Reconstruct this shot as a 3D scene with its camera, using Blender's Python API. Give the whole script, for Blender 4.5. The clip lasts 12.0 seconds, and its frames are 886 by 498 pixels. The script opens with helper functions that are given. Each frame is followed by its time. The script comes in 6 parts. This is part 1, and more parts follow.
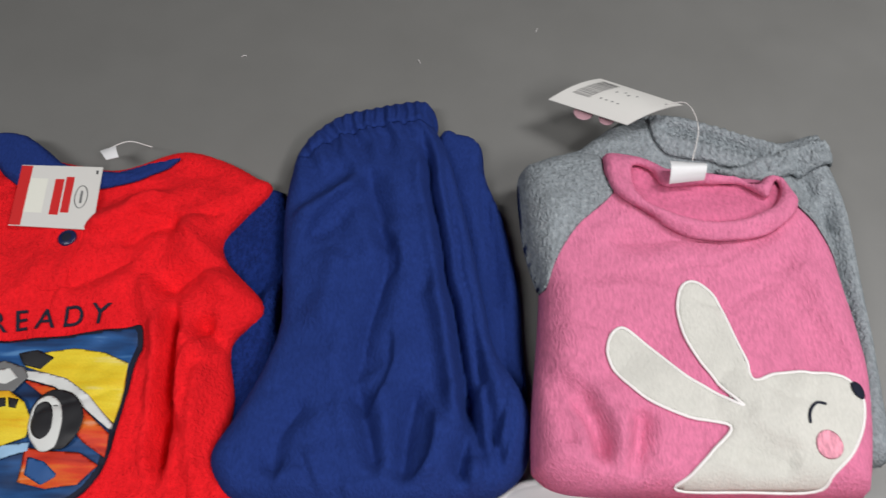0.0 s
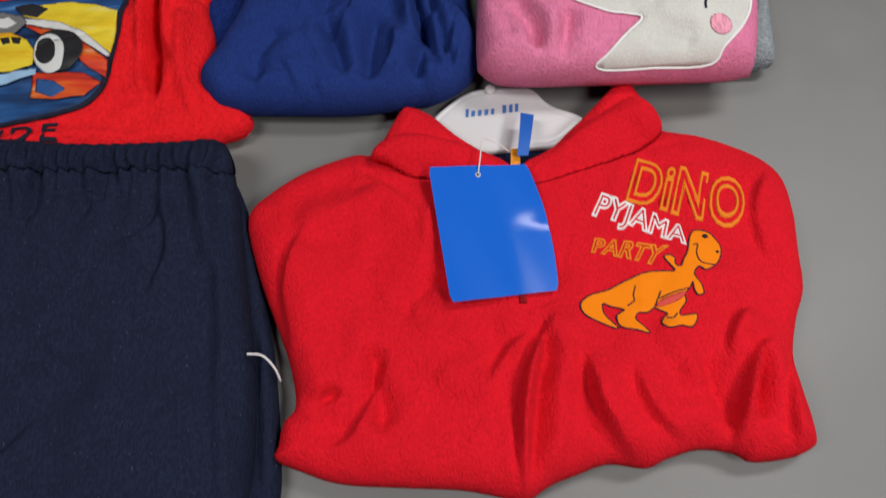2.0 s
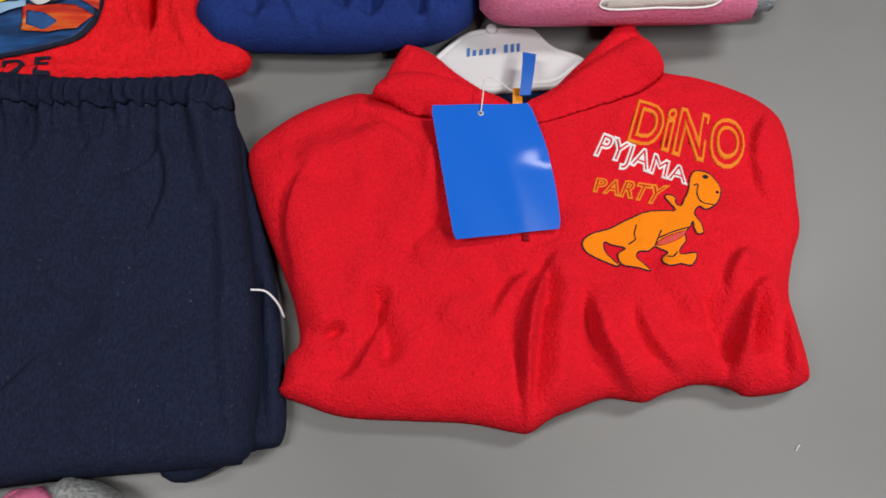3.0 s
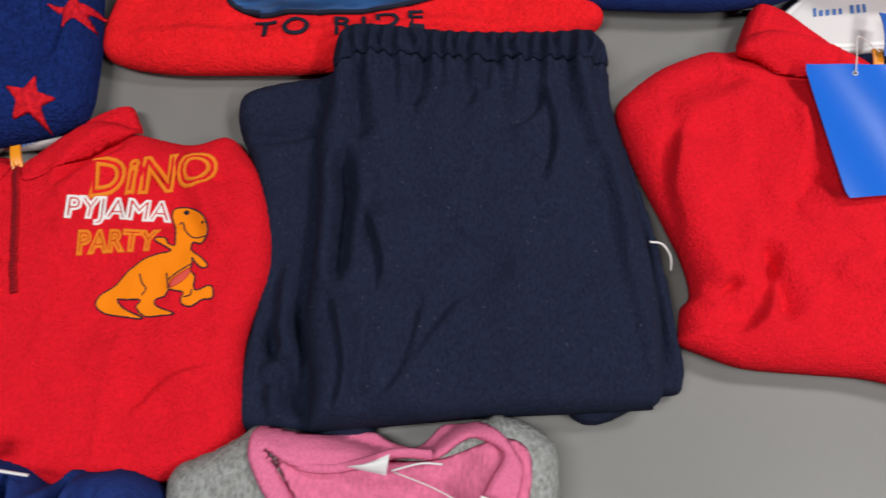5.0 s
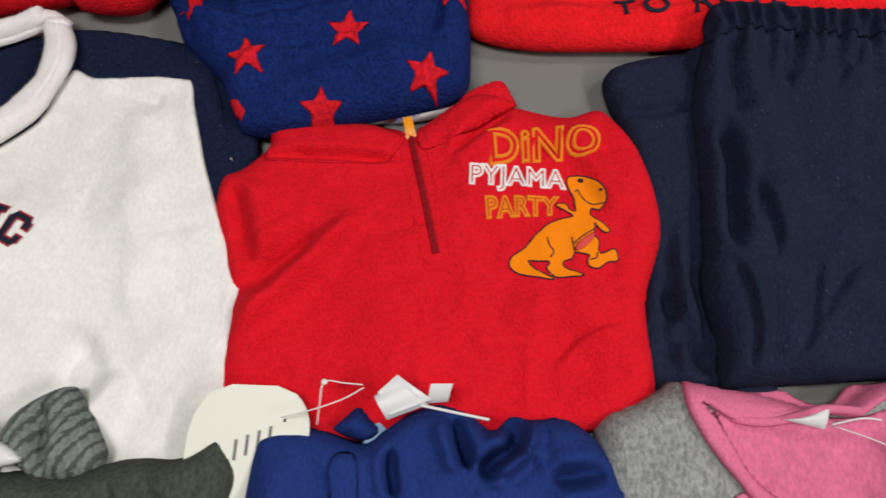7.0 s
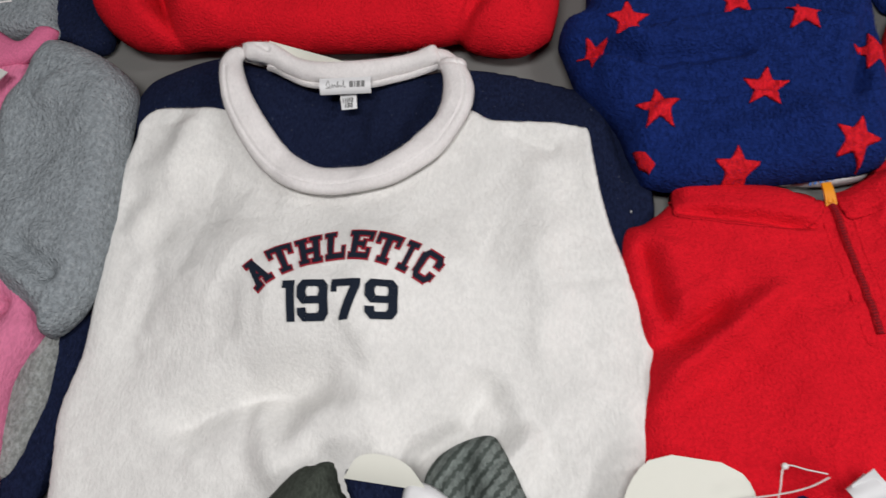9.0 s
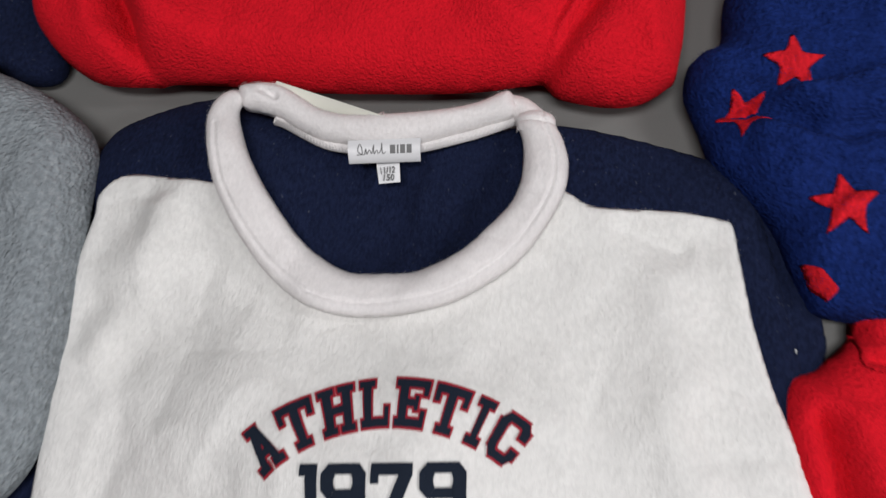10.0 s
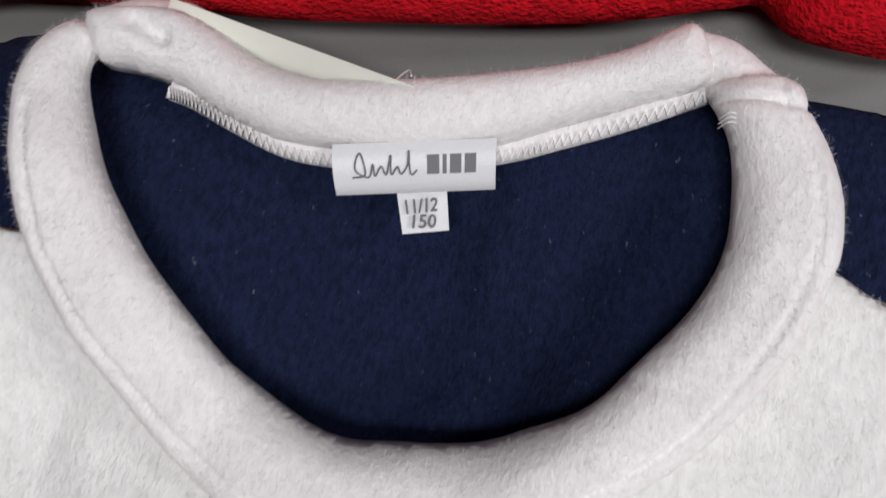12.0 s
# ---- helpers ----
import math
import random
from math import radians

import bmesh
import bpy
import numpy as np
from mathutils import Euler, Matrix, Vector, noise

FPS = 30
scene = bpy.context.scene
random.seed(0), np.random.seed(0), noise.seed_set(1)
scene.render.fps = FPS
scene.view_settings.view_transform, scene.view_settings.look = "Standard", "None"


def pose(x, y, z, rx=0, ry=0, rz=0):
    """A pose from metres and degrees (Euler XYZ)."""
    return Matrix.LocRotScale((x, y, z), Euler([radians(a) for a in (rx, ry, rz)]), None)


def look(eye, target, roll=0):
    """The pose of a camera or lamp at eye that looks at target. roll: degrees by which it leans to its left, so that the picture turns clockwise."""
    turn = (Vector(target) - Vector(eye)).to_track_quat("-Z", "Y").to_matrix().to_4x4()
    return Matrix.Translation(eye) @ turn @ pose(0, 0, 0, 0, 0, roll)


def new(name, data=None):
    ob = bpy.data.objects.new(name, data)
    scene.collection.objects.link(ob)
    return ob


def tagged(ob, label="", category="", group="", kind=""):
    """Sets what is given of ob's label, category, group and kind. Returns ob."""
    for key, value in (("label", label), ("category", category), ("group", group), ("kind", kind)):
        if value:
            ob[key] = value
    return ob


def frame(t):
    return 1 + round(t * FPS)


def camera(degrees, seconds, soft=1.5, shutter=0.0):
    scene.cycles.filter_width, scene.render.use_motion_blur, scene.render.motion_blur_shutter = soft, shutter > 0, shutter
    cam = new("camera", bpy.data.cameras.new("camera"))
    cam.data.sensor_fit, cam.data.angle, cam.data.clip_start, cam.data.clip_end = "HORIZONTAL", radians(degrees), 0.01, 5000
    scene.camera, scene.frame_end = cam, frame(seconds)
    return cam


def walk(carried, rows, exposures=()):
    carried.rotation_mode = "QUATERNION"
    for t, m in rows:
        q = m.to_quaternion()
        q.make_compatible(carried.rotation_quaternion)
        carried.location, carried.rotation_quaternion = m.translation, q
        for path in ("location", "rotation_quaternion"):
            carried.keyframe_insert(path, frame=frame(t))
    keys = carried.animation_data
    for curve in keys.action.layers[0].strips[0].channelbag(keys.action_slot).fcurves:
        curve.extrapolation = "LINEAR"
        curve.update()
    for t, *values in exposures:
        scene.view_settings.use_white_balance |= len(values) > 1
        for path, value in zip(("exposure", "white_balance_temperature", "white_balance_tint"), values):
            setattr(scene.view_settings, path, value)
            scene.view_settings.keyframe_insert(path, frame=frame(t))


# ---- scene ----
cam = camera(63.1, 12.0, shutter=0.3)
# seconds, eye (metres), turn about x, y and z (degrees)
PATH = [
    (0.0, 0.0126, 0.0000, 0.6199, 30.00, 0.45, -0.00),
    (0.5, 0.0470, -0.0519, 0.6048, 31.04, 0.06, -1.79),
    (1.0, 0.0461, -0.1374, 0.5995, 30.78, -0.32, -2.91),
    (1.5, 0.0161, -0.2237, 0.5803, 28.99, -0.61, -3.33),
    (2.0, 0.0014, -0.2846, 0.5866, 23.75, -1.50, -4.02),
    (2.5, -0.0034, -0.3069, 0.5962, 21.44, -2.75, -4.39),
    (2.7, -0.0038, -0.3044, 0.5882, 21.13, -3.01, -4.48),
    (4.3, -0.1964, -0.2906, 0.5713, 17.88, -1.87, -2.08),
    (4.5, -0.2232, -0.2983, 0.5725, 18.37, -1.71, -2.14),
    (5.0, -0.3036, -0.3037, 0.5774, 18.29, -0.94, -1.91),
    (5.5, -0.3835, -0.3145, 0.5798, 18.06, -0.11, -1.86),
    (6.0, -0.4560, -0.3317, 0.5846, 17.76, 0.44, -1.82),
    (6.5, -0.5240, -0.3314, 0.5922, 17.59, 1.07, -1.36),
    (7.0, -0.5933, -0.3282, 0.6008, 17.70, 1.65, -0.23),
    (7.5, -0.6725, -0.3276, 0.6171, 17.74, 2.68, 1.31),
    (7.7, -0.7075, -0.3313, 0.6180, 18.60, 2.46, 1.91),
    (9.3, -0.8949, -0.2997, 0.5947, 20.62, 6.77, 7.16),
    (9.5, -0.9155, -0.2599, 0.5715, 19.83, 6.15, 7.03),
    (10.0, -0.9485, -0.1375, 0.4767, 15.95, 6.54, 7.48),
    (10.5, -0.9825, -0.0455, 0.3688, 12.51, 6.85, 7.70),
    (11.0, -1.0118, 0.0069, 0.2740, 9.46, 7.06, 7.81),
    (11.5, -1.0203, 0.0203, 0.2273, 7.01, 7.20, 7.92),
    (12.0, -1.0215, 0.0025, 0.2514, 5.47, 7.05, 7.69),
]
walk(cam, [(row[0], pose(*row[1:])) for row in PATH],
     [(0.0, 0.06, 6400, 11), (0.5, -0.03, 6400, 11), (1.5, -0.16, 6400, 11), (2.5, -0.10, 6400, 11), (5.0, 0.14, 6500, 11), (6.5, 0.14, 6600, 11), (7.5, -0.04, 6650, 10), (9.5, -0.04, 6350, 12), (10.5, -0.02, 6300, 12), (12.0, 0.07, 6250, 13)])

# ---- light: a closed room with three ceiling panels over the table ----
world = bpy.data.worlds.new("world")
scene.world = world
world.use_nodes = True
world.node_tree.nodes["Background"].inputs[0].default_value = (0.5, 0.55, 0.6, 1)
world.node_tree.nodes["Background"].inputs[1].default_value = 0.2

PANELS = [((1.05, 0.50, 1.72), 0.9, 0.3, 22.5), ((-0.95, -0.35, 1.72), 0.9, 0.3, 19.0), ((1.0, -0.95, 1.72), 0.3, 0.9, 29.0)]
for place, wide, deep, watts in PANELS:
    lamp = bpy.data.lights.new("panel_lamp", "AREA")
    lamp.shape, lamp.size, lamp.size_y, lamp.energy = "RECTANGLE", wide, deep, watts
    lamp.color = (1.0, 0.985, 0.965)
    new("panel_lamp", lamp).matrix_world = look(place, (place[0], place[1], 0), 0)


# ---- materials ----
def mix_rgb(nt, kind, fac, a, b):
    n = nt.nodes.new("ShaderNodeMix")
    n.data_type, n.blend_type = "RGBA", kind
    for sock, value in ((n.inputs[0], fac), (n.inputs[6], a), (n.inputs[7], b)):
        if hasattr(value, "is_output"):
            nt.links.new(value, sock)
        else:
            sock.default_value = value
    return n.outputs[2]


def noise_tex(nt, coord, scale, detail=2.0, rough=0.5, stretch=None):
    n = nt.nodes.new("ShaderNodeTexNoise")
    n.inputs["Scale"].default_value, n.inputs["Detail"].default_value = scale, detail
    n.inputs["Roughness"].default_value = rough
    if stretch:
        m = nt.nodes.new("ShaderNodeMapping")
        m.inputs["Scale"].default_value = stretch
        nt.links.new(coord, m.inputs[0])
        coord = m.outputs[0]
    nt.links.new(coord, n.inputs["Vector"])
    return n.outputs[0]


def ramp(nt, value, lo, hi, a=0.0, b=1.0):
    n = nt.nodes.new("ShaderNodeMapRange")
    n.inputs[1].default_value, n.inputs[2].default_value = lo, hi
    n.inputs[3].default_value, n.inputs[4].default_value = a, b
    nt.links.new(value, n.inputs[0])
    return n.outputs[0]


def base_mat(name):
    mat = bpy.data.materials.new(name)
    mat.use_nodes = True
    nt = mat.node_tree
    co = nt.nodes.new("ShaderNodeTexCoord").outputs["Object"]
    return mat, nt, nt.nodes["Principled BSDF"], co


def rgba(c, k=1.0):
    return (min(1, c[0] * k), min(1, c[1] * k), min(1, c[2] * k), 1)


def fleece(name, rgb, pile=1.0, grain=420.0, contrast=0.35, sheen=0.35, fleck=0.0, stretch=(1.0, 0.5, 1.0), lint=0.0, curl=0.0):
    """Brushed cloth: fine curly pile in relief and colour, the colour darkened in its hollows for shade, broad brushed
    patches, a soft sheen.
    """
    mat, nt, p, co = base_mat(name)
    fine = noise_tex(nt, co, grain, 3.0, 0.6, stretch)
    hair = noise_tex(nt, co, grain * 3.1, 1.0, 0.5, stretch)
    broad = noise_tex(nt, co, 26.0, 3.0, 0.6)
    # same noise as the relief, so the shade between tufts is put into the colour
    col = mix_rgb(nt, "MIX", ramp(nt, fine, 0.37, 0.63), rgba(rgb, 1 - contrast), rgba(rgb, 1 + contrast * 0.7))
    col = mix_rgb(nt, "MIX", ramp(nt, broad, 0.35, 0.7, 0.0, 0.4), col, rgba(rgb, 0.82))
    if fleck:
        spot = ramp(nt, noise_tex(nt, co, 240.0, 3.0, 0.75), 0.5, 0.72, 0.0, fleck)
        col = mix_rgb(nt, "MIX", spot, col, (0.50, 0.53, 0.55, 1))
    if lint:
        spot = ramp(nt, noise_tex(nt, co, 620.0, 2.0, 0.6, (1.0, 0.45, 1.0)), 0.70, 0.78, 0.0, lint)
        col = mix_rgb(nt, "MIX", spot, col, (0.28, 0.30, 0.34, 1))
    nt.links.new(col, p.inputs["Base Color"])
    p.inputs["Roughness"].default_value = 0.95
    p.inputs["Specular IOR Level"].default_value = 0.06
    p.inputs["Sheen Weight"].default_value = sheen * 0.08
    p.inputs["Sheen Roughness"].default_value = 0.6
    p.inputs["Sheen Tint"].default_value = rgba([0.15 + 0.85 * c for c in rgb])
    mixed = nt.nodes.new("ShaderNodeMath")
    mixed.operation = "MULTIPLY_ADD"
    mixed.inputs[1].default_value = 0.22
    nt.links.new(hair, mixed.inputs[0])
    nt.links.new(fine, mixed.inputs[2])
    b = nt.nodes.new("ShaderNodeBump")
    b.inputs["Strength"].default_value, b.inputs["Distance"].default_value = 1.0, 0.0020 * pile
    nt.links.new(mixed.outputs[0], b.inputs["Height"])
    if curl:
        shift = nt.nodes.new("ShaderNodeVectorMath")
        shift.operation = "MULTIPLY_ADD"
        shift.inputs[1].default_value = (0.004, 0.004, 0.004)
        wob = nt.nodes.new("ShaderNodeTexNoise")
        wob.inputs["Scale"].default_value = 220.0
        nt.links.new(co, wob.inputs["Vector"])
        nt.links.new(wob.outputs["Color"], shift.inputs[0])
        nt.links.new(co, shift.inputs[2])
        v = nt.nodes.new("ShaderNodeTexVoronoi")
        v.feature = "SMOOTH_F1"
        v.inputs["Scale"].default_value, v.inputs["Smoothness"].default_value = grain * 1.25, 0.7
        nt.links.new(shift.outputs[0], v.inputs["Vector"])
        tuft = nt.nodes.new("ShaderNodeBump")
        tuft.invert = True
        tuft.inputs["Strength"].default_value, tuft.inputs["Distance"].default_value = 1.0, 0.0010 * curl
        nt.links.new(v.outputs["Distance"], tuft.inputs["Height"])
        nt.links.new(tuft.outputs[0], b.inputs["Normal"])
    nt.links.new(b.outputs[0], p.inputs["Normal"])
    return mat


def plain(name, rgb, rough=0.5, metal=0.0, spec=0.5, relief=0.0, scale=300.0, vary=0.08):
    mat, nt, p, co = base_mat(name)
    n = noise_tex(nt, co, scale, 3.0, 0.6)
    broad = noise_tex(nt, co, scale * 0.06, 2.0, 0.6)
    col = mix_rgb(nt, "MIX", n, rgba(rgb, 1 - vary), rgba(rgb, 1 + vary))
    col = mix_rgb(nt, "MIX", ramp(nt, broad, 0.3, 0.7, 0, 0.5), col, rgba(rgb, 1 - vary))
    nt.links.new(col, p.inputs["Base Color"])
    p.inputs["Roughness"].default_value, p.inputs["Metallic"].default_value = rough, metal
    p.inputs["Specular IOR Level"].default_value = spec
    if relief:
        b = nt.nodes.new("ShaderNodeBump")
        b.inputs["Strength"].default_value, b.inputs["Distance"].default_value = 0.6, relief
        nt.links.new(n, b.inputs["Height"])
        nt.links.new(b.outputs[0], p.inputs["Normal"])
    return mat


def table_mat():
    """Grey matt laminate with faint mottling, fine scratches and dust."""
    mat, nt, p, co = base_mat("grey_laminate")
    mott = noise_tex(nt, co, 9.0, 4.0, 0.6)
    fine = noise_tex(nt, co, 900.0, 2.0, 0.5)
    scr = noise_tex(nt, co, 30.0, 4.0, 0.7, (1.0, 14.0, 1.0))
    col = mix_rgb(nt, "MIX", mott, (0.150, 0.149, 0.142, 1), (0.185, 0.184, 0.176, 1))
    col = mix_rgb(nt, "MIX", ramp(nt, fine, 0.35, 0.7, 0, 0.25), col, (0.21, 0.21, 0.20, 1))
    col = mix_rgb(nt, "MIX", ramp(nt, scr, 0.66, 0.74, 0, 0.35), col, (0.24, 0.24, 0.23, 1))
    nt.links.new(col, p.inputs["Base Color"])
    nt.links.new(ramp(nt, mott, 0.3, 0.7, 0.40, 0.50), p.inputs["Roughness"])
    p.inputs["Specular IOR Level"].default_value = 0.5
    b = nt.nodes.new("ShaderNodeBump")
    b.inputs["Strength"].default_value, b.inputs["Distance"].default_value = 0.25, 0.0004
    nt.links.new(fine, b.inputs["Height"])
    nt.links.new(b.outputs[0], p.inputs["Normal"])
    return mat


RED = fleece("red_fleece", (0.70, 0.010, 0.021), 0.6, 430.0, 0.10, 0.35, 0.0, (1.0, 0.7, 1.0), curl=0.85)
RED_PLUSH = fleece("red_plush", (0.80, 0.014, 0.020), 0.7, 330.0, 0.10, 0.5, 0.0, (1.0, 0.5, 1.0), curl=0.8)
ROYAL = fleece("royal_blue_fleece", (0.0165, 0.037, 0.175), 0.7, 430.0, 0.15, 0.3)
ROYAL_PLUSH = fleece("royal_blue_plush", (0.0095, 0.025, 0.14), 0.9, 330.0, 0.28, 0.3, curl=1.3)
NAVY = fleece("navy_fleece", (0.0142, 0.0190, 0.041), 0.8, 480.0, 0.25, 0.3, lint=0.35)
NAVY_JERSEY = fleece("navy_jersey", (0.0102, 0.0152, 0.042), 0.7, 480.0, 0.35, 0.3, lint=0.3)
NAVY_FIBRE = fleece("navy_fibre", (0.022, 0.030, 0.075), 0.3, 500.0, 0.3, 0.4)
PINK = fleece("pink_fleece", (0.70, 0.20, 0.34), 0.8, 420.0, 0.13, 0.35, 0.0, (1.0, 0.35, 1.0))
PINK_RIB = fleece("pink_rib_knit", (0.70, 0.17, 0.31), 0.5, 700.0, 0.12, 0.2)
PINK_DEEP = fleece("pink_inner_fleece", (0.66, 0.16, 0.29), 0.8, 320.0, 0.14, 0.3)
GREY = fleece("grey_melange_fleece", (0.27, 0.30, 0.32), 0.9, 300.0, 0.22, 0.3, 0.4, curl=1.4)
GREY_WARM = fleece("grey_melange_sweat", (0.27, 0.28, 0.27), 0.9, 360.0, 0.36, 0.2, 0.4)
CREAM = fleece("cream_applique_cloth", (0.63, 0.62, 0.57), 0.4, 500.0, 0.05, 0.2)
WHITE = fleece("white_fleece", (0.81, 0.80, 0.775), 0.42, 360.0, 0.06, 0.25, 0.0, (1.0, 0.55, 1.0))
WHITE_RIB = fleece("white_brushed_collar", (0.82, 0.79, 0.78), 0.26, 480.0, 0.05, 0.3)
OLIVE = fleece("grey_green_fleece", (0.065, 0.075, 0.062), 0.8, 380.0, 0.3, 0.3)
STAR_RED = fleece("red_star_pile", (0.66, 0.014, 0.024), 1.3, 260.0, 0.3, 0.3)
ORANGE = plain("orange_print", (0.86, 0.22, 0.004), 0.8, spec=0.1, relief=0.0003, scale=700)
ORANGE_LINE = plain("orange_stitching", (0.80, 0.22, 0.015), 0.7, spec=0.2, relief=0.0004, scale=900)
WHITE_LINE = plain("white_stitching", (0.84, 0.81, 0.80), 0.8, spec=0.2, relief=0.0004, scale=900)
DARK_LINE = plain("dark_navy_stitching", (0.012, 0.015, 0.03), 0.8, spec=0.2, relief=0.0004, scale=900)
NAVY_PRINT = plain("navy_flock_print", (0.012, 0.018, 0.032), 0.85, spec=0.15, relief=0.0004, scale=700, vary=0.3)
RED_PRINT = plain("dark_red_print", (0.35, 0.02, 0.035), 0.8, spec=0.15, relief=0.0003, scale=700)
CARD = plain("white_card", (0.66, 0.65, 0.62), 0.55, spec=0.4, scale=200, vary=0.02)
CARD_CREAM = plain("cream_card", (0.76, 0.76, 0.68), 0.6, spec=0.35, scale=200, vary=0.02)
BLUE_CARD = plain("glossy_blue_card", (0.012, 0.125, 0.60), 0.17, spec=0.22, scale=120, vary=0.03)
BLUE_RIBBON = plain("blue_ribbon", (0.01, 0.11, 0.48), 0.5, spec=0.4, scale=900, relief=0.0002)
INK = plain("grey_ink", (0.16, 0.16, 0.16), 0.7, scale=500)
INK_DARK = plain("black_ink", (0.03, 0.03, 0.035), 0.7, scale=500)
INK_BLUE = plain("blue_ink", (0.05, 0.15, 0.42), 0.6, scale=500)
INK_RED = plain("red_ink", (0.6, 0.02, 0.02), 0.6, scale=500)
SATIN = plain("white_satin", (0.70, 0.70, 0.71), 0.35, spec=0.5, relief=0.0003, scale=1400, vary=0.03)
PLASTIC_WHITE = plain("white_plastic", (0.62, 0.62, 0.62), 0.35, spec=0.5, scale=60, vary=0.02)
THREAD = plain("clear_nylon_thread", (0.75, 0.72, 0.70), 0.3, spec=0.6, scale=100)
ZIP_DARK = plain("dark_red_zip_teeth", (0.20, 0.006, 0.012), 0.7, spec=0.1, scale=400)
ZIP_TAPE = plain("red_zip_tape", (0.42, 0.008, 0.014), 0.8, spec=0.1, relief=0.0003, scale=900)
ZIP_ORANGE = plain("orange_zip_pull", (0.85, 0.30, 0.01), 0.35, spec=0.5, scale=200)
RED_P = plain("bright_red_print", (0.62, 0.04, 0.02), 0.6, scale=60, vary=0.15)
BLUE_P = plain("blue_print", (0.02, 0.09, 0.28), 0.6, scale=60, vary=0.25)
BLACK_P = plain("black_print", (0.015, 0.015, 0.018), 0.6, scale=60, vary=0.3)
PALE_P = plain("pale_print", (0.65, 0.66, 0.64), 0.6, scale=60, vary=0.08)
PALE_PINK = plain("pale_pink_card", (0.72, 0.42, 0.48), 0.6, scale=200, vary=0.03)


def printed(name, stops, turn, scale=26.0):
    """Printed cloth: colours streaked along one direction, softly running into one another."""
    mat, nt, p, co = base_mat(name)
    m = nt.nodes.new("ShaderNodeMapping")
    m.inputs["Rotation"].default_value = (0, 0, radians(turn))
    m.inputs["Scale"].default_value = (0.35, 2.2, 1.0)
    nt.links.new(co, m.inputs[0])
    n = noise_tex(nt, m.outputs[0], scale, 3.0, 0.55)
    r = nt.nodes.new("ShaderNodeValToRGB")
    nt.links.new(ramp(nt, n, 0.3, 0.7), r.inputs[0])
    while len(r.color_ramp.elements) < len(stops):
        r.color_ramp.elements.new(0.5)
    for e, (at, c) in zip(r.color_ramp.elements, stops):
        e.position, e.color = at, (c[0], c[1], c[2], 1)
    weave = noise_tex(nt, co, 800.0, 1.0)
    nt.links.new(mix_rgb(nt, "MULTIPLY", 0.25, r.outputs[0], weave), p.inputs["Base Color"])
    p.inputs["Roughness"].default_value = 0.6
    p.inputs["Specular IOR Level"].default_value = 0.3
    return mat


YELLOW_S = printed("yellow_streaked_print", [(0.0, (0.75, 0.30, 0.01)), (0.3, (0.80, 0.55, 0.02)), (0.7, (0.85, 0.66, 0.04)), (1.0, (0.85, 0.75, 0.30))], 25)
RED_S = printed("red_streaked_print", [(0.0, (0.35, 0.01, 0.01)), (0.4, (0.68, 0.05, 0.015)), (0.7, (0.75, 0.16, 0.02)), (1.0, (0.75, 0.55, 0.40))], 28)
BLUE_S = printed("blue_streaked_print", [(0.0, (0.006, 0.012, 0.04)), (0.4, (0.012, 0.045, 0.14)), (0.8, (0.02, 0.10, 0.30)), (1.0, (0.10, 0.25, 0.50))], 20)
BUTTON = plain("navy_button", (0.015, 0.02, 0.07), 0.25, spec=0.5, scale=100)
SKY_TAPE = plain("light_blue_tape", (0.30, 0.48, 0.68), 0.7, scale=600, relief=0.0003)
BLUSH = fleece("blush_pink_stitched_patch", (0.78, 0.33, 0.42), 0.6, 420.0, 0.25, 0.2, 0.0, (1, 0.25, 1))
TABLE = table_mat()


def striped_rib():
    """Grey-green rib knit with dark stripes."""
    mat = fleece("striped_grey_rib", (0.20, 0.23, 0.215), 0.8, 380.0, 0.25, 0.3)
    nt = mat.node_tree
    p = nt.nodes["Principled BSDF"]
    old = p.inputs["Base Color"].links[0].from_socket
    co = nt.nodes.new("ShaderNodeTexCoord").outputs["Object"]
    w = nt.nodes.new("ShaderNodeTexWave")
    w.inputs["Scale"].default_value, w.inputs["Distortion"].default_value, w.inputs["Detail Scale"].default_value = 38.0, 2.2, 6.0
    m = nt.nodes.new("ShaderNodeMapping")
    m.inputs["Rotation"].default_value = (0, 0, 0.55)
    nt.links.new(co, m.inputs[0])
    nt.links.new(m.outputs[0], w.inputs["Vector"])
    nt.links.new(mix_rgb(nt, "MIX", ramp(nt, w.outputs[1], 0.55, 0.75, 0, 0.8), old, (0.05, 0.062, 0.055, 1)), p.inputs["Base Color"])
    return mat


STRIPED = striped_rib()
# unseen walls and ceiling, kept near black to cut bounced light and deepen shadows
WALL = plain("dark_unseen_wall", (0.05, 0.05, 0.049), 0.8, spec=0.2, relief=0.0005, scale=90, vary=0.03)
FLOOR = plain("grey_floor", (0.14, 0.135, 0.125), 0.6, scale=12, vary=0.15)
STEEL = plain("grey_steel", (0.3, 0.3, 0.3), 0.4, metal=0.8, scale=40)


# ---- building helpers ----
def thing(name, label, category, x, y, z=0.0, group=""):
    ob = new(name)
    ob.location = (x, y, z)
    ob.empty_display_size = 0.02
    return tagged(ob, label, category, group)


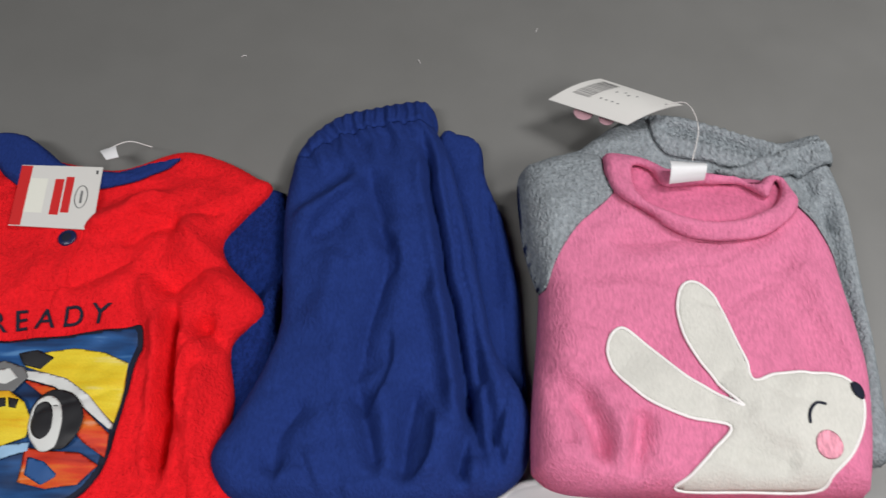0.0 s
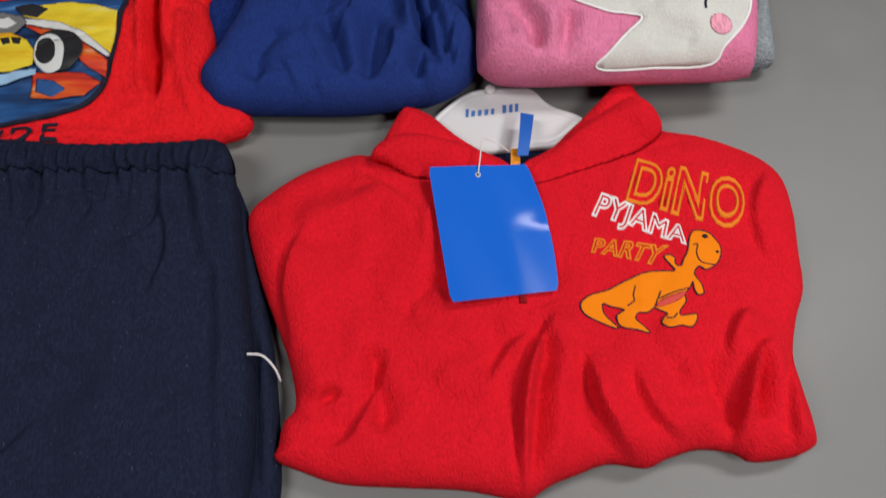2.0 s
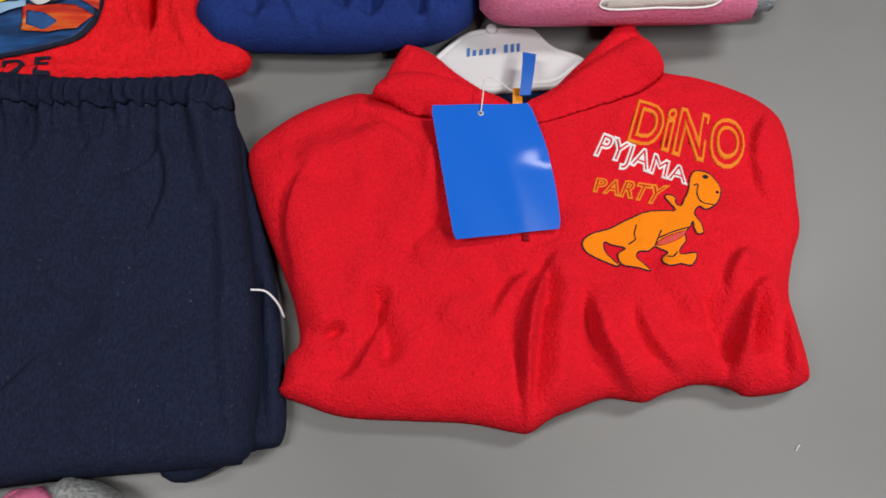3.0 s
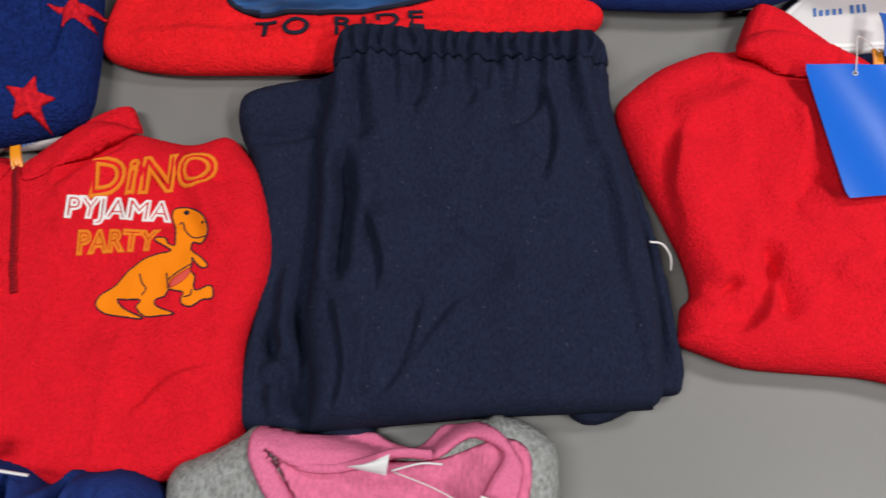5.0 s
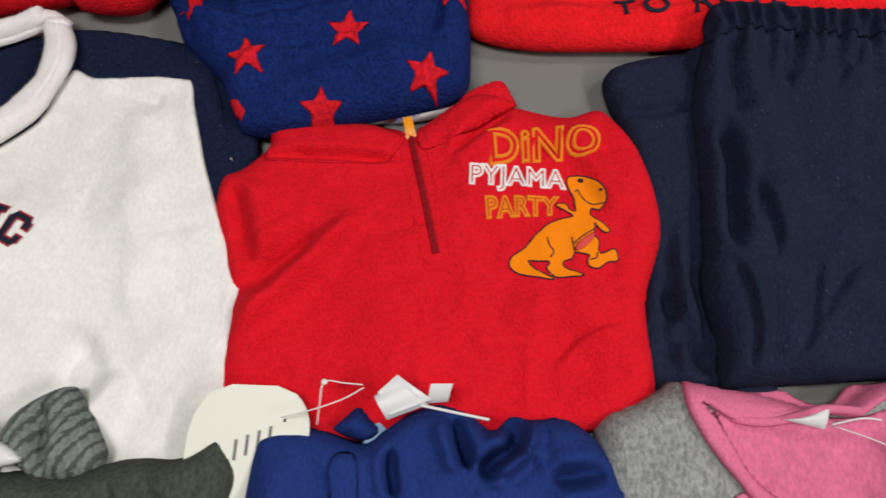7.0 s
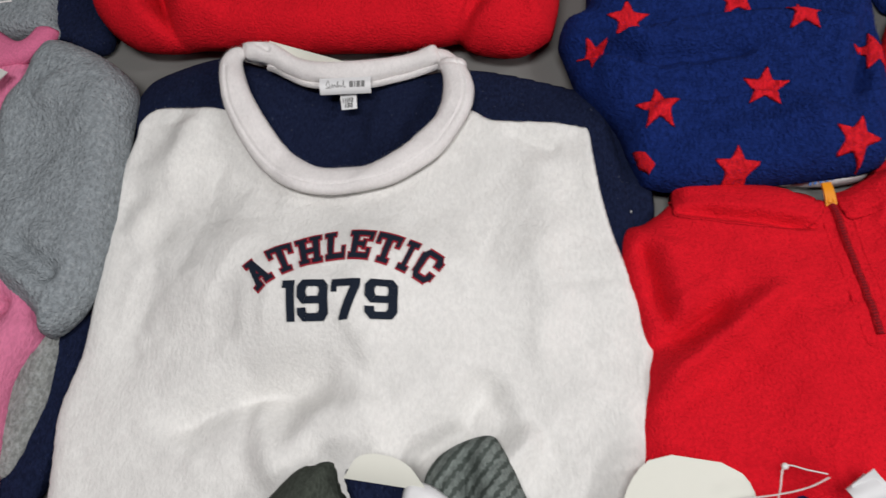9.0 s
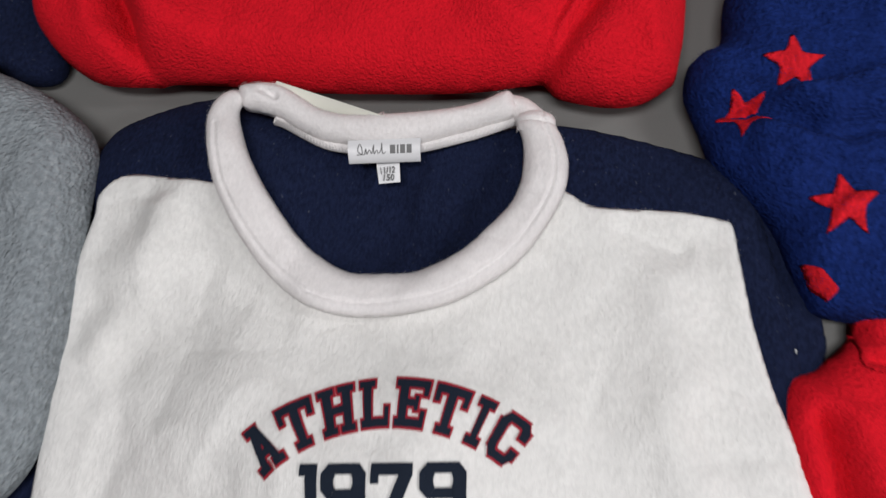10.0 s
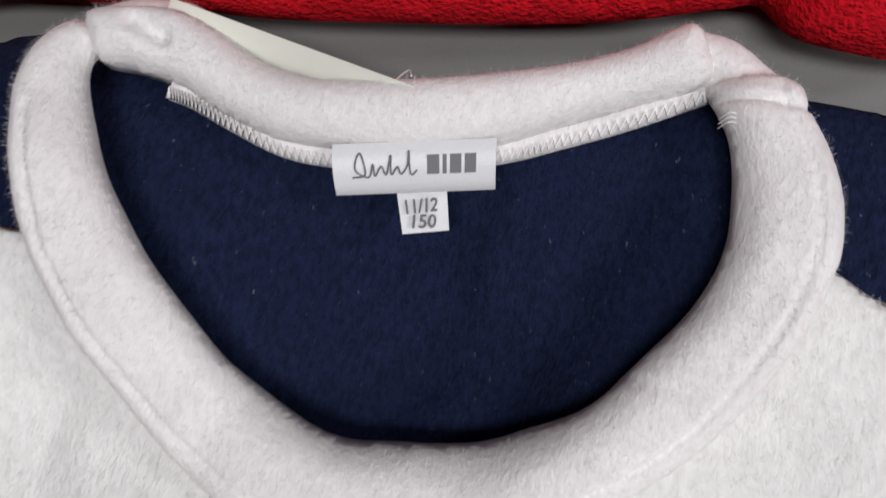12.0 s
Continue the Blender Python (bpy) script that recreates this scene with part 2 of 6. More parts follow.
def part(name, verts, faces, mat, parent, label="", smooth=True, crisp=False):
    """One mesh under a thing or a part; the vertices are given in the place's own metres."""
    me = bpy.data.meshes.new(name)
    off = Vector((0, 0, 0))
    up = parent
    while up:
        off += up.location
        up = up.parent
    me.from_pydata([(v[0] - off.x, v[1] - off.y, v[2] - off.z) for v in verts], [], faces)
    me.materials.append(mat)
    me.polygons.foreach_set("use_smooth", [smooth] * len(me.polygons))
    me.update()
    if crisp:
        me.set_sharp_from_angle(angle=radians(50))
    ob = new(name, me)
    ob.parent = parent
    if label:
        ob["label"] = label
    return ob


def loop(pts, n=8, sharp=False):
    """A closed line through the points: straight from point to point, or rounded."""
    p = np.array(pts, float)
    if sharp:
        q = np.roll(p, -1, 0)
        k = 4
        return np.concatenate([p[i] + (q[i] - p[i]) * np.arange(k)[:, None] / k for i in range(len(p))])
    out = []
    m = len(p)
    t = np.arange(n)[:, None] / n
    for i in range(m):
        a, b, c, d = p[i - 1], p[i], p[(i + 1) % m], p[(i + 2) % m]
        out.append(0.5 * (2 * b + (c - a) * t + (2 * a - 5 * b + 4 * c - d) * t * t + (3 * b - a - 3 * c + d) * t ** 3))
    return np.concatenate(out)


def nearest(line, x, y):
    """Distance to a closed line, the nearest place on it, and whether the points lie inside."""
    a, b = line, np.roll(line, -1, 0)
    e = b - a
    ee = (e * e).sum(1) + 1e-18
    dist, px, py, inside = [np.empty(len(x)) for _ in range(4)]
    for s in range(0, len(x), 4000):
        X, Y = x[s:s + 4000, None], y[s:s + 4000, None]
        t = np.clip(((X - a[:, 0]) * e[:, 0] + (Y - a[:, 1]) * e[:, 1]) / ee, 0, 1)
        qx, qy = a[:, 0] + t * e[:, 0], a[:, 1] + t * e[:, 1]
        d2 = (X - qx) ** 2 + (Y - qy) ** 2
        k = d2.argmin(1)
        r = np.arange(len(k))
        dist[s:s + 4000], px[s:s + 4000], py[s:s + 4000] = np.sqrt(d2[r, k]), qx[r, k], qy[r, k]
        cross = ((a[:, 1] > Y) != (b[:, 1] > Y)) & (X < a[:, 0] + (Y - a[:, 1]) * e[:, 0] / np.where(abs(e[:, 1]) < 1e-12, 1e-12, e[:, 1]))
        inside[s:s + 4000] = cross.sum(1) % 2
    return dist, px, py, inside > 0.5


def off_line(pts, x, y):
    """Distance from an open line."""
    p = np.array(pts, float)
    best = np.full(len(x), 1e9)
    for (x0, y0), (x1, y1) in zip(p[:-1], p[1:]):
        ex, ey = x1 - x0, y1 - y0
        t = np.clip(((x - x0) * ex + (y - y0) * ey) / (ex * ex + ey * ey + 1e-18), 0, 1)
        best = np.minimum(best, np.hypot(x - x0 - t * ex, y - y0 - t * ey))
    return best


def wave(x, y, size, seed):
    """Smooth random relief between -1 and 1 at the given size in metres."""
    rng = np.random.RandomState(seed)
    table = rng.rand(64, 64) * 2 - 1
    u, v = np.asarray(x) / size + 1000.3, np.asarray(y) / size + 1000.7
    i, j = np.floor(u).astype(int), np.floor(v).astype(int)
    f, g = u - i, v - j
    f, g = f * f * (3 - 2 * f), g * g * (3 - 2 * g)
    i, j, i1, j1 = i % 64, j % 64, (i + 1) % 64, (j + 1) % 64
    return (table[i, j] * (1 - f) + table[i1, j] * f) * (1 - g) + (table[i, j1] * (1 - f) + table[i1, j1] * f) * g


class Cloth:
    """A puffed layer of cloth over a table or over another layer.
    under: a height or another layer's height function. thick: how high it stands; edge: width of the rounded rim.
    folds: (x0, y0, x1, y1, half width, height), valleys negative. grooves: (distance from the rim, half width, height).
    lines: (points, half width, height), stitched grooves. taper: (x0, y0, x1, y1, least), thinner at the first point. crease: height of fine random creases.
    ledges: (x0, y0, x1, y1, width, height), a fold that lies over the cloth beside it, raised on the right of its line.
    gathers: (x, y, direction x, direction y, length across, wavelength, height), ripples that run down from a waistband's edge."""

    def __init__(self, line, under=0.0, thick=0.04, edge=0.02, holes=(), folds=(), grooves=(), gathers=(), rough=0.0025, seed=1, dome=0.0, mid=0.4, taper=None, crease=0.0, lines=(), ledges=()):
        self.line, self.holes = line, list(holes)
        self.under = under if callable(under) else (lambda x, y, h=under: np.full(len(x), float(h)))
        self.over = callable(under)
        self.thick, self.edge, self.folds, self.grooves, self.gathers = thick, edge, folds, grooves, gathers
        self.rough, self.seed, self.dome, self.mid = rough, seed, dome, mid
        self.ledges, self.soft = ledges, False
        self.taper, self.crease, self.lines = taper, crease, [(curve_pts(p), w, h) for p, w, h in lines]

    def rim(self, x, y):
        d, px, py, ins = nearest(self.line, x, y)
        for h in self.holes:
            d2, qx, qy, in2 = nearest(h, x, y)
            near = d2 < d
            px, py = np.where(near, qx, px), np.where(near, qy, py)
            d, ins = np.minimum(d, d2), ins & ~in2
        return np.where(ins, d, -d), px, py

    def shape(self, x, y, d):
        d = np.maximum(d, 0)
        k = np.clip(d / self.edge, 0, 1)
        thick = self.thick
        if self.taper:
            x0, y0, x1, y1, least = self.taper
            t = np.clip(((x - x0) * (x1 - x0) + (y - y0) * (y1 - y0)) / ((x1 - x0) ** 2 + (y1 - y0) ** 2), 0, 1)
            thick = thick * (least + (1 - least) * t * t * (3 - 2 * t))
        z = self.under(x, y) + thick * (self.mid + (1 - self.mid) * (np.sin(k * math.pi / 2) if self.soft else np.sqrt(1 - (1 - k) ** 2)))
        inner = np.clip(d / (self.edge * 1.2), 0, 1)
        z = z + self.dome * (1 - np.exp(-d / 0.06))
        for x0, y0, x1, y1, w, h in self.folds:
            ex, ey = x1 - x0, y1 - y0
            ln = math.hypot(ex, ey)
            t = ((x - x0) * ex + (y - y0) * ey) / ln ** 2
            wob = 0.35 * w * wave(x, y, 0.03, self.seed + 7)
            off = ((x - x0) * ey - (y - y0) * ex) / ln + wob
            fade = np.clip(np.minimum(t, 1 - t) * 4 + 0.35, 0, 1)
            fade = fade * fade * (3 - 2 * fade)
            ww = w * (0.55 + 0.45 * fade)
            core = np.exp(-(off / ww) ** 2) if h > 0 else 1.3 * np.exp(-(np.abs(off / ww) + 0.02) ** 1.3)
            prof = core - 0.35 * np.exp(-((abs(off) - 2.0 * ww) / (1.1 * ww)) ** 2)
            z = z + 1.5 * h * prof * fade * (0.2 + 0.8 * inner)
        for x0, y0, x1, y1, w, h in self.ledges:
            ex, ey = x1 - x0, y1 - y0
            ln = math.hypot(ex, ey)
            t = ((x - x0) * ex + (y - y0) * ey) / ln ** 2
            bow = 0.10 * ln * (1 - (2 * t - 1) ** 2) * (1 if self.seed % 2 else -1)
            off = ((x - x0) * ey - (y - y0) * ex) / ln + 0.004 * wave(x, y, 0.04, self.seed + 17) + np.where(abs(t - 0.5) < 0.8, bow, 0)
            fade = np.clip(np.minimum(t + 0.15, 1.15 - t) * 2.6, 0, 1)
            fade = fade * fade * (3 - 2 * fade)
            up = np.clip((off + 0.003) / 0.0065, 0, 1)
            up = up * up * (3 - 2 * up)
            prof = up * np.exp(-np.maximum(off - 0.003, 0) / w) - 0.5 * (1 - up) * np.exp(np.minimum(off, 0) / (0.5 * w))
            z = z + h * prof * fade * (0.06 + 0.94 * inner)
        for d0, w, h in self.grooves:
            z = z + h * np.exp(-((d - d0) / w) ** 2)
        for gx, gy, dx, dy, reach, length, h in self.gathers:
            along = (x - gx) * dx + (y - gy) * dy
            down = (x - gx) * dy - (y - gy) * dx
            jit = along + 0.004 * wave(x, y, 0.02, self.seed + 3)
            k = np.clip(1 - abs(down) / reach, 0, 1)
            z = z + h * np.sin(2 * math.pi * jit / length + 1.5 * wave(x * 0.3, y * 0.3, 0.02, self.seed)) * k * k * (3 - 2 * k) * (0.08 + 0.92 * np.clip(d / 0.016, 0, 1))
        for p, w, h in self.lines:
            z = z + h * np.exp(-(off_line(p, x, y) / w) ** 2)
        if self.crease:
            wx, wy = x + 0.02 * wave(x, y, 0.05, self.seed + 11), y + 0.02 * wave(x, y, 0.05, self.seed + 12)
            r1 = 1 - np.abs(wave(wx, wy * 0.55, 0.055, self.seed + 13))
            r2 = 1 - np.abs(wave(wx * 0.6, wy, 0.04, self.seed + 14))
            z = z + inner * self.crease * (r1 ** 3 - 0.7 * r2 ** 4)
        if self.rough:
            z = z + inner * self.rough * (1.6 * wave(x, y, 0.07, self.seed) + 0.8 * wave(x, y, 0.031, self.seed + 1) + 0.3 * wave(x, y, 0.012, self.seed + 2))
        return z

    def height(self, x, y):
        x, y = np.atleast_1d(np.asarray(x, float)), np.atleast_1d(np.asarray(y, float))
        return self.shape(x, y, self.rim(x, y)[0])

    def mesh(self, name, mat, parent, step=0.005, label="", curl=0.0):
        lo, hi = self.line.min(0) - step, self.line.max(0) + step
        nx, ny = int((hi[0] - lo[0]) / step) + 2, int((hi[1] - lo[1]) / step) + 2
        gx, gy = np.meshgrid(lo[0] + np.arange(nx) * step, lo[1] + np.arange(ny) * step, indexing="ij")
        x, y = gx.ravel(), gy.ravel()
        d, px, py = self.rim(x, y)
        idx = np.arange(nx * ny).reshape(nx, ny)
        quads = np.stack([idx[:-1, :-1], idx[1:, :-1], idx[1:, 1:], idx[:-1, 1:]], -1).reshape(-1, 4)
        ins = d > 0
        quads = quads[ins[quads].any(1)]
        rim = (~ins) | (d < step * 0.25)
        x, y = np.where(rim, px, x), np.where(rim, py, y)
        d = np.where(rim, 0, d)
        used = np.unique(quads)
        remap = -np.ones(nx * ny, int)
        remap[used] = np.arange(len(used))
        quads = remap[quads]
        x, y, d, rim = x[used], y[used], d[used], rim[used]
        z = self.shape(x, y, d)
        if self.over:
            low = self.under(x, y) + 0.0002 + 0.9 * self.thick * self.mid * np.clip(1 - d / (0.6 * self.edge), 0, 1)
            low = np.where(rim, z, np.minimum(low, z - 0.0004))
        else:
            k = np.clip(d / (self.edge * 0.7), 0, 1)
            low = self.under(x, y) + (z - self.under(x, y)) * (1 - np.sqrt(1 - (1 - k) ** 2))
            low = np.where(rim, z, np.minimum(low, z - 0.0004))
        n = len(x)
        verts = list(zip(x.tolist(), y.tolist(), z.tolist()))
        bot = np.where(rim, np.arange(n), -1)
        extra = np.nonzero(~rim)[0]
        bot[extra] = n + np.arange(len(extra))
        verts += list(zip(x[extra].tolist(), y[extra].tolist(), low[extra].tolist()))
        faces = quads.tolist()
        keep = [f for f in faces if len(set(f)) == 4 and not all(rim[i] for i in f)]
        faces2 = [[int(bot[i]) for i in reversed(f)] for f in keep]
        return part(name, verts, keep + faces2, mat, parent, label)


def band(pts, closed, radius, mat, parent, name, label="", flat=1.0, sides=6):
    """A tube along a line of points (x, y, z)."""
    p = [Vector(q) for q in pts]
    m = len(p)
    verts, faces = [], []
    for i in range(m):
        a = p[i - 1] if closed or i else p[0]
        b = p[(i + 1) % m] if closed or i < m - 1 else p[-1]
        t = (b - a).normalized() if (b - a).length > 1e-9 else Vector((1, 0, 0))
        side = t.cross(Vector((0, 0, 1)))
        side = side.normalized() if side.length > 1e-4 else Vector((1, 0, 0))
        up = side.cross(t)
        for k in range(sides):
            w = 2 * math.pi * k / sides
            verts.append(p[i] + side * (radius * math.cos(w)) + up * (radius * flat * math.sin(w)))
    last = m if closed else m - 1
    for i in range(last):
        for k in range(sides):
            a, b = i * sides, ((i + 1) % m) * sides
            faces.append((a + k, a + (k + 1) % sides, b + (k + 1) % sides, b + k))
    if not closed:
        faces += [tuple(range(sides))[::-1], tuple((m - 1) * sides + k for k in range(sides))]
    return part(name, verts, faces, mat, parent, label)


def curve_pts(pts, n=6):
    """An open rounded line through points of two or three numbers."""
    p = np.array(pts, float)
    p = np.vstack([2 * p[0] - p[1], p, 2 * p[-1] - p[-2]])
    out = []
    for i in range(1, len(p) - 2):
        a, b, c, d = p[i - 1], p[i], p[i + 1], p[i + 2]
        for t in np.arange(n) / n:
            out.append(0.5 * (2 * b + (c - a) * t + (2 * a - 5 * b + 4 * c - d) * t * t + (3 * b - a - 3 * c + d) * t ** 3))
    out.append(p[-2])
    return np.array(out)


def seam(cloth, pts, radius, mat, parent, name="seam", label="", closed=False, lift=0.0, n=6, flat=0.7):
    """A stitched line that lies on a layer of cloth."""
    q = loop(pts, n) if closed else curve_pts(pts, n)
    z = cloth.height(q[:, 0], q[:, 1]) + lift
    return band(np.column_stack([q, z]), closed, radius, mat, parent, name, label, flat)


def patch(cloth, line, mat, parent, name, label="", step=0.002, thick=0.0012, edge=0.0012, holes=()):
    return Cloth(line, cloth.height, thick, edge, holes, rough=0.0, mid=0.5).mesh(name, mat, parent, step, label)


def fuzz(cloth, count, length, width, mat, parent, area, seed, lean=0.5, name="brushed_nap"):
    """Short loose fibres that stand out of brushed cloth within a box of the plan, joined into one part."""
    rng = np.random.RandomState(seed)
    x, y = rng.uniform(area[0], area[2], count), rng.uniform(area[1], area[3], count)
    d = cloth.rim(x, y)[0]
    x, y = x[d > 0.0006], y[d > 0.0006]
    z = cloth.height(x, y)
    e = 0.0008
    gx = (cloth.height(x + e, y) - cloth.height(x - e, y)) / (2 * e)
    gy = (cloth.height(x, y + e) - cloth.height(x, y - e)) / (2 * e)
    nrm = np.column_stack([-np.clip(gx, -3, 3), -np.clip(gy, -3, 3), np.ones(len(x))])
    nrm /= np.linalg.norm(nrm, axis=1)[:, None]
    a = rng.uniform(0, 2 * math.pi, len(x))
    tang = np.column_stack([np.cos(a), np.sin(a), np.zeros(len(x))])
    tang -= nrm * (tang * nrm).sum(1)[:, None]
    ln = length * rng.uniform(0.5, 1.3, len(x))[:, None]
    up = rng.uniform(0.15, lean, len(x))[:, None]
    p0 = np.column_stack([x, y, z - 0.0002])
    p1 = p0 + ln * 0.5 * (tang * (1 - up) + nrm * up * 1.3)
    p2 = p0 + ln * (tang * (1 - up * 0.7) + nrm * up * 0.9)
    side = np.cross(tang, nrm) * width * 0.5
    verts = np.stack([p0 - side, p0 + side, p1 - side * 0.8, p1 + side * 0.8, p2], 1).reshape(-1, 3)
    k = np.arange(len(x)) * 5
    faces = np.concatenate([np.column_stack([k, k + 1, k + 3]), np.column_stack([k, k + 3, k + 2]), np.column_stack([k + 2, k + 3, k + 4])]).tolist()
    return tagged(part(name, verts.tolist(), faces, mat, parent, "short loose fibres of the brushed cloth"), kind="stuff")


def star(cx, cy, r, turn=0.0):
    pts = []
    for k in range(10):
        a = math.radians(90 + turn + 36 * k)
        q = r if k % 2 == 0 else r * 0.43
        pts.append((cx + q * math.cos(a), cy + q * math.sin(a)))
    return loop(pts, sharp=True)


def ring(cx, cy, rx, ry, n=24, turn=0.0):
    a = np.arange(n) * 2 * math.pi / n
    c, s = math.cos(math.radians(turn)), math.sin(math.radians(turn))
    u, v = rx * np.cos(a), ry * np.sin(a)
    return np.column_stack([cx + u * c - v * s, cy + u * s + v * c])


def lettering(text, quad, mat, parent, name, surface, outline=0.0, bold=0.0, lift=0.0012, label="", space=1.0, cuts=0.006):
    """Words laid on a surface, fitted into a quad (bottom left, bottom right, top right, top left), each letter a mesh of its own.
    outline: radius of the drawn letter outline; 0 fills the letters."""
    cu = bpy.data.curves.new(name, "FONT")
    cu.body, cu.size, cu.space_character, cu.resolution_u, cu.offset = text, 1.0, space, 4, bold
    wide = math.dist(quad[0], quad[1])
    tmp = new(name, cu)
    flat = np.array([v.co[:] for v in tmp.evaluated_get(bpy.context.evaluated_depsgraph_get()).to_mesh().vertices])
    lo, hi = flat.min(0), flat.max(0)
    sx = (hi[0] - lo[0]) / wide
    if outline:
        cu.fill_mode, cu.bevel_depth, cu.bevel_resolution = "NONE", outline * sx, 1
    else:
        cu.extrude = 0.0006 * sx
    bpy.context.view_layer.update()
    me = bpy.data.meshes.new_from_object(tmp.evaluated_get(bpy.context.evaluated_depsgraph_get()))
    bpy.data.objects.remove(tmp)
    bm = bmesh.new()
    bm.from_mesh(me)
    bpy.data.meshes.remove(me)
    if not outline:
        for k in range(1, int(wide / cuts)):
            bmesh.ops.bisect_plane(bm, geom=bm.verts[:] + bm.edges[:] + bm.faces[:], plane_co=(lo[0] + k * cuts * sx, 0, 0), plane_no=(1, 0, 0))
    bm.verts.index_update()
    co = np.array([v.co[:] for v in bm.verts])
    faces = [[v.index for v in f.verts] for f in bm.faces]
    root = list(range(len(co)))

    def top(i):
        while root[i] != i:
            root[i] = root[root[i]]
            i = root[i]
        return i

    for f in faces:
        for i in f[1:]:
            root[top(i)] = top(f[0])
    bm.free()
    isle = np.array([top(i) for i in range(len(co))])
    spans = sorted((co[isle == r, 0].min(), co[isle == r, 0].max(), r) for r in set(isle.tolist()))
    groups = []
    for x0, x1, r in spans:
        if groups and min(x1, groups[-1][1]) - x0 > 0.45 * min(x1 - x0, groups[-1][1] - groups[-1][0]):
            groups[-1][1] = max(groups[-1][1], x1)
            groups[-1][2].append(r)
        else:
            groups.append([x0, x1, [r]])
    u, v = (co[:, 0] - lo[0]) / (hi[0] - lo[0]), (co[:, 1] - lo[1]) / (hi[1] - lo[1])
    q = np.array(quad)
    xy = (q[0] * (1 - u)[:, None] + q[1] * u[:, None]) * (1 - v)[:, None] + (q[3] * (1 - u)[:, None] + q[2] * u[:, None]) * v[:, None]
    z = surface(xy[:, 0], xy[:, 1]) + lift + co[:, 2] / sx
    for x0, x1, rs in groups:
        own = np.nonzero(np.isin(isle, rs))[0]
        remap = {int(o): k for k, o in enumerate(own)}
        part(name, [(xy[o, 0], xy[o, 1], z[o]) for o in own], [[remap[i] for i in f] for f in faces if f[0] in remap], mat, parent, label, smooth=False)


def card(name, corners, heights, mat, parent, label="", thick=0.0006, nu=8, nv=8, bend=0.0, round_end=False):
    """A thin card between four corners (bottom left, bottom right, top right, top left), bent across its length."""
    q = np.array(corners, float)
    h = np.array(heights, float)
    verts, faces = [], []
    for side in (1, 0):
        for i in range(nu + 1):
            for j in range(nv + 1):
                u, v = i / nu, j / nv
                if round_end and v > 0.6:
                    s = math.sqrt(max(0, 1 - ((v - 0.6) / 0.4) ** 2)) * 0.62 + 0.38
                    u = 0.5 + (u - 0.5) * s
                w = ((1 - u) * (1 - v), u * (1 - v), u * v, (1 - u) * v)
                x, y = sum(w[k] * q[k, 0] for k in range(4)), sum(w[k] * q[k, 1] for k in range(4))
                z = sum(w[k] * h[k] for k in range(4)) + bend * 4 * v * (1 - v)
                verts.append((x, y, z + thick * side))
    n = (nu + 1) * (nv + 1)
    at = lambda i, j, s: s * n + i * (nv + 1) + j
    for i in range(nu):
        for j in range(nv):
            faces.append((at(i, j, 0), at(i + 1, j, 0), at(i + 1, j + 1, 0), at(i, j + 1, 0)))
            faces.append((at(i, j, 1), at(i, j + 1, 1), at(i + 1, j + 1, 1), at(i + 1, j, 1)))
    for i in range(nu):
        for j, (a, b) in ((0, (i, i + 1)), (nv, (i + 1, i))):
            faces.append((at(a, j, 0), at(a, j, 1), at(b, j, 1), at(b, j, 0)))
    for j in range(nv):
        for i, (a, b) in ((0, (j + 1, j)), (nu, (j, j + 1))):
            faces.append((at(i, a, 0), at(i, a, 1), at(i, b, 1), at(i, b, 0)))
    return part(name, verts, faces, mat, parent, label, True, True)


def on_card(corners, heights, bend=0.0):
    """A function from places in a card's own measure (0 to 1 each way) to the room."""
    q, h = np.array(corners, float), np.array(heights, float)

    def at(u, v, lift=0.0009):
        w = np.array(((1 - u) * (1 - v), u * (1 - v), u * v, (1 - u) * v))
        x, y = w @ q
        return (x, y, w @ h + bend * 4 * v * (1 - v) + lift)
    return at


def bar(at, u0, v0, u1, v1, mat, parent, name="bar", lift=0.0009, n=4):
    """A printed bar on a card."""
    verts, faces = [], []
    for i in range(n + 1):
        for v in (v0, v1):
            verts.append(at(u0 + (u1 - u0) * i / n, v, lift))
    for i in range(n):
        faces.append((2 * i, 2 * i + 2, 2 * i + 3, 2 * i + 1))
    return part(name, verts, faces, mat, parent, "", False)


def box(name, lo, hi, mat, parent=None, label="", bevel=0.0):
    bm = bmesh.new()
    bmesh.ops.create_cube(bm, size=1.0)
    for v in bm.verts:
        v.co = [lo[k] + (v.co[k] + 0.5) * (hi[k] - lo[k]) for k in range(3)]
    if bevel:
        bmesh.ops.bevel(bm, geom=bm.edges[:], offset=bevel, segments=3, affect="EDGES", profile=0.5)
    me = bpy.data.meshes.new(name)
    bm.to_mesh(me)
    bm.free()
    me.materials.append(mat)
    ob = new(name, me)
    if parent:
        ob.parent = parent
        ob.location = -parent.location
    if label:
        ob["label"] = label
    return ob


# ---- the room and the table ----
# shell never in view, added to close the space round the table
for nm, lo, hi, mat in (
    ("floor", (-3.6, -2.6, -0.80), (2.6, 2.6, -0.75), FLOOR),
    ("ceiling", (-3.6, -2.6, 1.75), (2.6, 2.6, 1.85), WALL),
    ("wall_north", (-3.6, 2.6, -0.80), (2.6, 2.7, 1.85), WALL),
    ("wall_south", (-3.6, -2.7, -0.80), (2.6, -2.6, 1.85), WALL),
    ("wall_east", (2.6, -2.7, -0.80), (2.7, 2.7, 1.85), WALL),
    ("wall_west", (-3.7, -2.7, -0.80), (-3.6, 2.7, 1.85), WALL),
):
    tagged(box(nm, lo, hi, mat), "plain painted %s of the room" % nm.split("_")[0], nm.split("_")[0], kind="structure")

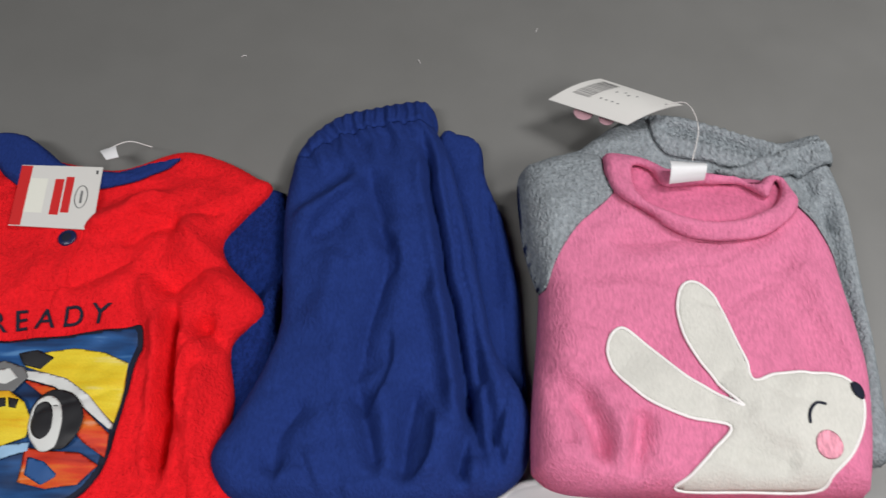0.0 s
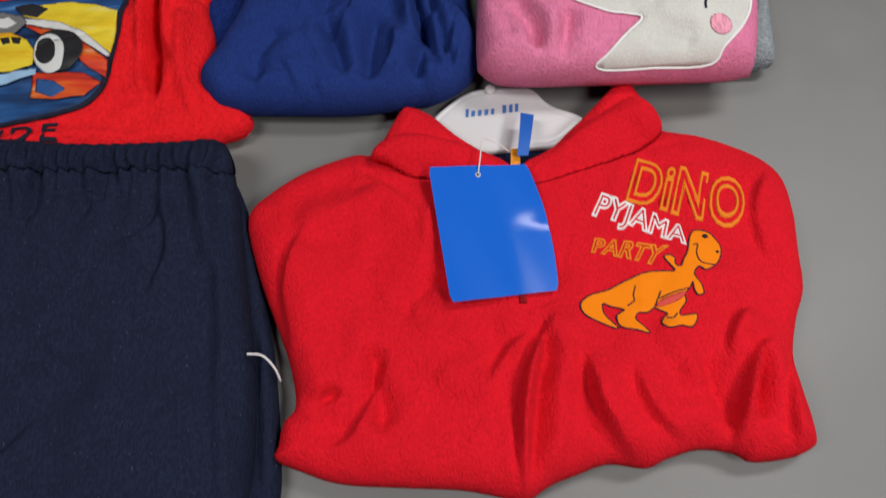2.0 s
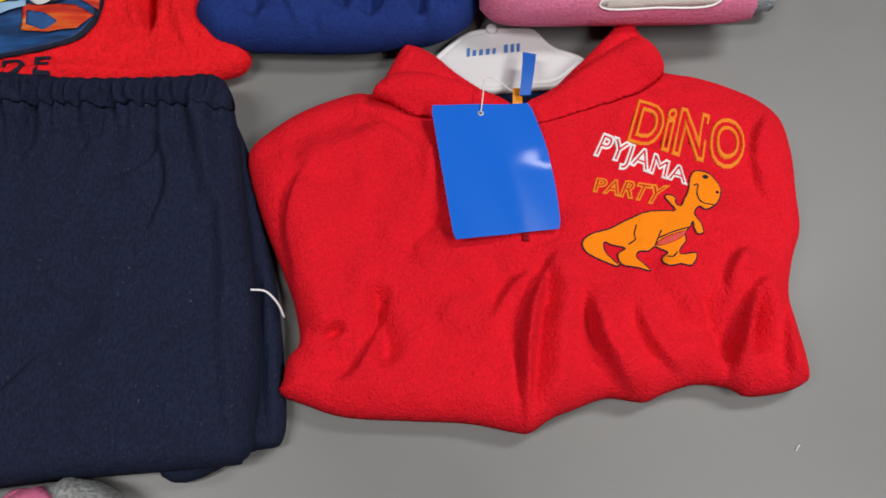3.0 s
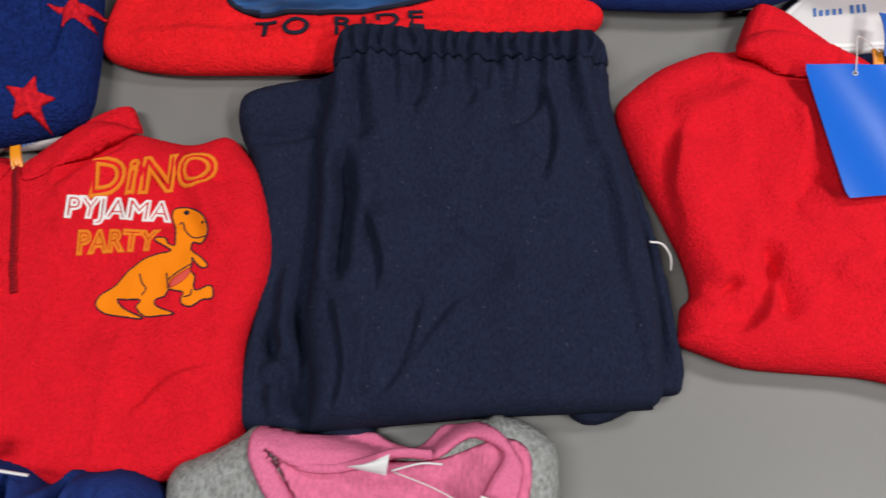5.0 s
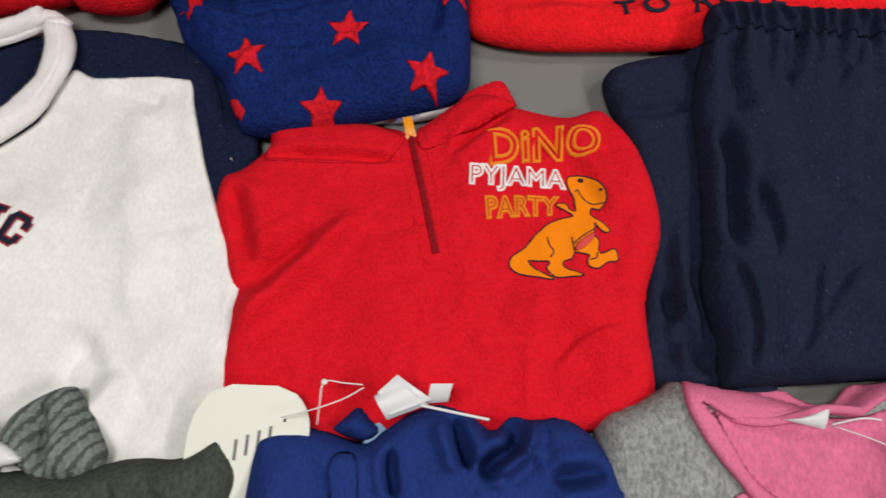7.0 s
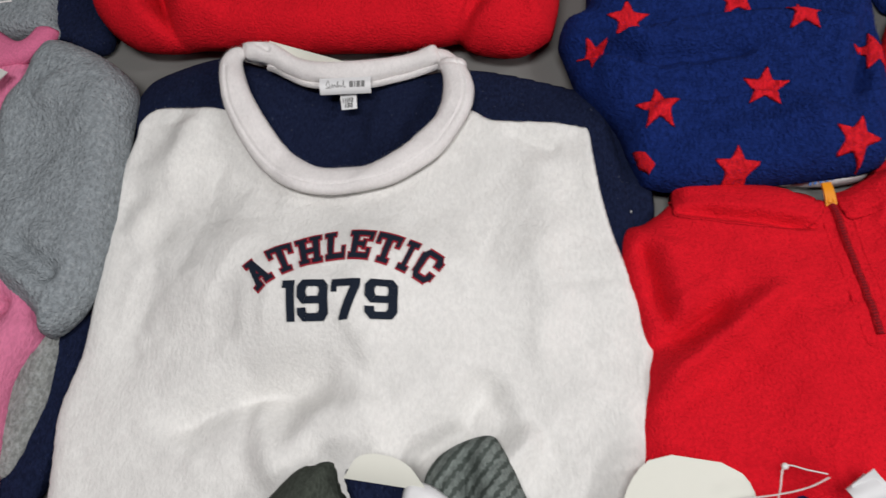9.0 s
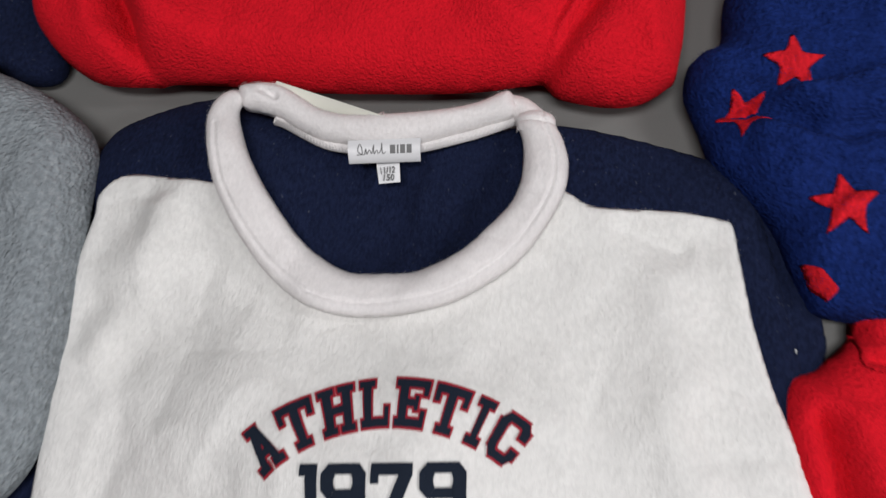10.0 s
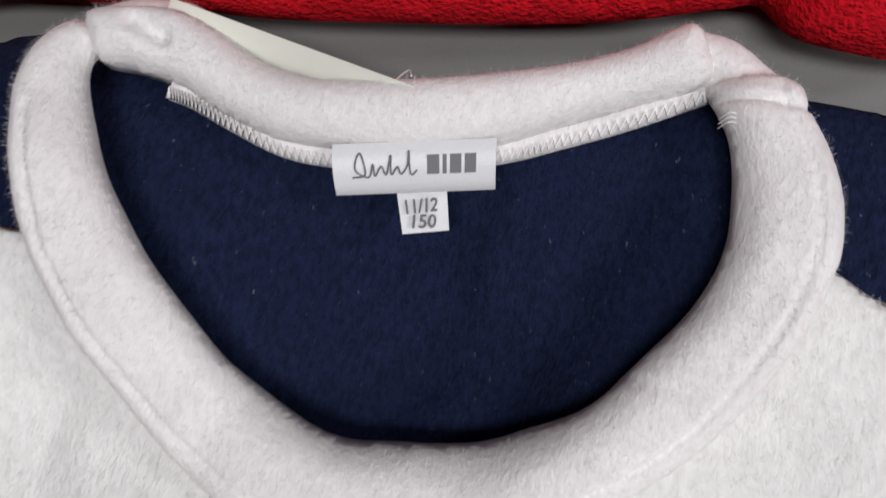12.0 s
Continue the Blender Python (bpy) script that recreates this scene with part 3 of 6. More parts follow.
table = thing("table", "long table with a matt grey laminate top under the clothes", "table", -0.6, 0.15, -0.75)
box("tabletop", (-2.3, -1.0, -0.03), (1.3, 1.45, 0.0), TABLE, table, "matt grey laminate top", 0.004)
for lx in (-2.2, 1.2):
    for ly in (-0.9, 1.35):
        box("leg", (lx - 0.025, ly - 0.025, -0.75), (lx + 0.025, ly + 0.025, -0.03), STEEL, table, "", 0.003)
for place, wide, deep, watts in PANELS:
    fix = thing("ceiling_light", "white flat ceiling light panel", "ceiling light", place[0], place[1], 1.75)
    box("housing", (place[0] - wide / 2 - 0.02, place[1] - deep / 2 - 0.02, 1.726), (place[0] + wide / 2 + 0.02, place[1] + deep / 2 + 0.02, 1.75), PLASTIC_WHITE, fix, "", 0.004)


# ---- the clothes, back row ----
def mirror(pts, axis):
    return [(2 * axis - x, y) for x, y in reversed(pts)]


def red_picture_top():
    t = thing("pyjama_shirt", "red plush top with blue sleeves and printed racing picture", "pyjama top", -0.37, 0.26)
    sleeve = [(-0.165, 0.425), (-0.15, 0.405), (-0.143, 0.35), (-0.146, 0.29), (-0.143, 0.24), (-0.16, 0.17), (-0.2, 0.2), (-0.23, 0.33), (-0.21, 0.41)]
    for pts, sd in ((sleeve, 21), (mirror(sleeve, -0.365), 22)):
        Cloth(loop(pts), 0.0, 0.013, 0.010, seed=sd, folds=[(-0.15, 0.33, -0.19, 0.27, 0.008, -0.006)]).mesh("sleeve", ROYAL_PLUSH, t, 0.005, "royal blue plush sleeve")
    body = Cloth(loop([(-0.28, 0.468), (-0.252, 0.47), (-0.217, 0.457), (-0.185, 0.437), (-0.167, 0.418), (-0.205, 0.35), (-0.157, 0.287), (-0.182, 0.25), (-0.173, 0.2), (-0.17, 0.15), (-0.136, 0.113), (-0.137, 0.093), (-0.16, 0.083), (-0.25, 0.068), (-0.38, 0.051), (-0.465, 0.05), (-0.53, 0.053), (-0.577, 0.066), (-0.586, 0.09), (-0.575, 0.14), (-0.555, 0.2), (-0.565, 0.27), (-0.54, 0.35), (-0.57, 0.42), (-0.53, 0.455), (-0.47, 0.478), (-0.39, 0.458), (-0.33, 0.447)]),
                 0.0, 0.032, 0.022, seed=5, rough=0.0035, crease=0.003, ledges=[(-0.206, 0.165, -0.216, 0.246, 0.022, 0.009), (-0.209, 0.234, -0.199, 0.264, 0.02, 0.006), (-0.180, 0.213, -0.164, 0.242, 0.012, 0.008), (-0.296, 0.342, -0.254, 0.375, 0.03, -0.005), (-0.188, 0.322, -0.250, 0.373, 0.03, 0.005), (-0.346, 0.280, -0.336, 0.301, 0.012, 0.004), (-0.241, 0.178, -0.244, 0.224, 0.02, 0.003), (-0.188, 0.106, -0.191, 0.147, 0.02, 0.004)], taper=(-0.37, 0.48, -0.37, 0.36, 0.62),
                 folds=[(-0.236, 0.28, -0.222, 0.13, 0.006, -0.014), (-0.21, 0.27, -0.185, 0.24, 0.008, -0.010), (-0.20, 0.385, -0.29, 0.375, 0.010, -0.005), (-0.25, 0.36, -0.17, 0.29, 0.016, 0.007), (-0.26, 0.40, -0.33, 0.36, 0.012, 0.007), (-0.27, 0.31, -0.24, 0.24, 0.010, 0.006), (-0.19, 0.33, -0.25, 0.30, 0.012, -0.007), (-0.20, 0.23, -0.195, 0.12, 0.008, 0.005), (-0.30, 0.40, -0.22, 0.37, 0.012, 0.004),
                        (-0.34, 0.30, -0.28, 0.33, 0.010, -0.004), (-0.55, 0.08, -0.2, 0.085, 0.007, 0.003)])
    body.mesh("body", RED_PLUSH, t, 0.0025, "red plush body")
    fuzz(body, 60000, 0.0042, 0.00026, RED_PLUSH, t, (-0.59, 0.05, -0.13, 0.47), 12, 0.35)
    Cloth(loop([(-0.46, 0.482), (-0.43, 0.482), (-0.405, 0.466), (-0.376, 0.444), (-0.33, 0.434), (-0.30, 0.43), (-0.33, 0.41), (-0.42, 0.42), (-0.46, 0.46)]), 0.012, 0.024, 0.008, seed=7, rough=0.0008).mesh("neck_lining", ROYAL, t, 0.004, "navy blue inside of the neck")
    neck = Cloth(loop([(-0.262, 0.455), (-0.266, 0.449), (-0.283, 0.434), (-0.301, 0.420), (-0.325, 0.411), (-0.365, 0.404), (-0.41, 0.412), (-0.45, 0.445), (-0.47, 0.478), (-0.45, 0.484), (-0.43, 0.456), (-0.40, 0.432), (-0.365, 0.424), (-0.33, 0.431), (-0.313, 0.438), (-0.289, 0.449)]),
                 body.height, 0.006, 0.005, seed=6, rough=0.0008)
    neck.mesh("collar", ROYAL, t, 0.003, "navy blue ribbed neckband")
    pts = [(-0.262, 0.256), (-0.29, 0.256), (-0.37, 0.247), (-0.44, 0.25), (-0.477, 0.255), (-0.475, 0.2), (-0.473, 0.13), (-0.455, 0.106), (-0.37, 0.102), (-0.305, 0.106), (-0.278, 0.118), (-0.266, 0.145), (-0.263, 0.2)]
    border = [(q[0] + (q[0] + 0.371) * 0.035, q[1] + (q[1] - 0.18) * 0.035) for q in pts]
    patch(body, loop(border), DARK_LINE, t, "picture_border", "stitched navy border of the picture", 0.003, 0.0032, 0.002)
    pic = Cloth(loop(pts), body.height, 0.0036, 0.001, rough=0.0, mid=0.8)
    panel = pic.mesh("picture_panel", BLUE_S, t, 0.003, "printed picture of a racing car in yellow, red and blue")
    inside = [
        ("print_patch", YELLOW_S, [(-0.353, 0.223), (-0.337, 0.236), (-0.314, 0.24), (-0.287, 0.236), (-0.262, 0.225), (-0.261, 0.19), (-0.262, 0.172), (-0.29, 0.193), (-0.317, 0.212)]),
        ("print_patch", BLACK_P, [(-0.361, 0.235), (-0.345, 0.238), (-0.328, 0.231), (-0.337, 0.22), (-0.353, 0.224)]),
        ("print_patch", RED_S, [(-0.35, 0.211), (-0.32, 0.203), (-0.291, 0.186), (-0.263, 0.163), (-0.263, 0.144), (-0.281, 0.155), (-0.3, 0.174), (-0.326, 0.195)]),
        ("print_patch", PALE_P, [(-0.358, 0.22), (-0.333, 0.217), (-0.311, 0.211), (-0.288, 0.196), (-0.262, 0.171), (-0.262, 0.165), (-0.292, 0.187), (-0.32, 0.204), (-0.351, 0.212)]),
        ("print_patch", RED_S, [(-0.328, 0.152), (-0.302, 0.148), (-0.282, 0.147), (-0.266, 0.138), (-0.278, 0.122), (-0.302, 0.119), (-0.328, 0.125)]),
        ("print_patch", BLUE_P, [(-0.324, 0.145), (-0.308, 0.14), (-0.294, 0.129), (-0.307, 0.122), (-0.324, 0.131)]),
        ("car_wing", SKY_TAPE, [(-0.401, 0.145), (-0.368, 0.15), (-0.339, 0.155), (-0.326, 0.156), (-0.325, 0.149), (-0.346, 0.143), (-0.384, 0.137)]),
        ("car_engine", INK, [(-0.389, 0.223), (-0.37, 0.228), (-0.35, 0.221), (-0.344, 0.212), (-0.353, 0.199), (-0.373, 0.197), (-0.391, 0.206)]),
        ("car_engine", PALE_P, [(-0.378, 0.219), (-0.363, 0.221), (-0.353, 0.212), (-0.362, 0.206), (-0.379, 0.209)]),
        ("car_body", YELLOW_S, [(-0.402, 0.19), (-0.379, 0.2), (-0.356, 0.2), (-0.34, 0.19), (-0.329, 0.174), (-0.33, 0.16), (-0.348, 0.153), (-0.378, 0.155), (-0.399, 0.168)]),
        ("number_bar", BLACK_P, [(-0.365, 0.193), (-0.357, 0.194), (-0.354, 0.186), (-0.361, 0.185)]),
        ("number_bar", BLACK_P, [(-0.355, 0.194), (-0.345, 0.192), (-0.345, 0.184), (-0.351, 0.185)]),
        ("tyre", BLACK_P, [(-0.284, 0.173), (-0.285, 0.162), (-0.29, 0.154), (-0.298, 0.149), (-0.308, 0.15), (-0.319, 0.155), (-0.327, 0.164), (-0.331, 0.175), (-0.331, 0.186), (-0.326, 0.195), (-0.318, 0.2), (-0.307, 0.199), (-0.297, 0.194), (-0.288, 0.184)]),
        ("wheel_ring", PALE_P, [(-0.3, 0.17), (-0.3, 0.16), (-0.302, 0.152), (-0.308, 0.148), (-0.314, 0.148), (-0.321, 0.153), (-0.327, 0.161), (-0.331, 0.171), (-0.331, 0.182), (-0.328, 0.19), (-0.323, 0.194), (-0.316, 0.194), (-0.309, 0.189), (-0.303, 0.18)]),
        ("hub", BLACK_P, [(-0.309, 0.173), (-0.308, 0.166), (-0.31, 0.161), (-0.314, 0.158), (-0.318, 0.158), (-0.323, 0.161), (-0.327, 0.167), (-0.329, 0.174), (-0.329, 0.181), (-0.328, 0.186), (-0.324, 0.189), (-0.319, 0.189), (-0.315, 0.186), (-0.311, 0.18)]),
    ]
    lift = 0.0010
    for nm, mat, q in inside:
        lift += 0.0002
        Cloth(loop(q, sharp=len(q) < 14), lambda x, y, k=lift: pic.height(x, y) + k, 0.0008, 0.0006, rough=0.0, mid=0.9).mesh(nm, mat, panel, 0.002)
    lettering("READY", [(-0.394, 0.256), (-0.292, 0.265), (-0.29, 0.283), (-0.398, 0.274)], DARK_LINE, t, "letter", body.height, 0.0, 0.0, 0.0015, "embroidered navy letters", 1.5)
    lettering("TO RIDE", [(-0.449, 0.077), (-0.298, 0.0775), (-0.299, 0.097), (-0.449, 0.0965)], DARK_LINE, t, "letter", body.height, 0.0, 0.012, 0.0015, "embroidered navy letters", 1.3)
    bx, by = -0.348, 0.351
    bz = float(body.height([bx], [by])[0])
    button = part("button", *disc(bx, by, bz, 0.0085, 0.0035), BUTTON, t, "round navy button")
    part("button_dish", *disc(bx, by, bz + 0.0035, 0.0045, 0.0006), DARK_LINE, button)
    seam(body, [(-0.362, 0.37), (-0.365, 0.33), (-0.362, 0.30), (-0.345, 0.298), (-0.338, 0.305), (-0.335, 0.34), (-0.337, 0.37)], 0.0011, RED_PLUSH, t, "placket_seam", "stitched placket line")
    lab = [(-0.336, 0.447), (-0.325, 0.452), (-0.33, 0.465), (-0.346, 0.46)]
    card("size_label", lab, (0.030, 0.028, 0.030, 0.028), SATIN, t, "small white sewn-in size label", 0.0005, 4, 4, 0.002)
    band(curve_pts([(-0.340, 0.462, 0.028), (-0.320, 0.474, 0.026), (-0.295, 0.468, 0.024)]), False, 0.0006, THREAD, t, "thread", "loose nylon loop")
    tg = thing("hang_tag", "white card hang tag with red block on red top", "hang tag", -0.37, 0.39, 0.034)
    c = [(-0.408, 0.365), (-0.325, 0.358), (-0.333, 0.433), (-0.416, 0.437)]
    h = (0.036, 0.038, 0.036, 0.035)
    card("card", c, h, CARD, tg, "white card", 0.0008)
    at = on_card(c, h)
    bar(at, 0.0, 0.01, 0.14, 0.99, INK_RED, tg, "red_block")
    bar(at, 0.14, 0.22, 0.36, 0.78, CARD_CREAM, tg, "cream_block")
    bar(at, 0.45, 0.20, 0.56, 0.78, INK_RED, tg, "word_bar")
    bar(at, 0.58, 0.24, 0.68, 0.82, INK_RED, tg, "word_bar")
    band([at(0.80 + 0.075 * math.cos(k * 0.3142), 0.5 + 0.18 * math.sin(k * 0.3142), 0.0012) for k in range(20)], True, 0.00045, INK, tg, "oval_mark", "thin grey oval", 0.5, 4)
    bar(at, 0.785, 0.40, 0.815, 0.60, INK, tg, "word_bar")
    bar(at, 0.93, 0.88, 0.955, 0.94, INK_DARK, tg, "punched_hole")
    return t


def disc(x, y, z, r, h, n=24, bevel=0.25):
    verts, faces = [], []
    for rr, zz in ((r, 0), (r, h * (1 - bevel)), (r * 0.9, h), (0.0001, h)):
        for k in range(n):
            a = 2 * math.pi * k / n
            verts.append((x + rr * math.cos(a), y + rr * math.sin(a), z + zz))
    for j in range(3):
        for k in range(n):
            faces.append((j * n + k, j * n + (k + 1) % n, (j + 1) * n + (k + 1) % n, (j + 1) * n + k))
    return verts, faces


def blue_trousers():
    t = thing("pyjama_trousers", "folded royal blue fleece pyjama trousers with an elastic waist", "trousers", -0.04, 0.3)
    back = Cloth(loop([(0.0, 0.48), (0.028, 0.489), (0.048, 0.476), (0.052, 0.435), (0.068, 0.382), (0.079, 0.313), (0.08, 0.26), (0.08, 0.18), (0.06, 0.13), (0.0, 0.13), (-0.03, 0.3)]),
                 0.0, 0.024, 0.012, seed=31, folds=[(0.045, 0.44, 0.07, 0.2, 0.006, -0.006), (0.06, 0.3, 0.075, 0.2, 0.006, 0.004)],
                 gathers=[(0.03, 0.48, 1, -0.2, 0.04, 0.008, 0.0012)])
    back.mesh("folded_leg", ROYAL, t, 0.005, "second leg folded beneath")
    front = Cloth(loop([(-0.142, 0.455), (-0.128, 0.484), (-0.103, 0.508), (-0.073, 0.518), (-0.022, 0.529), (-0.004, 0.522), (0.0, 0.492), (0.014, 0.455), (0.034, 0.358), (0.046, 0.285), (0.054, 0.24), (0.075, 0.2), (0.082, 0.17), (0.074, 0.136), (0.055, 0.118), (0.030, 0.110), (-0.031, 0.102), (-0.1, 0.105), (-0.151, 0.110), (-0.172, 0.124), (-0.181, 0.149), (-0.165, 0.182), (-0.147, 0.225), (-0.138, 0.265), (-0.142, 0.318), (-0.147, 0.386), (-0.145, 0.43)]),
                  0.004, 0.046, 0.022, seed=32, rough=0.003, crease=0.002, ledges=[(-0.070, 0.394, -0.121, 0.335, 0.03, 0.006), (-0.034, 0.306, -0.056, 0.358, 0.02, 0.006), (-0.057, 0.177, -0.034, 0.250, 0.02, 0.008), (-0.018, 0.127, -0.001, 0.179, 0.016, 0.01), (0.031, 0.184, 0.033, 0.255, 0.02, 0.006), (0.055, 0.254, 0.013, 0.431, 0.012, 0.007), (0.048, 0.146, 0.056, 0.254, 0.012, 0.007), (0.064, 0.225, 0.037, 0.430, 0.012, 0.006), (0.050, 0.125, 0.065, 0.225, 0.012, 0.007), (-0.068, 0.099, -0.072, 0.122, 0.018, 0.006), (-0.089, 0.112, -0.101, 0.146, 0.02, 0.005), (0.026, 0.107, 0.018, 0.137, 0.014, 0.006), (-0.125, 0.120, -0.118, 0.140, 0.02, 0.004)], taper=(-0.07, 0.53, -0.05, 0.40, 0.62),
                  folds=[(-0.012, 0.47, 0.040, 0.13, 0.006, -0.012), (0.006, 0.45, 0.052, 0.13, 0.005, -0.009), (-0.065, 0.42, -0.04, 0.33, 0.010, -0.006), (-0.04, 0.34, -0.065, 0.2, 0.010, -0.007), (-0.13, 0.36, -0.07, 0.41, 0.010, 0.006), (0.0, 0.3, 0.02, 0.17, 0.008, 0.005),
                         (-0.06, 0.2, -0.045, 0.13, 0.008, -0.007), (-0.015, 0.2, -0.025, 0.12, 0.009, -0.007), (0.03, 0.2, 0.02, 0.12, 0.007, -0.008), (-0.11, 0.19, -0.13, 0.13, 0.012, -0.005), (-0.09, 0.33, -0.1, 0.25, 0.014, 0.005)],
                  lines=[([(-0.128, 0.445), (-0.105, 0.467), (-0.07, 0.481), (-0.02, 0.489), (0.002, 0.49)], 0.003, -0.0018)],
                  gathers=[(-0.075, 0.505, 0.96, 0.26, 0.06, 0.0105, 0.0032), (-0.07, 0.46, 0.96, 0.26, 0.06, 0.028, 0.0035)])
    front.mesh("front_leg", ROYAL, t, 0.0023, "folded fleece leg")
    top = Cloth(loop([(-0.143, 0.453), (-0.128, 0.485), (-0.103, 0.509), (-0.073, 0.519), (-0.022, 0.530), (-0.003, 0.523), (0.002, 0.49), (-0.02, 0.489), (-0.07, 0.481), (-0.105, 0.467), (-0.128, 0.445)]),
                front.height, 0.0018, 0.006, rough=0.0, mid=0.4, seed=33)
    top.mesh("waistband", ROYAL, t, 0.002, "gathered elastic waistband")
    return t


def rabbit_top():
    tr = thing("pyjama_trousers", "grey melange fleece trousers folded beneath the pink top", "trousers", 0.27, 0.3)
    legs = Cloth(loop([(0.12, 0.44), (0.15, 0.465), (0.202, 0.503), (0.258, 0.506), (0.31, 0.484), (0.35, 0.470), (0.398, 0.480), (0.401, 0.445), (0.404, 0.391), (0.396, 0.308), (0.388, 0.234), (0.377, 0.158), (0.37, 0.143), (0.345, 0.14), (0.2, 0.14), (0.11, 0.16), (0.1, 0.3)]),
                 0.0, 0.036, 0.02, seed=41, folds=[(0.385, 0.40, 0.36, 0.2, 0.007, -0.008), (0.36, 0.44, 0.38, 0.36, 0.008, -0.006), (0.23, 0.48, 0.34, 0.44, 0.006, -0.007)],
                 gathers=[(0.28, 0.49, 0.95, -0.2, 0.035, 0.008, 0.0018)])
    legs.mesh("folded_leg", GREY, tr, 0.0045, "grey melange fleece leg")
    rear = Cloth(loop([(0.222, 0.494), (0.25, 0.490), (0.285, 0.479), (0.32, 0.464), (0.36, 0.45), (0.33, 0.428), (0.30, 0.428), (0.271, 0.437), (0.228, 0.452)]), legs.height, 0.006, 0.008, rough=0.0004, seed=42, gathers=[(0.28, 0.46, 0.93, -0.36, 0.06, 0.0075, 0.0026)])
    rear.mesh("waistband", GREY, tr, 0.0024, "ribbed elastic waistband, back half")
    Cloth(loop([(0.276, 0.423), (0.302, 0.428), (0.349, 0.447), (0.387, 0.460), (0.401, 0.452), (0.397, 0.434), (0.352, 0.418), (0.311, 0.409)]), legs.height, 0.011, 0.008, rough=0.0004, seed=47, gathers=[(0.34, 0.433, 0.95, 0.3, 0.05, 0.008, 0.003)]).mesh("waistband", GREY, tr, 0.0024, "ribbed elastic waistband, front half")

    t = thing("pyjama_shirt", "pink fleece top with grey sleeves and cream applique", "pyjama top", 0.22, 0.27, 0.03)
    body = Cloth(loop([(0.083, 0.41), (0.1, 0.428), (0.143, 0.438), (0.2, 0.425), (0.28, 0.41), (0.325, 0.4), (0.335, 0.38), (0.354, 0.334), (0.357, 0.277), (0.357, 0.219), (0.348, 0.166), (0.333, 0.118), (0.325, 0.110), (0.288, 0.108), (0.185, 0.110), (0.106, 0.113), (0.08, 0.125), (0.077, 0.14), (0.08, 0.18), (0.09, 0.257), (0.092, 0.293), (0.083, 0.338)]),
                 0.022, 0.054, 0.026, seed=43, rough=0.0024, dome=0.006, crease=0.003, taper=(0.23, 0.45, 0.23, 0.33, 0.7),
                 folds=[(0.1, 0.2, 0.13, 0.13, 0.01, -0.006), (0.16, 0.17, 0.15, 0.12, 0.008, -0.006), (0.23, 0.14, 0.27, 0.125, 0.012, -0.004), (0.15, 0.32, 0.3, 0.33, 0.012, -0.003), (0.31, 0.3, 0.34, 0.2, 0.012, 0.004), (0.115, 0.19, 0.135, 0.125, 0.007, -0.005), (0.09, 0.21, 0.105, 0.14, 0.008, -0.005)])
    body.mesh("body", PINK, t, 0.003, "pink fleece body")
    ls = Cloth(loop([(0.081, 0.41), (0.1, 0.43), (0.143, 0.44), (0.16, 0.43), (0.158, 0.395), (0.163, 0.372), (0.125, 0.333), (0.106, 0.303), (0.096, 0.28), (0.089, 0.295), (0.081, 0.338)]), body.height, 0.0035, 0.004, rough=0.0008, seed=44)
    ls.mesh("sleeve", GREY, t, 0.003, "grey melange raglan sleeve")
    rs = Cloth(loop([(0.322, 0.401), (0.337, 0.38), (0.357, 0.334), (0.36, 0.29), (0.35, 0.31), (0.335, 0.345), (0.322, 0.372)]), body.height, 0.0035, 0.004, rough=0.0008, seed=45)
    rs.mesh("sleeve", GREY, t, 0.003, "grey melange raglan sleeve")
    patch(body, loop([(0.168, 0.41), (0.19, 0.418), (0.21, 0.402), (0.25, 0.390), (0.275, 0.387), (0.318, 0.386), (0.31, 0.35), (0.26, 0.325), (0.19, 0.345)]), PINK_DEEP, t, "neck_lining", "pink inside of the neck", 0.003, 0.0012, 0.002)
    neck = Cloth(loop([(0.158, 0.399), (0.162, 0.422), (0.18, 0.428), (0.196, 0.422), (0.207, 0.406), (0.219, 0.396), (0.24, 0.397), (0.266, 0.394), (0.279, 0.392), (0.292, 0.379), (0.306, 0.392), (0.317, 0.399), (0.33, 0.39), (0.33, 0.37), (0.325, 0.356), (0.318, 0.345), (0.304, 0.332), (0.283, 0.322), (0.257, 0.318), (0.228, 0.322), (0.204, 0.331), (0.186, 0.347), (0.172, 0.358), (0.161, 0.374)]),
                 body.height, 0.012, 0.009, [loop([(0.185, 0.403), (0.2, 0.396), (0.21, 0.376), (0.242, 0.38), (0.277, 0.383), (0.291, 0.369), (0.299, 0.363), (0.315, 0.388), (0.315, 0.375), (0.302, 0.354), (0.284, 0.344), (0.263, 0.338), (0.235, 0.338), (0.21, 0.344), (0.191, 0.355), (0.181, 0.374)])], seed=46, rough=0.001, lines=[([(0.174, 0.358), (0.187, 0.345), (0.206, 0.333), (0.227, 0.325), (0.256, 0.321), (0.281, 0.325), (0.302, 0.334), (0.316, 0.348)], 0.0011, -0.0016)])
    neck.mesh("collar", PINK, t, 0.0022, "pink fleece neckband")
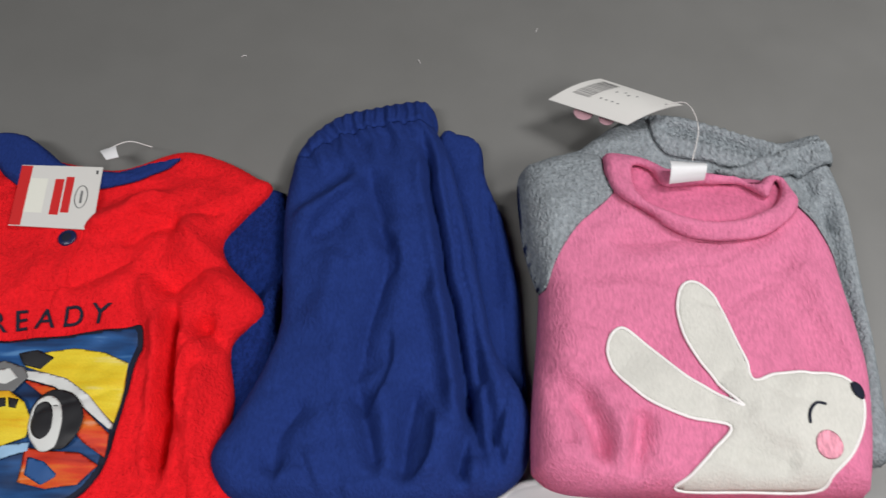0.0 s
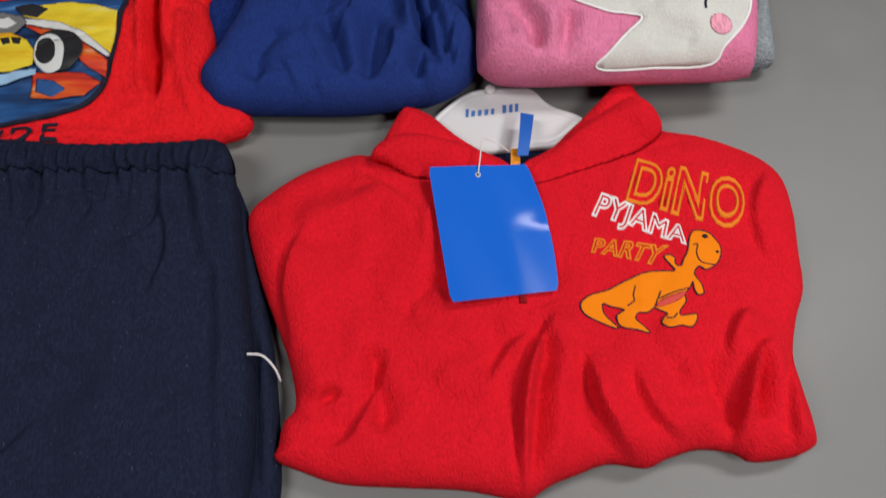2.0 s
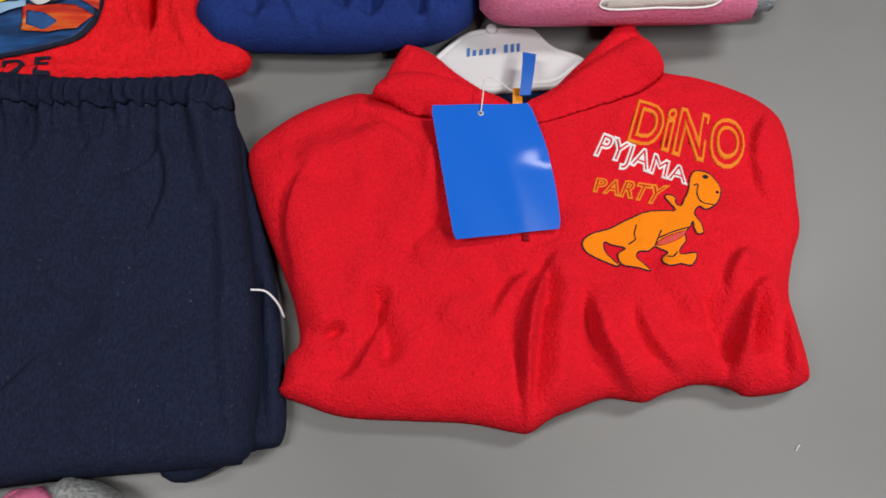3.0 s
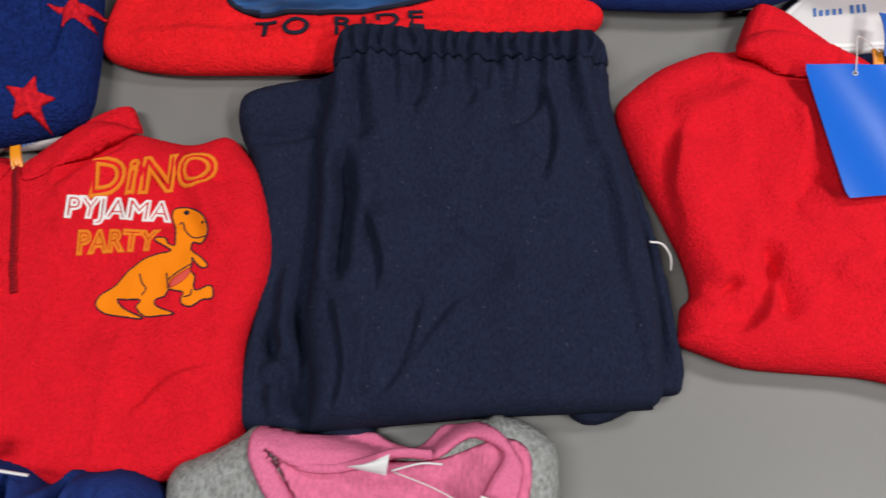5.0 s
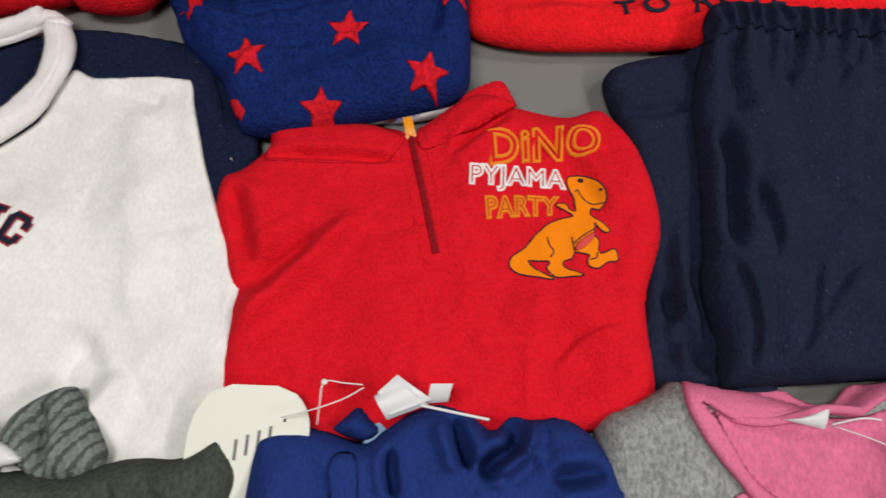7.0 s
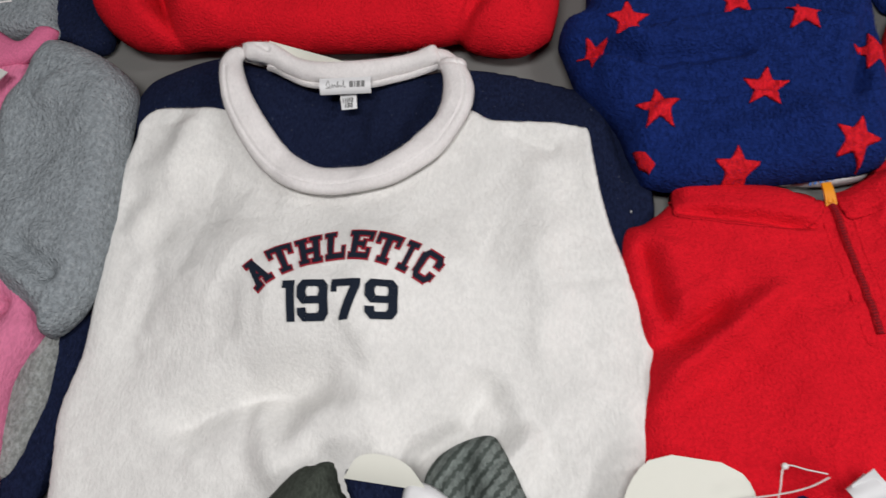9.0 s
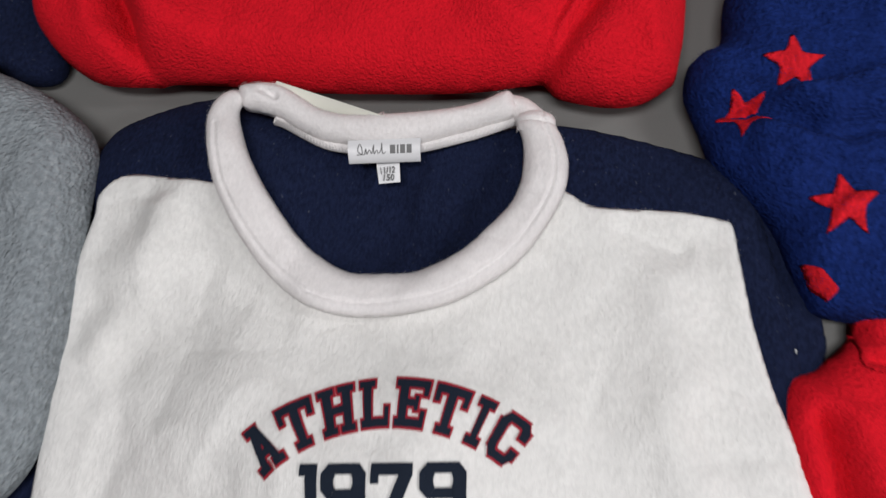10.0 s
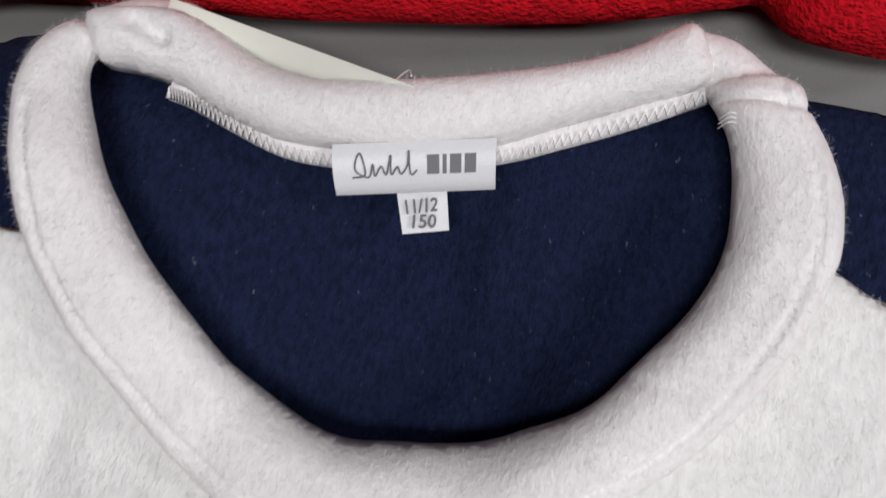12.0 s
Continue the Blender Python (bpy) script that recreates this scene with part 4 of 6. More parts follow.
    motif = [(0.25, 0.192), (0.247, 0.207), (0.241, 0.231), (0.235, 0.259), (0.227, 0.273), (0.217, 0.279), (0.207, 0.273), (0.201, 0.254), (0.203, 0.229), (0.212, 0.207), (0.225, 0.186), (0.238, 0.172), (0.226, 0.178), (0.199, 0.195), (0.178, 0.216), (0.158, 0.235), (0.148, 0.235), (0.141, 0.225), (0.139, 0.211), (0.146, 0.196), (0.166, 0.177), (0.195, 0.164), (0.226, 0.157), (0.21, 0.139), (0.192, 0.122), (0.183, 0.1135), (0.233, 0.1120), (0.285, 0.1120), (0.296, 0.122), (0.313, 0.138), (0.327, 0.159), (0.332, 0.177), (0.327, 0.189), (0.316, 0.196), (0.291, 0.198), (0.268, 0.197)]
    ap = Cloth(loop(motif, 5), body.height, 0.0022, 0.002, rough=0.0, mid=0.5)
    ap.mesh("applique", CREAM, t, 0.0025, "cream cloth applique with two long lobes")
    seam(body, motif, 0.0013, WHITE_LINE, t, "applique_stitching", "white satin-stitched edge", True, 0.0015, 5)
    seam(ap, [(0.283, 0.157), (0.284, 0.164), (0.288, 0.17), (0.293, 0.173), (0.299, 0.172)], 0.0011, DARK_LINE, t, "embroidered_arc", "small navy embroidered arc", False, 0.0008, 4)
    patch(ap, ring(0.295, 0.142, 0.0105, 0.0105), BLUSH, t, "round_patch", "blush pink stitched round patch", 0.002, 0.001, 0.001)
    patch(ap, ring(0.329, 0.184, 0.0055, 0.0075, 20, 25), DARK_LINE, t, "oval_patch", "navy stitched oval", 0.0015, 0.002, 0.003)
    lab = [(0.210, 0.372), (0.242, 0.376), (0.244, 0.390), (0.212, 0.392)]
    card("size_label", lab, (0.090, 0.090, 0.096, 0.097), SATIN, t, "crumpled white satin label", 0.0005, 8, 8, 0.006)
    tg = thing("hang_tag", "white card hang tag with a barcode beside the grey trousers", "hang tag", 0.17, 0.46, 0.03)
    c = [(0.118, 0.511), (0.191, 0.464), (0.248, 0.485), (0.174, 0.535)]
    h = (0.045, 0.060, 0.065, 0.050)
    card("card", c, h, CARD, tg, "white card", 0.0008, 10, 10, 0.006)
    at = on_card(c, h, 0.006)
    rng = random.Random(4)
    v = 0.30
    while v < 0.88:
        w = rng.uniform(0.006, 0.018)
        bar(at, 0.10, v, 0.31, v + w, INK_DARK, tg, "barcode_line", 0.0011)
        v += w + rng.uniform(0.016, 0.034)
    for k in range(4):
        bar(at, 0.40 + 0.07 * k, 0.35, 0.42 + 0.07 * k, 0.70 + 0.05 * (k % 2), INK, tg, "text_bar", 0.0011)
    for k, (cx, cy) in enumerate(((0.154, 0.498), (0.177, 0.489))):
        part("pink_lobe", *disc(cx, cy, 0.040, 0.010 - 0.002 * k, 0.0012), PALE_PINK, tg, "pink rounded end of the card beneath")
    band(curve_pts([(0.222, 0.468, 0.086), (0.24, 0.462, 0.094), (0.244, 0.43, 0.098), (0.232, 0.392, 0.098)]), False, 0.0005, THREAD, tg, "thread", "nylon loop")


red_picture_top()
blue_trousers()
rabbit_top()


# ---- middle row ----
BEAST_BACK = [(165, 745), (185, 700), (250, 655), (300, 600), (370, 540), (440, 508), (500, 490), (468, 468), (425, 446), (436, 430), (472, 433), (487, 457), (517, 463), (516, 430), (515, 390), (495, 330), (502, 290), (545, 278), (600, 290), (652, 325), (673, 370), (668, 410), (635, 446), (598, 440)]
BEAST_FRONT = [(588, 470), (602, 488), (640, 512), (670, 545), (648, 560), (618, 540), (600, 515), (598, 545), (592, 572), (612, 600), (605, 642), (622, 658), (684, 634), (692, 685), (640, 697), (592, 729), (552, 720), (548, 692), (558, 670), (520, 664), (490, 662), (470, 690), (430, 706), (436, 735), (520, 766), (455, 777), (385, 782), (345, 745), (364, 712), (300, 716), (258, 716), (292, 755), (378, 792), (300, 792), (205, 780)]


def beast_print(cloth, parent, tail, foot, nose):
    """An orange printed motif with a dark outline."""
    m = np.linalg.solve(np.array([(165, 745, 1), (692, 685, 1), (673, 370, 1.0)]), np.array([tail, foot, nose]))
    at = lambda u, v: tuple(np.array((u, v, 1.0)) @ m)
    pts = [at(*q) for q in BEAST_BACK + BEAST_FRONT]
    pr = Cloth(loop(pts, 4), cloth.height, 0.0012, 0.0008, rough=0.0, mid=0.6)
    pr.mesh("printed_motif", ORANGE, parent, 0.0013, "orange printed motif with a dark outline")
    seam(cloth, pts, 0.0007, DARK_LINE, parent, "motif_outline", "dark printed outline", True, 0.0007, 4)
    for line3 in ([(360, 600), (372, 640), (388, 662), (370, 692)], [(482, 590), (486, 625), (490, 660)], [(528, 360), (545, 350), (560, 390), (600, 420), (662, 416)], [(598, 545), (540, 580), (490, 620)], [(598, 655), (590, 680), (560, 690)]):
        seam(pr, [at(*q) for q in line3], 0.00055, DARK_LINE, parent, "motif_line", "", False, 0.0003, 4)
    patch(pr, loop([at(492, 640), at(520, 605), at(590, 562), at(585, 595), at(540, 635), at(500, 655)]), RED_P, parent, "motif_patch", "", 0.0013, 0.0006, 0.0006)
    for cx, cy, r in ((563, 303, 15), (650, 355, 9)):
        patch(pr, loop([at(cx + r * math.cos(k), cy + 0.7 * r * math.sin(k)) for k in (0, 0.8, 1.6, 2.4, 3.2, 4.0, 4.8, 5.5)]), DARK_LINE, parent, "motif_dot", "", 0.001, 0.0006, 0.0006)


def red_zip_top(place):
    """Red fleece half-zip top with printed words and an orange motif. place: the numbers of one of the two tops."""
    P = place
    t = thing("pyjama_shirt", P["label"], "pyjama top", *P["origin"])
    body = Cloth(loop(P["outline"]), 0.0, P["thick"], 0.026, seed=P["seed"], rough=0.003, folds=[(x0, y0, x1, y1, w * 0.85, z * P["deep"]) for x0, y0, x1, y1, w, z in P["folds"]], crease=0.003, taper=P["taper"], ledges=P["ledges"])
    body.mesh("body", RED, t, 0.0023, "red fleece body and sleeves")
    if P.get("lining"):
        Cloth(loop(P["lining"]), 0.0, 0.005, 0.004, seed=P["seed"] + 1, rough=0.001).mesh("neck_lining", NAVY_JERSEY, t, 0.004, "navy inside of the collar")
    for k, (pts, lift, groove, stand) in enumerate(P["collar"]):
        Cloth(loop(pts), body.height, lift, 0.012, seed=P["seed"] + 2 + k, rough=0.0012, grooves=[(groove, 0.0013, -0.0018)], mid=0.35, taper=stand).mesh("collar", RED, t, 0.0025, "stand-up red fleece collar")
    (zx0, zy0), (zx1, zy1) = P["zip"]
    n = 46
    dx, dy = zx1 - zx0, zy1 - zy0
    ln = math.hypot(dx, dy)
    nx, ny = -dy / ln, dx / ln
    tape = Cloth(loop([(zx0 + nx * 0.0032, zy0 + ny * 0.0032), (zx0 - nx * 0.0032, zy0 - ny * 0.0032), (zx1 - nx * 0.0032, zy1 - ny * 0.0032), (zx1 + nx * 0.0032, zy1 + ny * 0.0032)], sharp=True), body.height, 0.001, 0.001, rough=0.0)
    zipper = tape.mesh("zip", ZIP_TAPE, t, 0.002, "red zip tape")
    verts, faces = [], []
    zs = tape.height(*[np.array([zx0 + dx * (i + 0.5) / n for i in range(n)]), np.array([zy0 + dy * (i + 0.5) / n for i in range(n)])])
    for i in range(n):
        cx, cy, s = zx0 + dx * (i + 0.5) / n, zy0 + dy * (i + 0.5) / n, ln / n * 0.32
        b = len(verts)
        for w, hh in ((0.0016, 0.0), (0.0016, 0.0011), (-0.0016, 0.0011), (-0.0016, 0.0)):
            for q in (-s, s):
                verts.append((cx + nx * w + dx / ln * q, cy + ny * w + dy / ln * q, zs[i] + hh))
        faces += [(b, b + 1, b + 3, b + 2), (b + 2, b + 3, b + 5, b + 4), (b + 4, b + 5, b + 7, b + 6), (b, b + 2, b + 4, b + 6), (b + 1, b + 7, b + 5, b + 3)]
    tagged(part("zip_teeth", verts, faces, ZIP_DARK, zipper, "fine zip teeth", False), kind="stuff")
    for side in (0.011, -0.011):
        seam(body, [(zx0 + nx * side, zy0 + ny * side), (zx0 + dx * 0.5 + nx * side, zy0 + dy * 0.5 + ny * side), (zx1 + nx * side, zy1 + ny * side), (zx1 + dx * 0.06 + nx * side * 0.4, zy1 + dy * 0.06 + ny * side * 0.4)], 0.0012, RED, t, "zip_facing_seam", "stitched facing beside the zip", False, -0.0003)
    px, py = zx0 - dx / ln * 0.004, zy0 - dy / ln * 0.004
    pz = float(body.height([px], [py])[0]) + P.get("pull_lift", 0.004)
    ux, uy = -dx / ln, -dy / ln
    pull = [(px + nx * a + ux * b, py + ny * a + uy * b) for a, b in ((0.0045, -0.010), (-0.0045, -0.010), (-0.0038, 0.012), (0.0038, 0.012))]
    pull = card("zip_pull", pull, (pz - 0.001, pz - 0.001, pz + 0.002, pz + 0.002), ZIP_ORANGE, t, "orange zip pull", 0.0022, 4, 6, 0.002)
    band([(px + nx * a + ux * b, py + ny * a + uy * b, pz + 0.0035) for a, b in ((0.002, -0.006), (-0.002, -0.006), (-0.002, 0.006), (0.002, 0.006))], True, 0.0009, ZIP_ORANGE, pull, "pull_rib")
    for text, quad, mat, rad in P["words"]:
        lettering(text, quad, mat, t, "letter", body.height, rad, 0.022, 0.0006, "outlined letter stitched on the chest", 1.08)
    beast_print(body, t, *P["beast"])
    for pts in P["seams"]:
        seam(body, pts, 0.0012, RED, t, "sleeve_seam", "stitched sleeve seam", False, -0.0006)
    return t, body


def hanger(name_label, origin, outline, bars, z, pin):
    t = thing("clothes_hanger", name_label, "hanger", *origin)
    Cloth(loop(outline, 10), 0.005, z, 0.003, rough=0.0, grooves=[(0.006, 0.001, -0.0008)], mid=0.3).mesh("plate", PLASTIC_WHITE, t, 0.0014, "white plastic hanger plate")
    (x0, y0), (x1, y1), hh = bars
    k = 0.0
    for w in (0.10, 0.12, 0.12, 0.12, 0.10, 0.0, 0.12, 0.11, 0.10):
        if w:
            a, b = k, k + w * 0.55
            c = [(x0 + (x1 - x0) * a, y0 + (y1 - y0) * a), (x0 + (x1 - x0) * b, y0 + (y1 - y0) * b)]
            card("letter_bar", [c[0], c[1], (c[1][0] + 0.001, c[1][1] + hh * (1 if k in (0.0,) or k > 0.65 else 0.7)), (c[0][0] + 0.001, c[0][1] + hh * (1 if k in (0.0,) or k > 0.65 else 0.7))], (0.0055 + z,) * 4, INK_BLUE, t, "", 0.0003, 1, 1)
        k += w or 0.11
    if pin:
        part("hook_stub", *disc(pin[0], pin[1], 0.005 + z, 0.005, 0.004), PLASTIC_WHITE, t, "round stub of the hook")
    return t


TOP_A = dict(
    label="red fleece half-zip top with hanger beside navy trousers", origin=(0.1, -0.07), seed=51, thick=0.037, deep=1.0,
    outline=[(-0.133, -0.011), (-0.131, 0.009), (-0.116, 0.025), (-0.086, 0.047), (-0.044, 0.064), (-0.023, 0.064), (0.009, 0.07), (0.04, 0.063), (0.082, 0.052), (0.108, 0.044), (0.136, 0.052), (0.177, 0.075), (0.22, 0.099), (0.25, 0.079), (0.282, 0.071), (0.313, 0.057), (0.337, 0.04), (0.349, 0.017), (0.348, -0.019), (0.342, -0.059), (0.337, -0.092), (0.324, -0.118), (0.313, -0.148), (0.312, -0.173), (0.314, -0.198), (0.313, -0.217), (0.307, -0.223), (0.289, -0.228), (0.26, -0.229), (0.245, -0.221), (0.22, -0.217), (0.195, -0.222), (0.176, -0.228), (0.148, -0.223), (0.12, -0.23), (0.101, -0.236), (0.084, -0.245), (0.072, -0.244), (0.037, -0.235), (-0.007, -0.23), (-0.056, -0.224), (-0.086, -0.213), (-0.106, -0.203), (-0.104, -0.193), (-0.1, -0.175), (-0.091, -0.163), (-0.095, -0.133), (-0.105, -0.102), (-0.12, -0.06)],
    folds=[(-0.03, -0.125, -0.022, -0.19, 0.011, -0.006), (-0.005, -0.10, 0.03, -0.07, 0.014, -0.004), (0.110, -0.12, 0.084, -0.236, 0.009, -0.009), (0.28, -0.145, 0.266, -0.20, 0.008, -0.008), (0.235, -0.15, 0.243, -0.205, 0.011, -0.005), (-0.085, -0.164, -0.055, -0.158, 0.006, -0.006), (0.20, -0.12, 0.23, -0.17, 0.012, 0.004), (0.02, -0.15, 0.06, -0.17, 0.016, 0.003), (-0.09, -0.015, -0.02, 0.01, 0.014, 0.004)],
    ledges=[(0.08, -0.246, 0.11, -0.115, 0.028, 0.0169), (0.176, -0.23, 0.136, -0.15, 0.026, 0.0169), (0.206, -0.212, 0.172, -0.16, 0.022, 0.0091), (0.245, -0.226, 0.285, -0.14, 0.02, 0.0156), (0.292, -0.226, 0.3, -0.16, 0.018, 0.0104), (-0.086, -0.166, -0.086, -0.03, 0.022, 0.0143), (-0.064, -0.158, -0.094, -0.168, 0.012, 0.0104), (-0.018, -0.136, -0.061, -0.196, 0.03, -0.0078), (0.302, -0.063, 0.322, 0.015, 0.02, 0.0052), (-0.027, 0.035, 0.012, -0.008, 0.02, 0.0039), (0.06, -0.159, 0.091, -0.123, 0.03, 0.0065), (0.253, -0.148, 0.275, -0.114, 0.02, 0.0078)],
    lining=[(0.006, 0.117), (0.044, 0.106), (0.075, 0.082), (0.118, 0.08), (0.152, 0.082), (0.183, 0.103), (0.222, 0.138), (0.21, 0.099), (0.16, 0.062), (0.11, 0.051), (0.078, 0.06), (0.031, 0.087)],
    collar=[([(-0.025, 0.049), (-0.014, 0.072), (0.003, 0.104), (0.015, 0.107), (0.034, 0.096), (0.056, 0.072), (0.078, 0.057), (0.097, 0.046), (0.099, 0.029), (0.073, 0.025), (0.037, 0.025), (0.007, 0.03), (-0.013, 0.041)], 0.026, 0.008, (0.045, 0.020, 0.04, 0.07, 0.08)),
            ([(0.108, 0.035), (0.135, 0.053), (0.168, 0.083), (0.201, 0.116), (0.217, 0.130), (0.229, 0.109), (0.243, 0.068), (0.221, 0.048), (0.187, 0.033), (0.149, 0.021), (0.112, 0.013)], 0.030, 0.008, (0.175, 0.022, 0.165, 0.075, 0.08))],
    zip=((0.104, 0.039), (0.093, -0.098)), pull_lift=0.008, taper=(0.1, 0.10, 0.09, -0.02, 0.5),
    words=[("DiNO", [(0.194, -0.008), (0.288, -0.041), (0.306, 0.009), (0.214, 0.036)], ORANGE_LINE, 0.0013),
           ("PYJAMA", [(0.159, -0.026), (0.235, -0.057), (0.242, -0.037), (0.174, 0.0)], WHITE_LINE, 0.0009),
           ("PARTY", [(0.156, -0.055), (0.209, -0.069), (0.221, -0.053), (0.161, -0.043)], ORANGE_LINE, 0.0008)],
    beast=((0.1396, -0.1006), (0.2274, -0.1244), (0.2636, -0.0653)),
    seams=[[(-0.095, 0.0), (-0.04, 0.035), (0.0, 0.04)]])

TOP_B = dict(
    label="red fleece half-zip top between white top and navy trousers", origin=(-0.61, -0.14), seed=61, thick=0.040, deep=1.2,
    outline=[(-0.764, -0.045), (-0.762, -0.031), (-0.737, -0.024), (-0.676, -0.024), (-0.641, -0.034), (-0.606, -0.012), (-0.575, 0.0), (-0.543, -0.008), (-0.50, -0.019), (-0.47, -0.012), (-0.454, -0.026), (-0.438, -0.053), (-0.427, -0.096), (-0.426, -0.136), (-0.44, -0.178), (-0.444, -0.203), (-0.442, -0.244), (-0.446, -0.268), (-0.49, -0.293), (-0.6, -0.300), (-0.72, -0.300), (-0.78, -0.29), (-0.792, -0.255), (-0.787, -0.2), (-0.795, -0.146), (-0.806, -0.111), (-0.803, -0.076), (-0.785, -0.066)],
    folds=[(-0.79, -0.09, -0.765, -0.16, 0.010, -0.009), (-0.78, -0.22, -0.68, -0.12, 0.012, 0.006), (-0.79, -0.19, -0.72, -0.13, 0.010, -0.005), (-0.765, -0.058, -0.65, -0.064, 0.005, -0.005), (-0.56, -0.2, -0.47, -0.2, 0.02, 0.003), (-0.6, -0.06, -0.55, -0.015, 0.006, -0.005), (-0.5, -0.03, -0.46, -0.12, 0.012, 0.004)],
    ledges=[(-0.524, -0.246, -0.467, -0.212, 0.04, 0.004), (-0.606, -0.099, -0.586, -0.172, 0.03, 0.003), (-0.439, -0.064, -0.469, -0.026, 0.02, 0.005)],
    collar=[([(-0.764, -0.053), (-0.762, -0.031), (-0.741, -0.023), (-0.701, -0.021), (-0.671, -0.024), (-0.644, -0.03), (-0.643, -0.048), (-0.655, -0.064), (-0.679, -0.07), (-0.719, -0.07), (-0.759, -0.066)], 0.004, 0.006, (-0.70, -0.068, -0.70, -0.035, 0.3)),
            ([(-0.632, -0.028), (-0.616, -0.021), (-0.6, -0.007), (-0.585, 0.009), (-0.557, 0.02), (-0.547, 0.006), (-0.543, -0.011), (-0.566, -0.028), (-0.586, -0.041), (-0.611, -0.053), (-0.628, -0.056)], 0.012, 0.006, (-0.59, -0.05, -0.58, 0.0, 0.15))],
    zip=((-0.637, -0.039), (-0.614, -0.154)), pull_lift=0.006, taper=(-0.62, 0.02, -0.62, -0.1, 0.7),
    words=[("DiNO", [(-0.568, -0.075), (-0.476, -0.065), (-0.471, -0.035), (-0.57, -0.041)], ORANGE_LINE, 0.0014),
           ("PYJAMA", [(-0.586, -0.097), (-0.506, -0.101), (-0.505, -0.079), (-0.585, -0.074)], WHITE_LINE, 0.0010),
           ("PARTY", [(-0.572, -0.123), (-0.514, -0.12), (-0.513, -0.104), (-0.573, -0.104)], ORANGE_LINE, 0.0010)],
    beast=((-0.555, -0.163), (-0.467, -0.1595), (-0.4734, -0.1023)),
    seams=[[(-0.76, -0.06), (-0.70, -0.064), (-0.65, -0.063)]])

top_a, body_a = red_zip_top(TOP_A)
top_b, body_b = red_zip_top(TOP_B)

hanger("white plastic hanger inside the red collar with a blue word mark", (0.1, 0.1, 0.005), [(0.032, 0.098), (0.050, 0.118), (0.067, 0.13), (0.087, 0.134), (0.124, 0.134), (0.135, 0.129), (0.149, 0.112), (0.178, 0.094), (0.150, 0.067), (0.117, 0.064), (0.074, 0.064), (0.045, 0.084)], ((0.065, 0.101), (0.118, 0.105), 0.009), 0.007, (0.091, 0.13))
hanger("white plastic hanger behind the collar of the red top", (-0.65, 0.0, 0.005), [(-0.688, -0.016), (-0.658, -0.0), (-0.621, 0.007), (-0.602, 0.004), (-0.601, -0.007), (-0.621, -0.015), (-0.652, -0.018)], ((-0.65, -0.022), (-0.61, -0.008), 0.006), 0.014, None)

ribbon = thing("ribbon_loop", "blue ribbon loop standing behind the zip", "ribbon", 0.115, 0.06, 0.02)
card("ribbon", [(0.105, 0.043), (0.115, 0.043), (0.126, 0.088), (0.114, 0.091)], (0.034, 0.034, 0.030, 0.030), BLUE_RIBBON, ribbon, "", 0.0012, 3, 8, 0.004)

tag_a = thing("hang_tag", "glossy blue card hang tag on the red top", "hang tag", 0.07, -0.04, 0.035)
TC, TH = [(0.035, -0.096), (0.123, -0.089), (0.11, 0.027), (0.025, 0.029)], (0.0480, 0.0455, 0.0460, 0.0460)


def blue_tag():
    nu, nv = 16, 20
    verts, faces = [], []
    q, h = np.array(TC), np.array(TH)
    for side in (1, 0):
        for i in range(nu + 1):
            for j in range(nv + 1):
                u, v = i / nu, j / nv
                cu = 0.06
                du, dv = min(u, 1 - u), min(v, 1 - v)
                if du < cu and dv < cu * 0.7:
                    u = u + (0.02 if u < 0.5 else -0.02) * (1 - du / cu) * (1 - dv / (cu * 0.7))
                w = np.array(((1 - u) * (1 - v), u * (1 - v), u * v, (1 - u) * v))
                x, y = w @ q
                x += 0.006 * math.sin(math.pi * v) * u
                z = w @ h - 0.0015 * 4 * v * (1 - v) + 0.004 * (u - 0.5) ** 2 - 0.0032 * max(0, u - 0.62) / 0.38 * min(1, max(0, 0.62 - v) / 0.12) + 0.0006 * math.sin(9 * u + 4 * v)
                verts.append((x, y, z + 0.0007 * side))
    n = (nu + 1) * (nv + 1)
    at = lambda i, j, s: s * n + i * (nv + 1) + j
    for i in range(nu):
        for j in range(nv):
            faces.append((at(i, j, 0), at(i + 1, j, 0), at(i + 1, j + 1, 0), at(i, j + 1, 0)))
            faces.append((at(i, j, 1), at(i, j + 1, 1), at(i + 1, j + 1, 1), at(i + 1, j, 1)))
    for i in range(nu):
        faces += [(at(i, 0, 0), at(i, 0, 1), at(i + 1, 0, 1), at(i + 1, 0, 0)), (at(i + 1, nv, 0), at(i + 1, nv, 1), at(i, nv, 1), at(i, nv, 0))]
    for j in range(nv):
        faces += [(at(0, j + 1, 0), at(0, j + 1, 1), at(0, j, 1), at(0, j, 0)), (at(nu, j, 0), at(nu, j, 1), at(nu, j + 1, 1), at(nu, j + 1, 0))]
    part("card", verts, faces, BLUE_CARD, tag_a, "glossy blue card", True, True)
    part("eyelet", *disc(0.067, 0.019, 0.0468, 0.0024, 0.0008), PLASTIC_WHITE, tag_a, "punched hole rim")
    part("eyelet_hole", *disc(0.067, 0.019, 0.0474, 0.0015, 0.0004), INK_DARK, tag_a)
    band(curve_pts([(0.067, 0.019, 0.0480), (0.070, 0.034, 0.050), (0.074, 0.052, 0.050), (0.083, 0.053, 0.046), (0.098, 0.044, 0.040)]), False, 0.0006, THREAD, tag_a, "thread", "thin nylon thread")


blue_tag()


